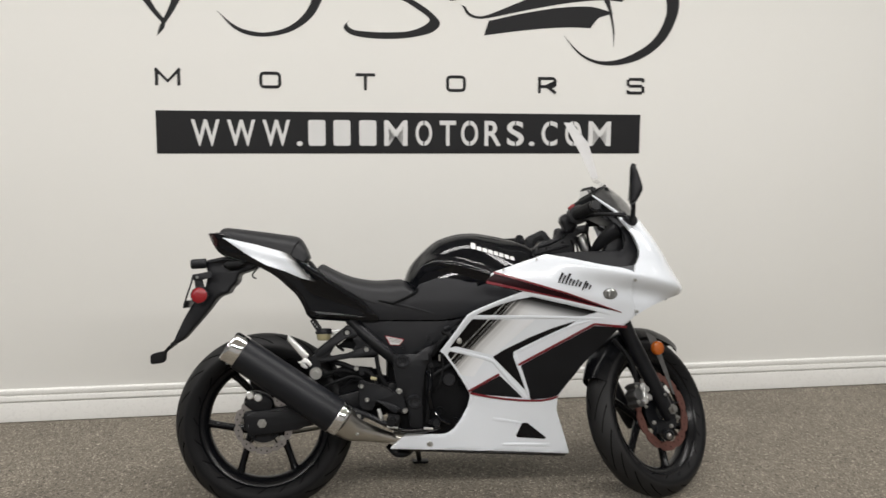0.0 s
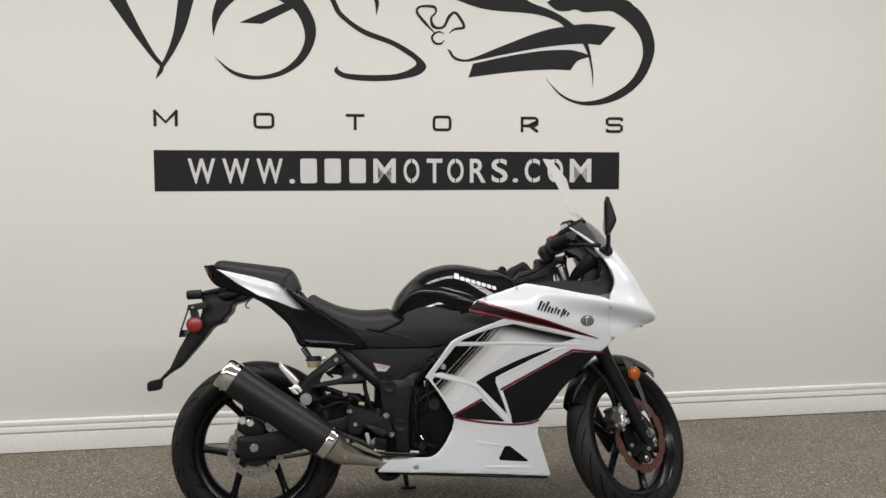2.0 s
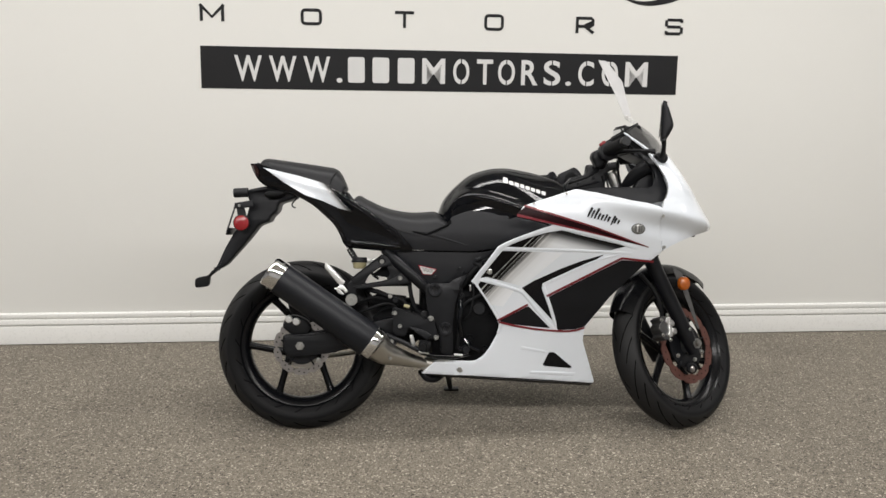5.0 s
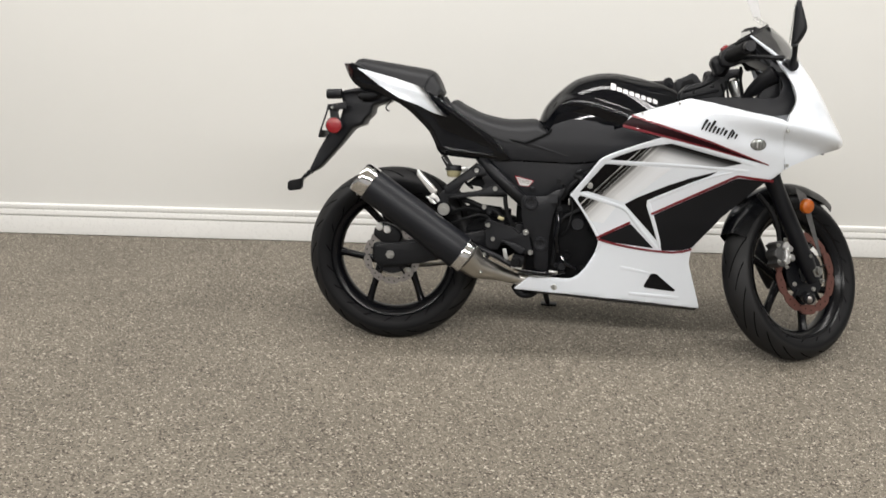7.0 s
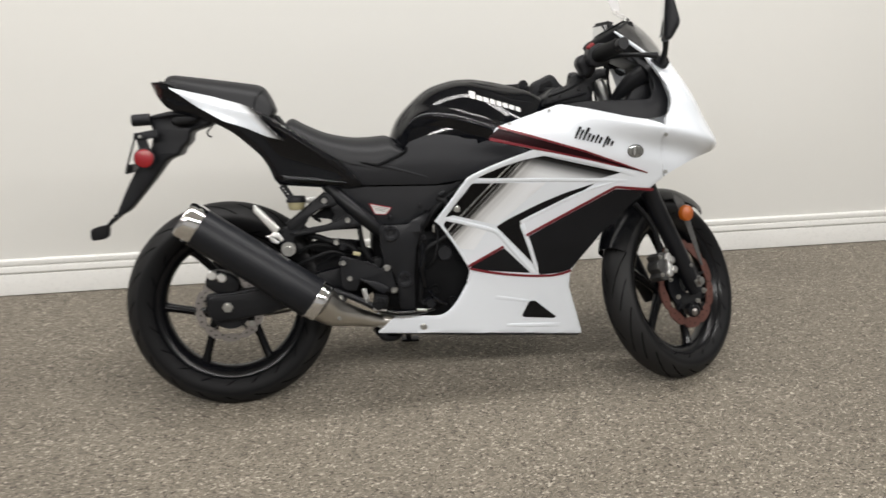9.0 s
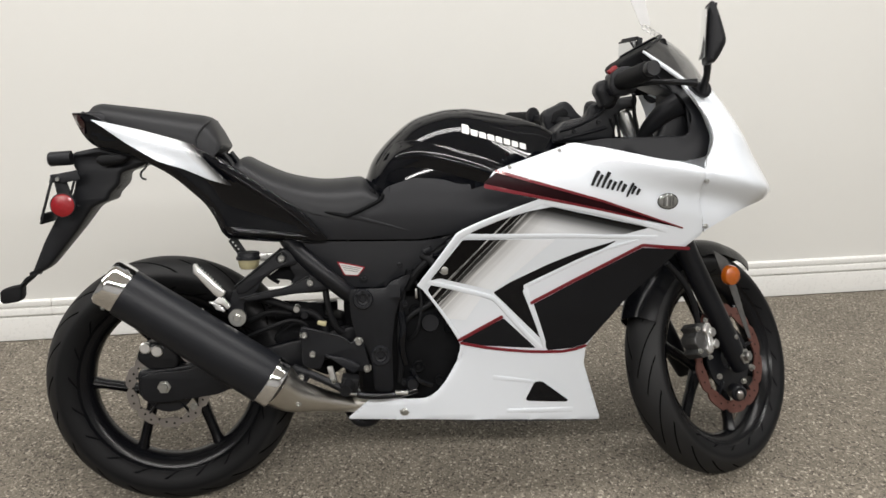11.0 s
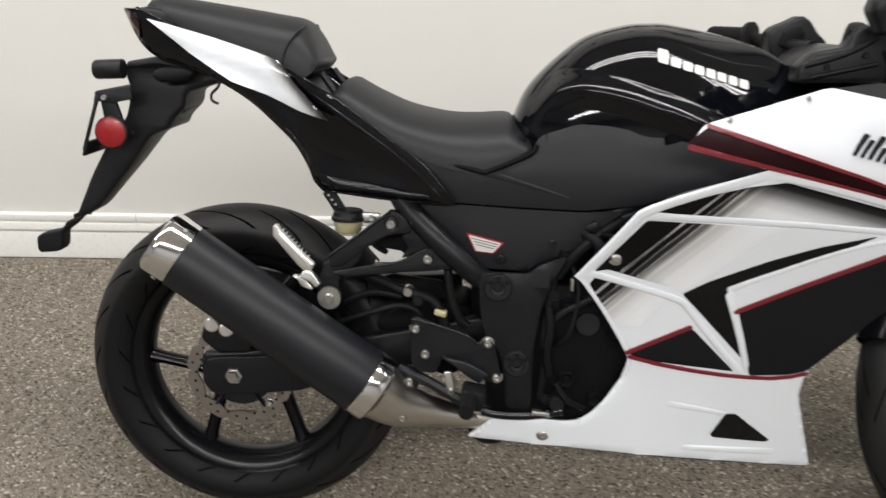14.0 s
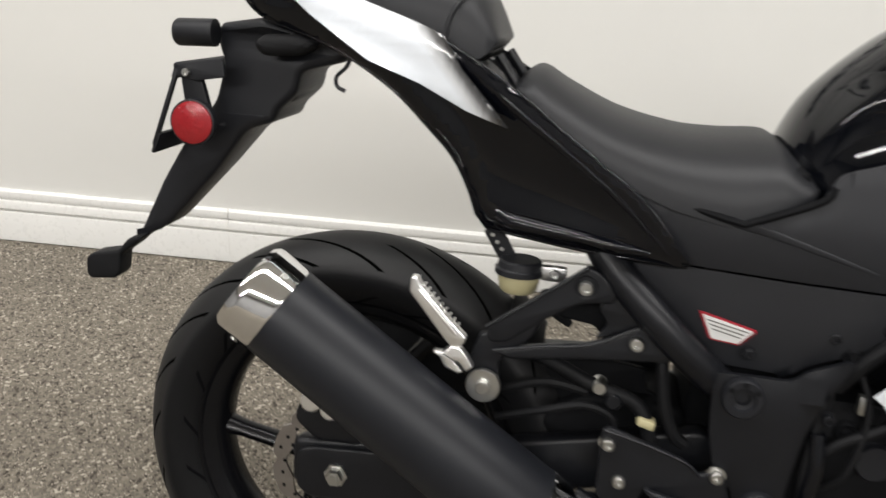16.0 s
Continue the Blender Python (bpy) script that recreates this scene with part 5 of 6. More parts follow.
tube(bm, [(0.43, -0.16, 0.32), (0.425, -0.20, 0.318), (0.42, -0.235, 0.316)], 0.013, 12)
add("rider_peg", bm, RUBBER, "black rubber rider peg")
add("pedal_link", box(bmesh.new(), (0.427, -0.165, 0.293), (0.036, 0.03, 0.007), pose(0, 0, 0, 0, 6, 0), 0.002), ALLOY)
link = add("pedal_link", slab(bmesh.new(), [(0.378, 0.350), (0.391, 0.352), (0.400, 0.318), (0.392, 0.309), (0.385, 0.316)], -0.150, -0.142, 0.002, 0.003), ALLOY, "bare alloy pedal link")
part("link_pin", bolt(bmesh.new(), (0.392, -0.151, 0.316), 0.0055), ZINC, link)
add("pedal_pivot", bolt(bmesh.new(), (0.318, -0.142, 0.327), 0.0085), ZINC)
add("pedal_pivot", lathe(bmesh.new(), [(0, -0.004), (0.016, -0.004), (0.019, 0.0), (0.019, 0.02)], 24, m=Matrix.Translation((0.318, -0.137, 0.327))), SATIN)
add("brake_pedal", tube(bmesh.new(), [(0.42, -0.15, 0.29), (0.47, -0.15, 0.277), (0.53, -0.145, 0.275), (0.585, -0.14, 0.285)], 0.008, 10), GLOSSB, "black brake pedal arm")
add("brake_pedal", tube(bmesh.new(), [(0.300, -0.130, 0.347), (0.35, -0.140, 0.328), (0.408, -0.150, 0.300), (0.44, -0.155, 0.286)], 0.0095, 12), SATIN, "black brake pedal arm")
add("brake_hose", tube(bmesh.new(), [(0.195, -0.10, 0.417), (0.253, -0.115, 0.442), (0.298, -0.115, 0.455), (0.330, -0.115, 0.445), (0.336, -0.112, 0.420)], 0.0050, 8), RUBBER, "black rubber brake hose")
add("brake_hose", tube(bmesh.new(), [(0.225, -0.09, 0.505), (0.265, -0.108, 0.497), (0.305, -0.115, 0.482), (0.352, -0.115, 0.468), (0.370, -0.117, 0.445), (0.378, -0.117, 0.415)], 0.0088, 10), RUBBER, "black rubber brake hose")
add("brake_hose", tube(bmesh.new(), [(0.235, -0.085, 0.58), (0.25, -0.09, 0.556), (0.27, -0.08, 0.54)], 0.005, 8), RUBBER, "black rubber brake hose")
add("brake_hose", tube(bmesh.new(), [(0.379, -0.105, 0.530), (0.381, -0.112, 0.505), (0.388, -0.115, 0.470), (0.402, -0.115, 0.435), (0.416, -0.112, 0.422)], 0.0075, 8), RUBBER, "black rubber brake hose")
bm = bmesh.new()
box(bm, (0.369, -0.12, 0.448), (0.021, 0.021, 0.011), pose(0, 0, 0, 0, 15, 0), 0.003)
add("hose_clip", bm, FLUID)

# -- engine, mostly in shadow
bm = bmesh.new()
box(bm, (0.60, 0, 0.38), (0.30, 0.24, 0.26), None, 0.03)
eng = add("engine", bm, DARK, "dark engine block behind the fairing")
part("cylinder_block", box(bmesh.new(), (0.74, 0, 0.50), (0.20, 0.22, 0.24), pose(0, 0, 0, 0, 30, 0), 0.03), DARK, eng)
part("airbox", box(bmesh.new(), (0.56, 0, 0.56), (0.26, 0.16, 0.20), None, 0.03), DARK, eng)
bm = lathe(bmesh.new(), [(0, -0.02), (0.05, -0.022), (0.064, -0.016), (0.070, -0.004), (0.082, -0.002), (0.084, 0.02)], 40, m=Matrix.Translation((0.632, -0.098, 0.375)))
part("clutch_cover", bm, DARK, eng, "round clutch cover")
bolts([(0.632 + 0.077 * math.cos(a), -0.102, 0.375 + 0.077 * math.sin(a)) for a in [radians(45 * k + 10) for k in range(8)]], 0.0055, SATIN, eng, "cover_bolt")
bm = lathe(bmesh.new(), [(0, -0.012), (0.020, -0.012), (0.022, -0.008), (0.022, 0.01)], 20, m=Matrix.Translation((0.62, -0.118, 0.44)))
part("filler_cap", bm, PLASTIC, eng)
bm = bmesh.new()
for k in range(6):
    box(bm, (0.70 + 0.008 * k, -0.11, 0.46 + 0.016 * k), (0.16, 0.02, 0.004), pose(0, 0, 0, 0, 30, 0), 0.001)
part("cooling_fin", bm, DARK, eng)
add("engine_hose", tube(bmesh.new(), [(0.545, -0.125, 0.41), (0.57, -0.135, 0.455), (0.61, -0.135, 0.48), (0.655, -0.13, 0.50)], 0.006, 8), RUBBER, "black hose beside the engine")
add("engine_hose", tube(bmesh.new(), [(0.545, -0.125, 0.30), (0.55, -0.13, 0.36), (0.548, -0.13, 0.43), (0.56, -0.12, 0.52)], 0.007, 8), RUBBER, "black hose beside the engine")
add("engine_hose", tube(bmesh.new(), [(0.565, -0.12, 0.52), (0.60, -0.13, 0.57), (0.66, -0.13, 0.62), (0.72, -0.135, 0.65)], 0.009, 8), RUBBER, "black hose beside the engine")
add("engine_hose", tube(bmesh.new(), [(0.57, -0.125, 0.40), (0.59, -0.138, 0.43), (0.60, -0.135, 0.50), (0.585, -0.12, 0.55)], 0.004, 8), RUBBER, "black hose beside the engine")
bolts([(x, -0.133, z) for x, z in ((0.560, 0.487), (0.553, 0.452), (0.557, 0.30), (0.575, 0.285))], 0.0065, SATIN, bike, "engine_bolt")
add("engine_tab", box(bmesh.new(), (0.588, -0.14, 0.513), (0.006, 0.012, 0.022), None, 0.002), ZINC)
add("engine_hose", tube(bmesh.new(), [(0.552, -0.135, 0.47), (0.556, -0.142, 0.43), (0.552, -0.140, 0.39), (0.560, -0.13, 0.345)], 0.0085, 10), GLOSSB, "black hose beside the engine")
add("engine_hose", tube(bmesh.new(), [(0.60, -0.12, 0.60), (0.625, -0.135, 0.585), (0.64, -0.135, 0.555), (0.655, -0.12, 0.52)], 0.010, 10), RUBBER, "black hose beside the engine")
add("wiring_clip", box(bmesh.new(), (0.615, -0.132, 0.612), (0.022, 0.014, 0.012), pose(0, 0, 0, 0, -25, 0), 0.003), PLASTIC)
add("wiring_clip", box(bmesh.new(), (0.672, -0.140, 0.633), (0.024, 0.012, 0.010), pose(0, 0, 0, 0, -20, 0), 0.003), PLASTIC)
add("pedal_stop", box(bmesh.new(), (0.548, -0.146, 0.281), (0.030, 0.012, 0.008), pose(0, 0, 0, 0, 4, 0), 0.002), ALLOY)
add("hose_joint", lathe(bmesh.new(), [(0, -0.008), (0.008, -0.008), (0.010, -0.005), (0.010, 0.012)], 16, m=Matrix.Translation((0.330, -0.118, 0.468))), SATIN)
add("hose_joint", lathe(bmesh.new(), [(0, -0.010), (0.007, -0.010), (0.009, -0.006), (0.009, 0.012)], 16, m=Matrix.Translation((0.312, -0.115, 0.482))), ZINC)
add("linkage_rod", tube(bmesh.new(), [(0.20, -0.10, 0.455), (0.25, -0.108, 0.475), (0.30, -0.108, 0.470)], 0.006, 8), RUBBER)
bm = lathe(bmesh.new(), [(0, -0.016), (0.012, -0.016), (0.014, -0.012), (0.014, 0.01)], 16, m=Matrix.Translation((0.574, -0.135, 0.300)))
add("oil_plug", bm, SATIN)
for x, z, r in ((0.585, 0.470, 0.014), (0.610, 0.500, 0.018), (0.655, 0.465, 0.016), (0.590, 0.335, 0.016), (0.664, 0.425, 0.012), (0.575, 0.560, 0.013), (0.640, 0.300, 0.013)):
    bm = lathe(bmesh.new(), [(0, -0.010), (0.35 * r, -0.010), (0.45 * r, -0.006), (0.8 * r, -0.008), (r, -0.004), (r, 0.03)], 18, m=Matrix.Translation((x, -0.118, z)))
    part("casting_boss", bm, DARK, eng)
for line, r in (([(0.63, -0.135, 0.60), (0.66, -0.142, 0.60), (0.69, -0.14, 0.63)], 0.006), ([(0.57, -0.14, 0.335), (0.59, -0.150, 0.31), (0.62, -0.148, 0.295)], 0.006)):
    add("engine_hose", tube(bmesh.new(), line, r, 8), GLOSSB, "black hose beside the engine")
bm = box(bmesh.new(), (0.80, 0, 0.44), (0.32, 0.18, 0.36), None, 0.03)
add("radiator_shroud", bm, DARK)


# -- side fairing
SHELF = smooth([-0.12, -0.085, -0.044, -0.008, 0.012, 0.05, 0.09], [0.30, 0.25, 0.0, 0.74, 1.0, 0.78, 0.62])


def shelf(d, depth):
    """A soft fold in a panel: proud above d = 0, turned under over the next few centimetres below it."""
    return depth * SHELF(d)


FAIR_H = smooth([0.15, 0.30, 0.45, 0.55, 0.65, 0.75, 0.85, 0.90], [0.112, 0.135, 0.16, 0.180, 0.210, 0.236, 0.216, 0.19])
FAIR_X = smooth([0.4, 0.5, 0.65, 0.9, 1.05, 1.2, 1.3, 1.42], [0.93, 0.96, 1.0, 1.03, 1.04, 1.02, 0.86, 0.4])


def fair_y(x, z, lift=0.0):
    h = FAIR_H(z) * FAIR_X(x)
    if z < 0.45:
        h *= 1 - 0.36 * min(1, (0.45 - z) / 0.28) * min(1.0, max(0.0, (x - 0.70) / 0.34)) ** 1.7
    if x > 0.9:
        h += shelf(z - float(np.interp(x, [0.95, 1.006, 1.088, 1.22], [0.815, 0.811, 0.795, 0.770])), 0.044 * min(1, max(0.0, (x - 0.95) / 0.27)))
    return -h - lift


def on_fairing(lift):
    return lambda x, z: fair_y(x, z, lift)


FAIR = [(0.757, 0.7945), (0.937, 0.853), (1.014, 0.839), (1.121, 0.814), (1.160, 0.808), (1.194, 0.800), (1.221, 0.790), (1.217, 0.757), (1.239, 0.645), (1.198, 0.611), (1.180, 0.604), (1.109, 0.567), (0.987, 0.372), (0.985, 0.327),
        (1.039, 0.171), (0.83, 0.191), (0.662, 0.201), (0.419, 0.212), (0.475, 0.262), (0.590, 0.257), (0.612, 0.260), (0.634, 0.275), (0.656, 0.304), (0.684, 0.358), (0.690, 0.380), (0.687, 0.399), (0.644, 0.470), (0.606, 0.524), (0.594, 0.537), (0.682, 0.655), (0.868, 0.728), (0.738, 0.760)]
for s in (1, -1):
    fairing = add("side_fairing", sheet(bmesh.new(), FAIR, fair_y, 0.006, 0.010, 0.009, 0.004, s), GLOSSW, "gloss white side fairing with black and red graphics")


def graphic(name, outline, material, lift=0.0016, t=0.0014, label="", r=0.005):
    return add(name, sheet(bmesh.new(), outline, on_fairing(lift), t, r, 0.013, 0.0006), material, label)


graphic("black_graphic", [(0.853, 0.482), (1.098, 0.613), (1.195, 0.606), (1.180, 0.601), (1.065, 0.484), (0.987, 0.380), (0.955, 0.370), (0.893, 0.367)], MATTEB, label="matte black lower fairing graphic")
graphic("black_graphic", [(0.690, 0.401), (0.787, 0.452), (0.866, 0.374), (0.696, 0.391)], MATTEB)
graphic("vent_graphic", [(0.762, 0.515), (0.801, 0.539), (0.890, 0.581), (0.961, 0.609), (1.038, 0.632), (1.010, 0.614), (0.892, 0.559), (0.830, 0.530), (0.883, 0.391), (0.796, 0.481)], GLOSSB, label="gloss black arrow-shaped vent")
graphic("dark_red_band", [(0.763, 0.792), (0.999, 0.721), (1.184, 0.657), (1.025, 0.694), (0.868, 0.730), (0.733, 0.767)], DARKRED, label="dark red fading band")
for line, w in (([(0.848, 0.486), (0.960, 0.545), (1.098, 0.6195), (1.145, 0.614), (1.208, 0.608)], 0.0075), ([(0.682, 0.401), (0.785, 0.457)], 0.0075), ([(0.686, 0.396), (0.74, 0.383), (0.80, 0.373), (0.85, 0.367), (0.890, 0.364), (0.929, 0.363), (0.96, 0.367), (0.987, 0.376)], 0.0065),
                ([(0.760, 0.795), (0.999, 0.7235), (1.185, 0.657)], (0.007, 0.003)), ([(0.735, 0.763), (0.80, 0.748), (0.868, 0.733), (1.0, 0.703), (1.10, 0.678)], (0.009, 0.003))):
    graphic("red_pinstripe", strip(line, w), RED, 0.0050, 0.004)
graphic("streak_graphic", [(0.700, 0.664), (0.834, 0.704), (0.887, 0.713), (1.109, 0.660), (1.055, 0.646), (0.813, 0.651), (0.695, 0.657)], STREAK, label="brushed black to white fade")
graphic("streak_graphic", [(0.618, 0.548), (0.690, 0.642), (0.90, 0.638), (0.80, 0.55), (0.764, 0.520), (0.640, 0.553)], STREAK)
graphic("streak_graphic", [(0.612, 0.526), (0.622, 0.540), (0.655, 0.538), (0.74, 0.512), (0.70, 0.45), (0.655, 0.456)], STREAK)


def rib(line, w, lift=0.0036, material=GLOSSW):
    add("fairing_rib", bead(line, w, fair_y, lift), material, angle=60)


rib([(0.594, 0.532), (0.640, 0.594), (0.672, 0.639), (0.690, 0.657), (0.76, 0.688), (0.868, 0.727)], 0.016)
rib([(0.868, 0.725), (0.96, 0.706), (1.06, 0.680), (1.15, 0.652)], (0.018, 0.012))
rib([(0.600, 0.546), (0.645, 0.5365), (0.70, 0.521), (0.752, 0.5055), (0.770, 0.4945), (0.796, 0.464), (0.837, 0.416), (0.880, 0.370)], (0.013, 0.011))
rib([(0.686, 0.650), (0.80, 0.648), (0.95, 0.644), (1.13, 0.636)], (0.013, 0.010))
rib([(0.832, 0.528), (0.851, 0.480), (0.870, 0.428), (0.889, 0.372)], (0.016, 0.011))
rib([(0.830, 0.524), (0.892, 0.555), (1.01, 0.610), (1.10, 0.634)], (0.012, 0.006), 0.003)
rib([(0.600, 0.534), (0.644, 0.472), (0.686, 0.402), (0.690, 0.380), (0.684, 0.356)], 0.008, 0.0025)
rib([(0.800, 0.2165), (0.86, 0.2135), (0.965, 0.2065)], (0.010, 0.014), 0.0025)
rib([(0.765, 0.305), (0.82, 0.296), (0.866, 0.287)], (0.012, 0.008), 0.0014)
# lower vent
graphic("belly_vent", [(0.884, 0.288), (0.866, 0.288), (0.845, 0.244), (0.851, 0.239), (0.946, 0.229), (0.952, 0.233)], GLOSSB, 0.002, label="black triangular belly vent")
for x, z, r in ((0.555, 0.228, 0.008), (0.650, 0.573, 0.008), (0.793, 0.802, 0.0032), (0.905, 0.836, 0.0032), (1.224, 0.763, 0.0038), (1.243, 0.658, 0.0038)):
    bolts([(x, fair_y(x, z, 0.002), z)], r, ZINC, bike, "fairing_screw", 0.004)
bm = sheet(bmesh.new(), [(1.146 + 0.0225 * math.cos(a), 0.719 + 0.0165 * math.sin(a)) for a in [2 * math.pi * k / 14 for k in range(14)]], on_fairing(0.006), 0.008, 0.004, 0.02, 0.005)
lens = add("side_indicator", bm, CLEARG, "oval smoked side indicator lens")
bm = sheet(bmesh.new(), [(1.146 + 0.0245 * math.cos(a), 0.719 + 0.0185 * math.sin(a)) for a in [2 * math.pi * k / 18 for k in range(18)]], on_fairing(0.003), 0.005, 0.004, 0.02, 0.002)
part("bezel", bm, PLASTIC, lens)
for k in range(4):
    x = 1.1345 + 0.0072 * k
    part("lens_rib", sheet(bmesh.new(), strip([(x, 0.709), (x + 0.001, 0.729)], 0.0024), on_fairing(0.0072), 0.002, 0.0008, 0.03, 0.0004), ALLOY if k == 1 else RIBREFL, lens)
# plain slanted brush dashes of uneven length where a script stands
for k, (h, w) in enumerate(((0.032, 0.008), (0.026, 0.0065), (0.034, 0.008), (0.020, 0.007), (0.018, 0.0075), (0.022, 0.006), (0.017, 0.008), (0.030, 0.006), (0.018, 0.007), (0.014, 0.0065))):
    x, z = 0.973 + 0.0112 * k, 0.758 - 0.0026 * k - (0.008 if k == 7 else 0)
    graphic("script_dash", strip([(x, z), (x + 0.2 * h, z + 0.45 * h), (x + 0.5 * h, z + h)], (0.6 * w, w)), MATTEB, lift=0.0045, t=0.004, r=0.002)
# belly pan underside between the flanks
bm = grid(bmesh.new(), 12, 6, lambda u, v: (0.45 + 0.58 * u, (2 * v - 1) * -fair_y(0.45 + 0.58 * u, 0.20) * 0.88, 0.213 - 0.038 * u - 0.02 * (1 - (2 * v - 1) ** 2)))
add("belly_pan", thick(bm, 0.004), PLASTIC)
bm = grid(bmesh.new(), 10, 8, lambda u, v: (0.94 + 0.12 * u + 0.03 * (1 - (2 * v - 1) ** 2) - 0.12 * max(0, 0.4 - u), (2 * v - 1) * 0.09, 0.36 + 0.22 * u))
add("radiator_screen", thick(bm, 0.004), DARK)


# -- nose cowl: level slices from the seam round the front
NZ = [0.645, 0.700, 0.730, 0.760, 0.805, 0.825, 0.860, 0.915, 0.965, 0.985]

NOSE_S = smooth(NZ, [1.239, 1.226, 1.222, 1.218, 1.222, 1.238, 1.250, 1.238, 1.208, 1.198])
NOSE_F = smooth([0.645, 0.672, 0.698, 0.730, 0.777, 0.845, 0.911, 0.964, 0.985], [1.375, 1.400, 1.430, 1.440, 1.422, 1.382, 1.342, 1.310, 1.294])
NOSE_H = smooth(NZ, [0.203, 0.218, 0.226, 0.230, 0.224, 0.216, 0.206, 0.180, 0.148, 0.138])


def nose(u, v, lift=0.0):
    c = abs(math.cos(math.pi * (u - 0.5)))
    low = 0.645 + 0.078 * c**0.8
    z = low + (0.983 - low) * v
    xs, xf, h = NOSE_S(z), NOSE_F(z), NOSE_H(z)
    a = math.pi * (u - 0.5)
    c, s = math.cos(a), math.sin(a)
    fold = shelf(z - (0.770 - 0.052 * abs(c)), 0.044)
    return (xs + (xf - xs) * abs(c) ** 0.85 + (0.4 * fold + lift) * abs(c), math.copysign(abs(s) ** 0.95, s) * (h + fold + lift), z)


add("nose_cowl", thick(grid(bmesh.new(), 60, 64, nose), 0.005), GLOSSW, "gloss white nose cowl")
for s in (-1, 1):
    bm = grid(bmesh.new(), 8, 6, lambda u, v: nose(0.5 + s * (0.02 + 0.08 * u), 0.20 + 0.20 * v, 0.0006))
    add("headlight", thick(bm, 0.002), CLEARG, "clear headlight lens in the nose")
bm = tube(bmesh.new(), [nose(0.0, k / 8, 0.001) for k in range(9)], 0.0009, 6, 2)
add("nose_seam", bm, CLEARG)
bm = box(bmesh.new(), (1.372, -0.115, 0.699), (0.022, 0.012, 0.010), pose(0, 0, 0, 0, 10, -40), 0.003)
add("nose_clip", bm, PLASTIC)

# -- inner cowl, dash and screen
INNER = [(0.945, 0.850), (1.015, 0.860), (1.12, 0.862), (1.205, 0.862), (1.225, 0.905), (1.205, 0.955), (1.155, 0.980), (1.175, 0.992), (1.218, 0.966), (1.246, 0.916), (1.258, 0.856), (1.247, 0.815), (1.195, 0.806), (1.12, 0.812), (1.014, 0.836)]
FAR_INNER = INNER[:3] + [(1.200, 0.858), (1.238, 0.868), (1.246, 0.900)] + INNER[10:]
for s, edge in ((1, INNER), (-1, FAR_INNER)):
    add("inner_cowl", sheet(bmesh.new(), edge, lambda x, z: -float(np.interp(z, [0.80, 0.87, 0.98], [0.218, 0.198, 0.135])), 0.005, 0.012, 0.03, 0.004, s), PLASTIC, "matte black inner cowl")
bm = slab(bmesh.new(), [(1.158, 0.988), (1.165, 1.035), (1.20, 1.05), (1.27, 0.985), (1.26, 0.945), (1.20, 0.968)], -0.085, 0.085, 0.012, 0.012)
add("instrument_panel", bm, PLASTIC, "black instrument panel")
bm = grid(bmesh.new(), 8, 8, lambda u, v: (1.22 + 0.02 * math.cos(math.pi * (v - 0.5)), (1.4 * v - 1) * (0.185 - 0.06 * u), 0.86 + 0.13 * u))
add("cowl_bulkhead", thick(bm, 0.004), MATTEB)
bm = bmesh.new()
tube(bm, [(1.122, -0.10, 0.852), (1.145, -0.118, 0.886), (1.172, -0.132, 0.915), (1.205, -0.145, 0.938)], [0.010, 0.019, 0.024, 0.028], 16)
add("air_duct", bm, MATTEB)
add("cowl_inside", slab(bmesh.new(), [(1.150, 0.850), (1.172, 0.895), (1.180, 0.945), (1.20, 0.962), (1.235, 0.95), (1.25, 0.87), (1.24, 0.83), (1.15, 0.83)], -0.135, -0.095, 0.01, 0.012), PLASTIC)


def screen(u, v):
    a = 2 * u - 1
    lo = Vector((1.316 - 0.092 * a * a, 0.145 * a, 0.985 - 0.004 * a * a))
    hi = Vector((1.204 - 0.074 * a * a, 0.105 * a, 1.103 - 0.045 * a * a))
    return lo.lerp(hi, v) + Vector((0.008, 0, 0.010)) * math.sin(math.pi * v) * (1 - a * a)


add("windscreen", thick(grid(bmesh.new(), 16, 12, screen), 0.003), SMOKE, "dark smoked windscreen")
bm = bmesh.new()
tube(bm, [screen(0.0, v) for v in (0.0, 0.35, 0.7, 1.0)], [0.0045, 0.0055, 0.0045, 0.003], 8)
add("screen_edge", bm, GLOSSW)
bm = tube(bmesh.new(), [screen(0.02, 1.0), screen(0.25, 1.0), screen(0.5, 1.0), screen(0.75, 1.0), screen(0.98, 1.0)], 0.0035, 8)
add("screen_top_edge", bm, MATTEB)
# dark hood behind the screen
add("dash_visor", slab(bmesh.new(), [(1.084, 1.027), (1.095, 1.040), (1.20, 1.096), (1.215, 1.05), (1.16, 0.985), (1.10, 1.005)], -0.06, 0.07, 0.006, 0.01), DARK, "matte black visor over the dash")
bm = grid(bmesh.new(), 10, 6, lambda u, v: Vector(screen(u, v)) + Vector((-0.035 * (1 - v) - 0.006, 0, -0.014)))
add("dash_hood", thick(bm, 0.003), DARK)


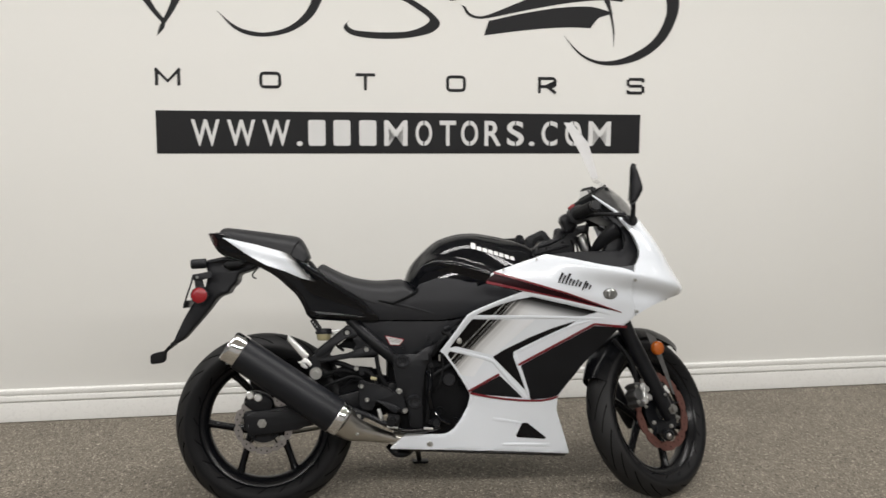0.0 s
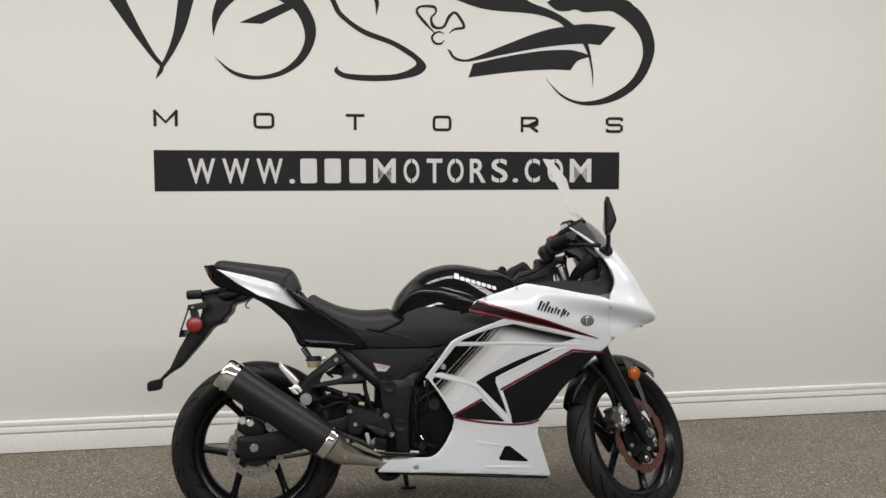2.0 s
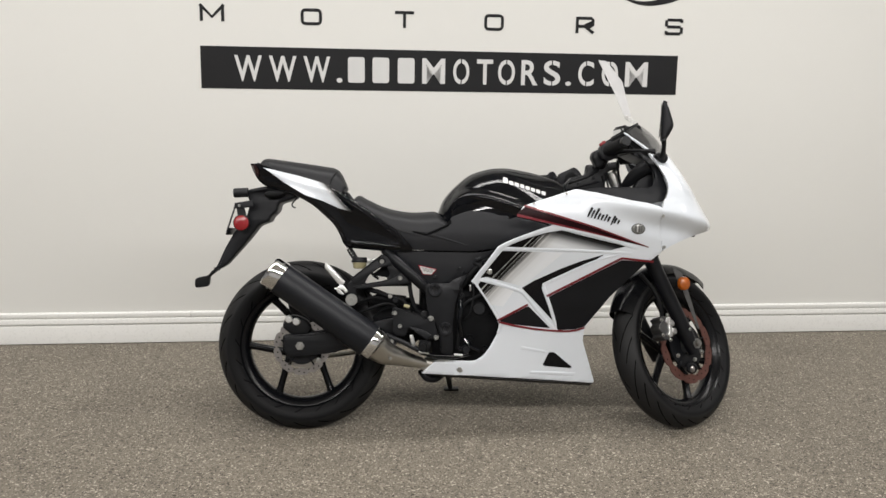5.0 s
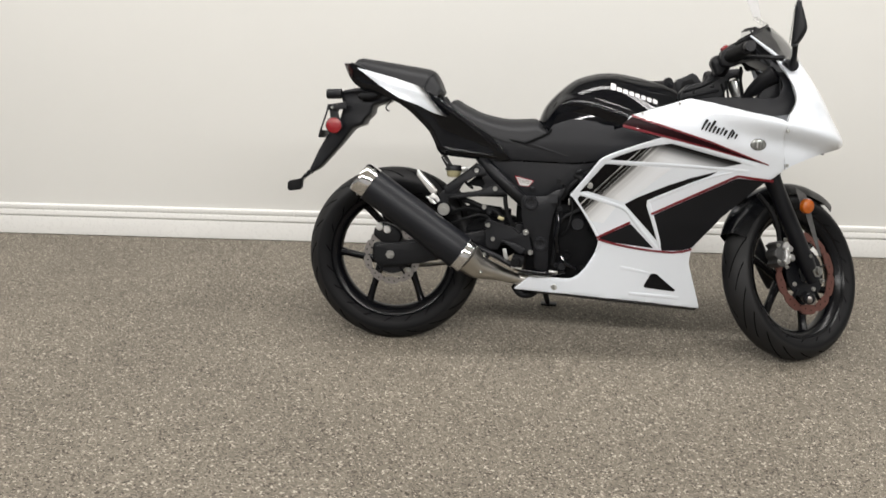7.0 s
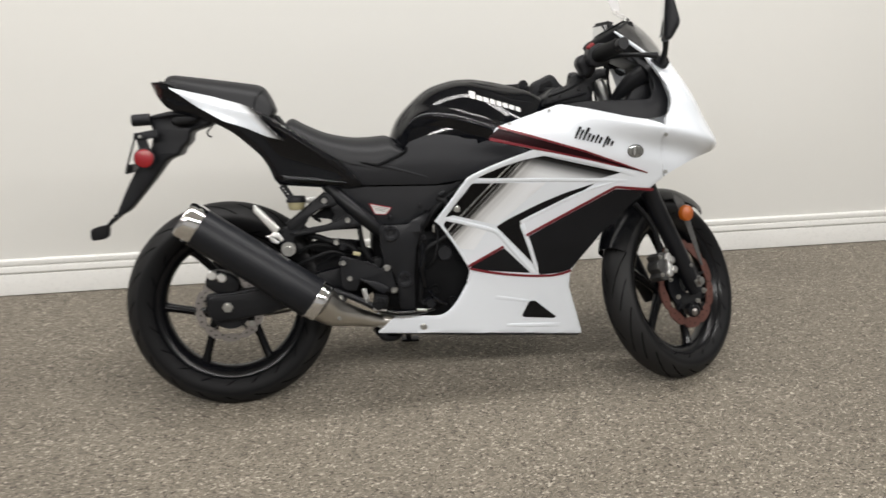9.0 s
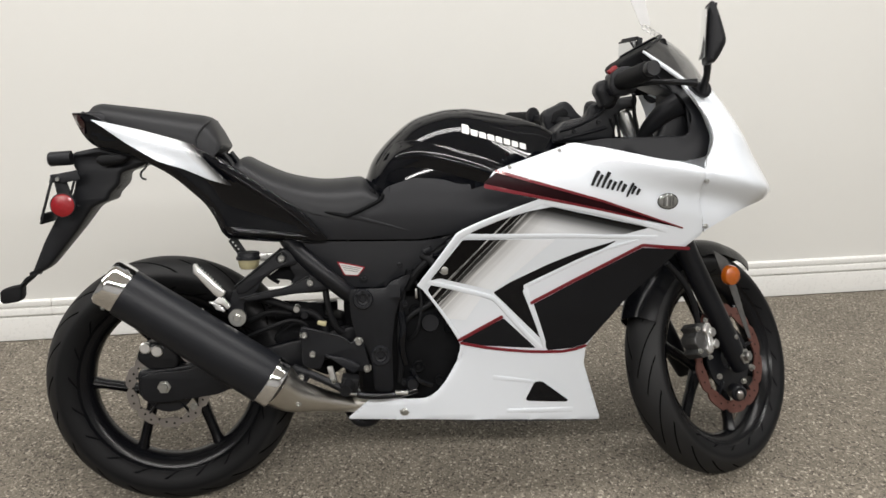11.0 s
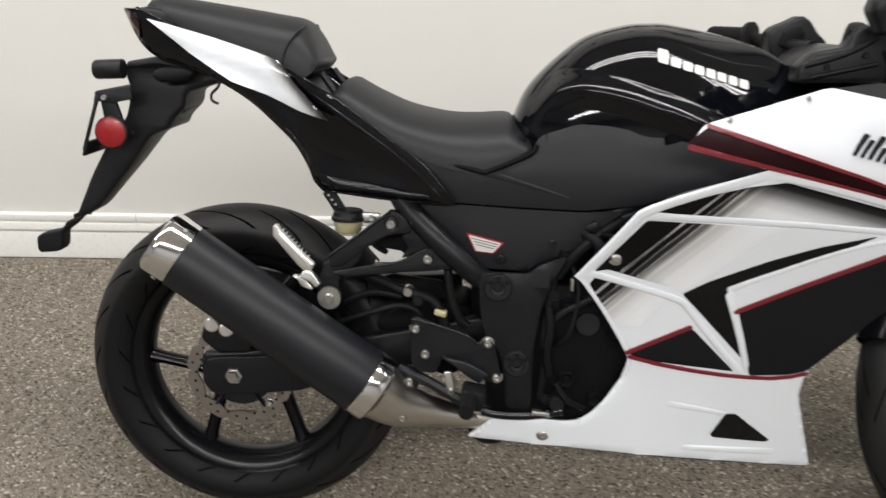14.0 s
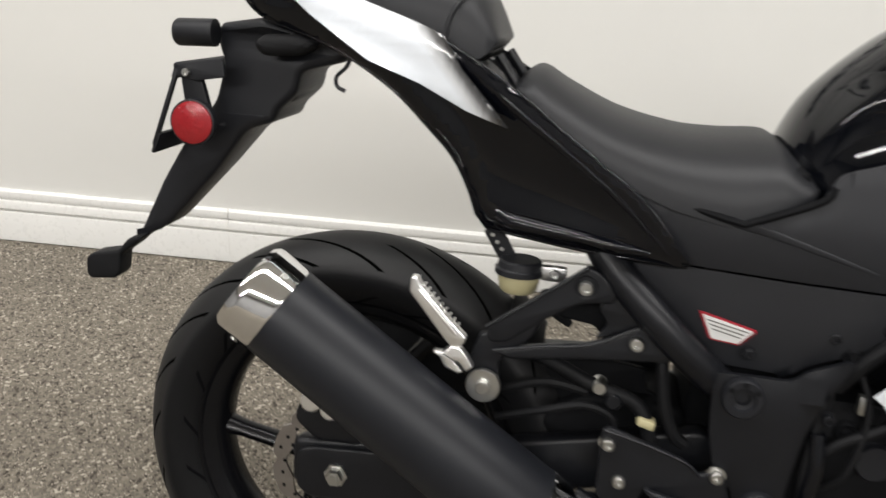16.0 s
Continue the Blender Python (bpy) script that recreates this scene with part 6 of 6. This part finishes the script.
def mirror(s, drop=0.0):
    """A mirror on a short stalk from the cowl; s: the side."""
    shell = [(1.206, 1.013), (1.211, 1.125), (1.214, 1.141), (1.224, 1.141), (1.240, 1.115), (1.262, 1.058), (1.243, 1.030), (1.228, 1.013)]
    place = Matrix.Translation((1.225, s * 0.285, -drop)) @ pose(0, 0, 0, 0, 0, s * 14)
    bm = slab(bmesh.new(), [(0.75 * (x - 1.23), z) for x, z in shell], -0.050, 0.050, 0.014, 0.012, 5)
    bm.transform(place)
    m = add("mirror", bm, PLASTIC, "black fairing mirror on a short stalk")
    bm = slab(bmesh.new(), [(-0.0215, 1.025), (-0.0165, 1.128), (-0.0185, 1.128), (-0.0235, 1.025)], -0.043, 0.043, 0.0005, 0.0006)
    bm.transform(place)
    part("glass", bm, MIRRORG, m)
    bm = tube(bmesh.new(), [(1.228, s * 0.250, 1.022 - drop), (1.234, s * 0.232, 0.995), (1.240, s * 0.195, 0.962)], [0.009, 0.0075, 0.010], 12)
    part("stalk", bm, PLASTIC, m)
    bm = slab(bmesh.new(), [(1.212, 0.972), (1.223, 0.982), (1.256, 0.980), (1.262, 0.958), (1.248, 0.944), (1.230, 0.952)], -0.20, -0.165, 0.006, 0.008)
    if s > 0:
        bm.transform(Matrix.Diagonal((1, -1, 1, 1)))
    part("base", bm, PLASTIC, m)


mirror(-1)
mirror(1, 0.012)

# -- handlebars
prof = [(0.0, 0.03)] + [(0.0192 + 0.0014 * (k % 2), 0.031 + 0.006 * k) for k in range(25)] + [(0.0, 0.182)]
bm = lathe(bmesh.new(), prof, 18, m=along((1.043, -0.150, 0.978), (1.073, -0.32, 1.000)))
grip = add("handlebar_grip", bm, RUBBER, "black rubber throttle grip")
bm = lathe(bmesh.new(), [(0, 0.0), (0.014, 0.0), (0.016, 0.004), (0.016, 0.022), (0, 0.022)], 18, m=along((1.0715, -0.3285, 1.001), (1.09, -0.43, 1.014)))
part("bar_end", bm, SATIN, grip)
bm = slab(bmesh.new(), [(1.023, 0.972), (1.026, 1.000), (1.049, 1.017), (1.071, 1.018), (1.088, 1.007), (1.086, 0.962), (1.060, 0.952), (1.032, 0.954)], -0.205, -0.150, 0.006, 0.008)
sw = add("switch_housing", bm, PLASTIC, "black switch housing with red stop switch")
bm = box(bmesh.new(), (1.036, -0.180, 1.011), (0.024, 0.016, 0.011), pose(0, 0, 0, 0, -38, 14), 0.004)
part("stop_switch", bm, STOPR, sw, "red engine stop switch")
lever = add("front_brake_lever", tube(bmesh.new(), [(1.06, -0.175, 0.970), (1.082, -0.23, 0.9775), (1.12, -0.280, 0.978), (1.158, -0.300, 0.976), (1.184, -0.300, 0.974)], [0.010, 0.0075, 0.006, 0.007, 0.010], 10), SATIN, "black front brake lever")
part("master_cylinder", slab(bmesh.new(), [(1.000, 0.964), (1.005, 0.981), (1.015, 0.989), (1.035, 0.994), (1.048, 0.985), (1.052, 0.950), (1.036, 0.930), (1.018, 0.926), (1.012, 0.944)], -0.172, -0.125, 0.010, 0.008), SATIN, lever)
# right clip-on clamp: one heavy casting that rises from the steering head to the bar
yoke = add("top_yoke", slab(bmesh.new(), [(0.920, 0.850), (0.922, 0.876), (0.944, 0.899), (0.994, 0.909), (0.999, 0.931), (1.012, 0.941), (1.029, 0.942), (1.043, 0.933), (1.064, 0.951), (1.112, 0.957), (1.116, 0.948), (1.112, 0.920), (1.098, 0.929), (1.074, 0.921), (1.066, 0.888), (1.056, 0.855)], -0.115, -0.068, 0.008, 0.008), SATIN, "black top yoke and bar mounts")
part("bar_stub", tube(bmesh.new(), [(1.045, -0.100, 0.940), (1.048, -0.130, 0.958), (1.052, -0.165, 0.978)], 0.020, 14), SATIN, yoke)
part("steering_head", slab(bmesh.new(), [(0.935, 0.850), (0.945, 0.882), (0.975, 0.902), (1.015, 0.910), (1.050, 0.905), (1.050, 0.850)], -0.068, 0.090, 0.008, 0.010), SATIN, yoke)
part("clamp_rib", tube(bmesh.new(), [(0.930, -0.117, 0.878), (0.975, -0.118, 0.892), (1.010, -0.118, 0.908), (1.035, -0.117, 0.925)], 0.0045, 8), SATIN, yoke)
part("clamp_rib", tube(bmesh.new(), [(0.940, -0.117, 0.860), (0.990, -0.118, 0.872), (1.040, -0.118, 0.884)], 0.004, 8), SATIN, yoke)
part("clamp_cap", lathe(bmesh.new(), [(0, -0.006), (0.012, -0.006), (0.017, -0.003), (0.019, 0.004), (0.019, 0.02)], 20, m=pose(1.014, -0.092, 0.936, -62, 0, 0)), SATIN, yoke)
for x, z in ((0.965, 0.877), (1.022, 0.897)):
    part("yoke_bolt", bolt(bmesh.new(), (x, -0.116, z), 0.005), SATIN, yoke)
# clutch side: bar with a ribbed grip, collar and a stepped switch box
prof = [(0.0, 0.0), (0.016, 0.0)] + [(0.0172 + 0.0014 * (k % 2), 0.004 + 0.0065 * k) for k in range(15)] + [(0.0, 0.100)]
lbar = add("left_handlebar", lathe(bmesh.new(), prof, 16, m=along((0.879, 0.31, 0.914), (0.950, 0.22, 0.914))), RUBBER, "black clutch side handlebar")
part("collar", lathe(bmesh.new(), [(0, 0.0), (0.021, 0.0), (0.023, 0.003), (0.023, 0.011), (0.0, 0.013)], 18, m=along((0.931, 0.235, 0.919), (0.95, 0.21, 0.921))), PLASTIC, lbar)
part("bar_tube", tube(bmesh.new(), [(0.935, 0.24, 0.912), (0.975, 0.17, 0.905), (1.010, 0.10, 0.900)], 0.012, 12), SATIN, lbar)
part("switch_box", slab(bmesh.new(), [(0.948, 0.900), (0.947, 0.921), (0.957, 0.933), (0.985, 0.945), (1.005, 0.956), (1.021, 0.947), (1.036, 0.926), (1.056, 0.908), (1.040, 0.890), (0.994, 0.878), (0.958, 0.876)], 0.150, 0.205, 0.006, 0.006), PLASTIC, lbar)
part("switch_step", slab(bmesh.new(), [(0.965, 0.900), (0.972, 0.925), (1.000, 0.938), (1.012, 0.925), (1.000, 0.895)], 0.142, 0.152, 0.003, 0.004), RUBBER, lbar)
part("clutch_lever", tube(bmesh.new(), [(0.985, 0.17, 0.905), (0.945, 0.22, 0.893), (0.915, 0.27, 0.898), (0.900, 0.31, 0.902)], [0.008, 0.006, 0.005, 0.007], 8), SATIN, lbar)
for line, r in (([(1.103, -0.125, 0.960), (1.109, -0.110, 0.917), (1.117, -0.105, 0.886), (1.124, -0.10, 0.850)], 0.0045), ([(1.062, -0.118, 0.915), (1.070, -0.112, 0.884), (1.080, -0.10, 0.845)], 0.0035), ([(1.05, -0.118, 0.905), (1.058, -0.112, 0.88), (1.064, -0.10, 0.845)], 0.0035), ([(0.99, 0.15, 0.885), (1.03, 0.10, 0.872), (1.06, 0.05, 0.845)], 0.006)):
    add("control_cable", tube(bmesh.new(), line, r, 8), RUBBER, "black control cable")

# -- fork, mudguard, caliper: built straight ahead, then turned with the bars
for s in (-1, 1):
    foot = FRONT + Vector((0.0, s * 0.088, -0.012))
    bm = tube(bmesh.new(), [foot - UP * 0.02, foot + UP * 0.06, foot + UP * 0.30, foot + UP * 0.36], [0.021, 0.027, 0.026, 0.029], 18, 4)
    bm.transform(STEER)
    leg = add("fork_leg", bm, SATIN, "satin black lower fork leg")
    bm = tube(bmesh.new(), [foot + UP * 0.34, foot + UP * 0.70], 0.0195, 18)
    bm.transform(STEER)
    part("stanchion", bm, BRIGHT, leg, "bright fork stanchion")
    bm = tube(bmesh.new(), [foot + UP * 0.355, foot + UP * 0.375], 0.031, 18)
    bm.transform(STEER)
    part("dust_seal", bm, RUBBER, leg)
bm = bmesh.new()
lathe(bm, [(0, -0.012), (0.007, -0.012), (0.008, -0.010), (0.013, -0.010), (0.014, 0.0), (0.020, 0.001), (0.020, 0.004)], 6, m=Matrix.Translation(FRONT + Vector((0, -0.113, 0))))
bm.transform(STEER)
add("front_axle_nut", bm, ZINC, "zinc-plated front axle nut")
bolts([FRONT + Vector((0.02, -0.112, -0.03)), FRONT + Vector((-0.03, -0.112, 0.05))], 0.006, ZINC, bike, "pinch_bolt", m=STEER)


def fender(u, v):
    a = radians(53 + 103 * u)
    w = 2 * v - 1
    r = 0.312 + 0.010 * max(0, 1 - u / 0.2) - 0.045 * abs(w) ** 4
    half = float(np.interp(u, [0, 0.08, 0.25, 0.75, 1], [0.048, 0.058, 0.066, 0.062, 0.048]))
    return FRONT + Vector((r * math.cos(a), w * half, r * math.sin(a)))


bm = thick(grid(bmesh.new(), 32, 14, fender), 0.003)
bm.transform(STEER)
guard = add("front_mudguard", bm, GUARD, "gloss black front mudguard")
# the stay's grey stands in for the bright wall reflected in gloss black
bm = sheet(bmesh.new(), [(1.300, 0.590), (1.338, 0.566), (1.358, 0.512), (1.382, 0.440), (1.405, 0.368), (1.397, 0.368), (1.370, 0.434), (1.340, 0.508), (1.318, 0.545)], lambda x, z: -0.121 + 0.10 * (x - 1.35), 0.005, 0.006, 0.02, 0.002)
part("side_stay", bm, RIBREFL, guard, "tapering gloss black mudguard stay, wall reflection painted in grey")
bm = lathe(bmesh.new(), [(0, -0.016), (0.012, -0.015), (0.0205, -0.010), (0.0225, -0.004), (0.0225, 0.006)], 24, m=pose(1.338, -0.138, 0.530, 0, 0, 14) @ Matrix.Diagonal((0.95, 1, 1.08, 1)))
add("fork_reflector", bm, AMBER, "round amber reflector on the fork")
bm = slab(bmesh.new(), [(-0.172, 0.080), (-0.150, 0.092), (-0.114, 0.092), (-0.106, 0.045), (-0.112, -0.004), (-0.150, -0.008), (-0.172, 0.006), (-0.160, 0.020), (-0.174, 0.034), (-0.174, 0.052), (-0.160, 0.066)], -0.114, -0.062, 0.003, 0.002)
CAL = STEER @ Matrix.Translation(FRONT + Vector((-0.156, -0.09, 0.055))) @ Matrix.Scale(0.84, 4) @ Matrix.Translation((0.14, 0.09, -0.045))
bm.transform(CAL)
fc = add("front_caliper", bm, CASTD, "front brake caliper behind the fork leg")
face = slab(bmesh.new(), [(-0.128, 0.086), (-0.110, 0.092), (-0.098, 0.072), (-0.104, 0.050), (-0.096, 0.030), (-0.108, 0.006), (-0.126, 0.000), (-0.138, 0.016), (-0.124, 0.028), (-0.126, 0.058), (-0.138, 0.066)], -0.122, -0.108, 0.004, 0.006)
face.transform(CAL)
part("caliper_face", face, BRIGHT, fc, "bright machined caliper face")
for k in (-1, 1):
    bm = lathe(bmesh.new(), [(0, -0.005), (0.011, -0.005), (0.0135, -0.002), (0.0135, 0.006)], 18, m=Matrix.Translation((-0.100 - 0.004 * k, -0.122, 0.045 + 0.017 * k)))
    bm.transform(CAL)
    part("piston_cap", bm, ALLOY, fc, "bare alloy piston housing")
for x, z in ((-0.160, 0.012), (-0.158, 0.075), (-0.118, 0.098), (-0.120, -0.008)):
    bolts([(x, -0.117, z)], 0.0055, ZINC, fc, "caliper_bolt", m=CAL)
bm = tube(bmesh.new(), [(1.190, -0.115, 0.560), (1.208, -0.115, 0.541), (1.233, -0.115, 0.511), (1.254, -0.115, 0.472), (1.266, -0.115, 0.430), (1.271, -0.112, 0.395)], 0.0075, 10)
add("front_brake_hose", bm, RUBBER, "black front brake hose")
bm = lathe(bmesh.new(), [(0, -0.006), (0.006, -0.006), (0.0095, -0.003), (0.010, 0.004)], 20, m=Matrix.Translation((1.384, -0.104, 0.224)) @ Matrix.Diagonal((0.9, 1, 1.2, 1)))
drive = add("speedometer_drive", lathe(bmesh.new(), [(0, -0.002), (0.016, -0.002), (0.020, 0.003), (0.020, 0.03)], 24, m=Matrix.Translation((1.384, -0.102, 0.226))), SATIN, "dark drive housing under the axle")
part("drive_cap", bm, DISCM, drive, "dull steel cap")
bolts([(1.394, -0.104, 0.258), (1.334, -0.100, 0.271)], 0.005, ZINC, bike, "pinch_bolt")
bm = box(bmesh.new(), FRONT + UP * 0.38 + Vector((0, 0, 0)), (0.06, 0.22, 0.05), pose(0, 0, 0, 0, -26, 0), 0.01)
bm.transform(STEER)
add("lower_yoke", bm, SATIN)

# -- rear light bracket, plate and mud flap
UNIT = [(-0.190, 0.850), (-0.125, 0.862), (-0.06, 0.850), (-0.020, 0.838), (-0.018, 0.824), (-0.031, 0.817), (-0.079, 0.802), (-0.082, 0.777), (-0.106, 0.754), (-0.111, 0.739), (-0.129, 0.733), (-0.150, 0.724), (-0.190, 0.671), (-0.263, 0.586), (-0.290, 0.570), (-0.314, 0.562), (-0.302, 0.575), (-0.269, 0.646), (-0.238, 0.700), (-0.194, 0.756), (-0.181, 0.805), (-0.190, 0.822)]
tu = add("rear_mudguard", slab(bmesh.new(), UNIT, -0.060, 0.060, 0.010, 0.010, 3, lambda x: float(np.interp(x, [-0.31, -0.2, -0.12, 0.0], [0.42, 0.62, 1.0, 1.0]))), PLASTIC, "long black plastic rear mudguard arm")
bm = lathe(bmesh.new(), [(0, 0.0), (0.014, 0.0), (0.0165, 0.004), (0.0165, 0.05), (0, 0.05)], 20, m=along((-0.236, -0.055, 0.8365), (-0.18, -0.055, 0.8395)))
part("lamp_stub", bm, PLASTIC, tu)
bm = slab(bmesh.new(), [(-0.130, 0.832), (-0.118, 0.844), (-0.07, 0.847), (-0.05, 0.838), (-0.07, 0.823), (-0.118, 0.819)], -0.086, -0.055, 0.010, 0.01, 4)
part("indicator_stub", bm, RUBBER, tu)
bm = slab(bmesh.new(), [(-0.115, 0.757), (-0.09, 0.765), (-0.085, 0.775), (-0.12, 0.79), (-0.20, 0.72), (-0.17, 0.715), (-0.13, 0.735)], -0.045, 0.045, 0.01, 0.01)
part("bracket_boss", bm, PLASTIC, tu)
bm = slab(bmesh.new(), [(-0.372, 0.510), (-0.372, 0.533), (-0.363, 0.540), (-0.326, 0.548), (-0.312, 0.566), (-0.290, 0.572), (-0.300, 0.560), (-0.318, 0.546), (-0.322, 0.541), (-0.324, 0.516), (-0.332, 0.508), (-0.366, 0.504)], -0.046, -0.012, 0.004, 0.005)
flap = part("mud_flap", bm, RUBBER, tu, "black rubber mud flap end")
bm = tube(bmesh.new(), [(-0.016, -0.062, 0.825), (-0.021, -0.066, 0.813), (-0.031, -0.068, 0.802), (-0.030, -0.068, 0.791), (-0.020, -0.068, 0.786)], 0.0025, 8)
part("luggage_hook", bm, SATIN, tu)
tilt = pose(0, 0, 0, 0, 18, 0)
lp = add("plate_frame", box(bmesh.new(), (-0.227, 0.01, 0.793), (0.006, 0.178, 0.020), tilt, 0.002), PLASTIC, "empty black number plate frame")
for c, size in (((-0.2535, 0.01, 0.703), (0.005, 0.178, 0.026)), ((-0.2405, -0.0755, 0.748), (0.005, 0.008, 0.100)), ((-0.2405, 0.0955, 0.748), (0.005, 0.008, 0.100))):
    part("frame_bar", box(bmesh.new(), c, size, tilt, 0.0015), PLASTIC, lp)
part("frame_arm", slab(bmesh.new(), [(-0.230, 0.801), (-0.168, 0.812), (-0.164, 0.790), (-0.200, 0.783), (-0.226, 0.787)], -0.079, -0.073, 0.001, 0.003), PLASTIC, lp)
bm = slab(bmesh.new(), [(-0.226, 0.797), (-0.202, 0.800), (-0.183, 0.735), (-0.215, 0.725)], -0.07, -0.06, 0.002)
add("reflector_bracket", bm, PLASTIC)
bm = lathe(bmesh.new(), [(0, -0.0085), (0.020, -0.0082), (0.0255, -0.006), (0.0262, -0.004)], 32, m=Matrix.Translation((-0.206, -0.074, 0.7325)))
rr = add("rear_reflector", bm, REDLENS, "round red reflector beside the rear plate")
bm = lathe(bmesh.new(), [(0.0260, -0.005), (0.0282, -0.004), (0.0282, 0.006), (0, 0.006)], 32, m=Matrix.Translation((-0.206, -0.074, 0.7325)))
part("reflector_cup", bm, PLASTIC, rr)
bm = bolt(bmesh.new(), (-0.212, -0.080, 0.792), 0.005)
add("bracket_bolts", bm, ZINC)

# -- side stand, resting on the floor on the far side
LEAN = radians(10)
foot = Vector((0.553, 0.385, 0.385 * math.tan(LEAN)))
bm = tube(bmesh.new(), [(0.50, 0.11, 0.26), (0.53, 0.20, 0.17), foot + Vector((0, -0.006, 0.012))], [0.014, 0.012, 0.010], 10)
stand = add("side_stand", bm, SATIN, "black side stand propping the bike")
bm = box(bmesh.new(), foot + Vector((0.005, 0, 0.005)), (0.06, 0.035, 0.008), pose(0, 0, 0, 10, 0, 0), 0.002)
part("stand_foot", bm, SATIN, stand)
bm = tube(bmesh.new(), [(0.42, -0.02, 0.205), (0.445, -0.045, 0.186), (0.475, -0.045, 0.184), (0.50, -0.02, 0.192)], [0.010, 0.014, 0.014, 0.010], 10)
add("centre_bracket", bm, SATIN)

# ---- tag clipped to the windscreen ----
tag = tagged(new("price_tag"), "narrow frosted plastic tag standing up from the windscreen", "tag")
tag.matrix_world = bike.matrix_world
bm = sheet(bmesh.new(), [(1.157, 1.129), (1.182, 1.129), (1.150, 1.255), (1.093, 1.329), (1.061, 1.333), (1.118, 1.22)], lambda x, z: -0.002 + 0.03 * (z - 1.13), 0.002, 0.004, 0.05, 0)
part("card", bm, TAGM, tag)
bm = bmesh.new()
for k in range(4):
    c = Vector((1.165 + 0.011 * k, -0.004, 1.124 - 0.006 * k))
    tube(bm, [c + Vector((0.006 * math.cos(a), 0.001 * k, 0.006 * math.sin(a))) for a in [2 * math.pi * q / 8 for q in range(9)]], 0.0014, 6, 2)
part("chain_link", bm, ALLOY, tag)
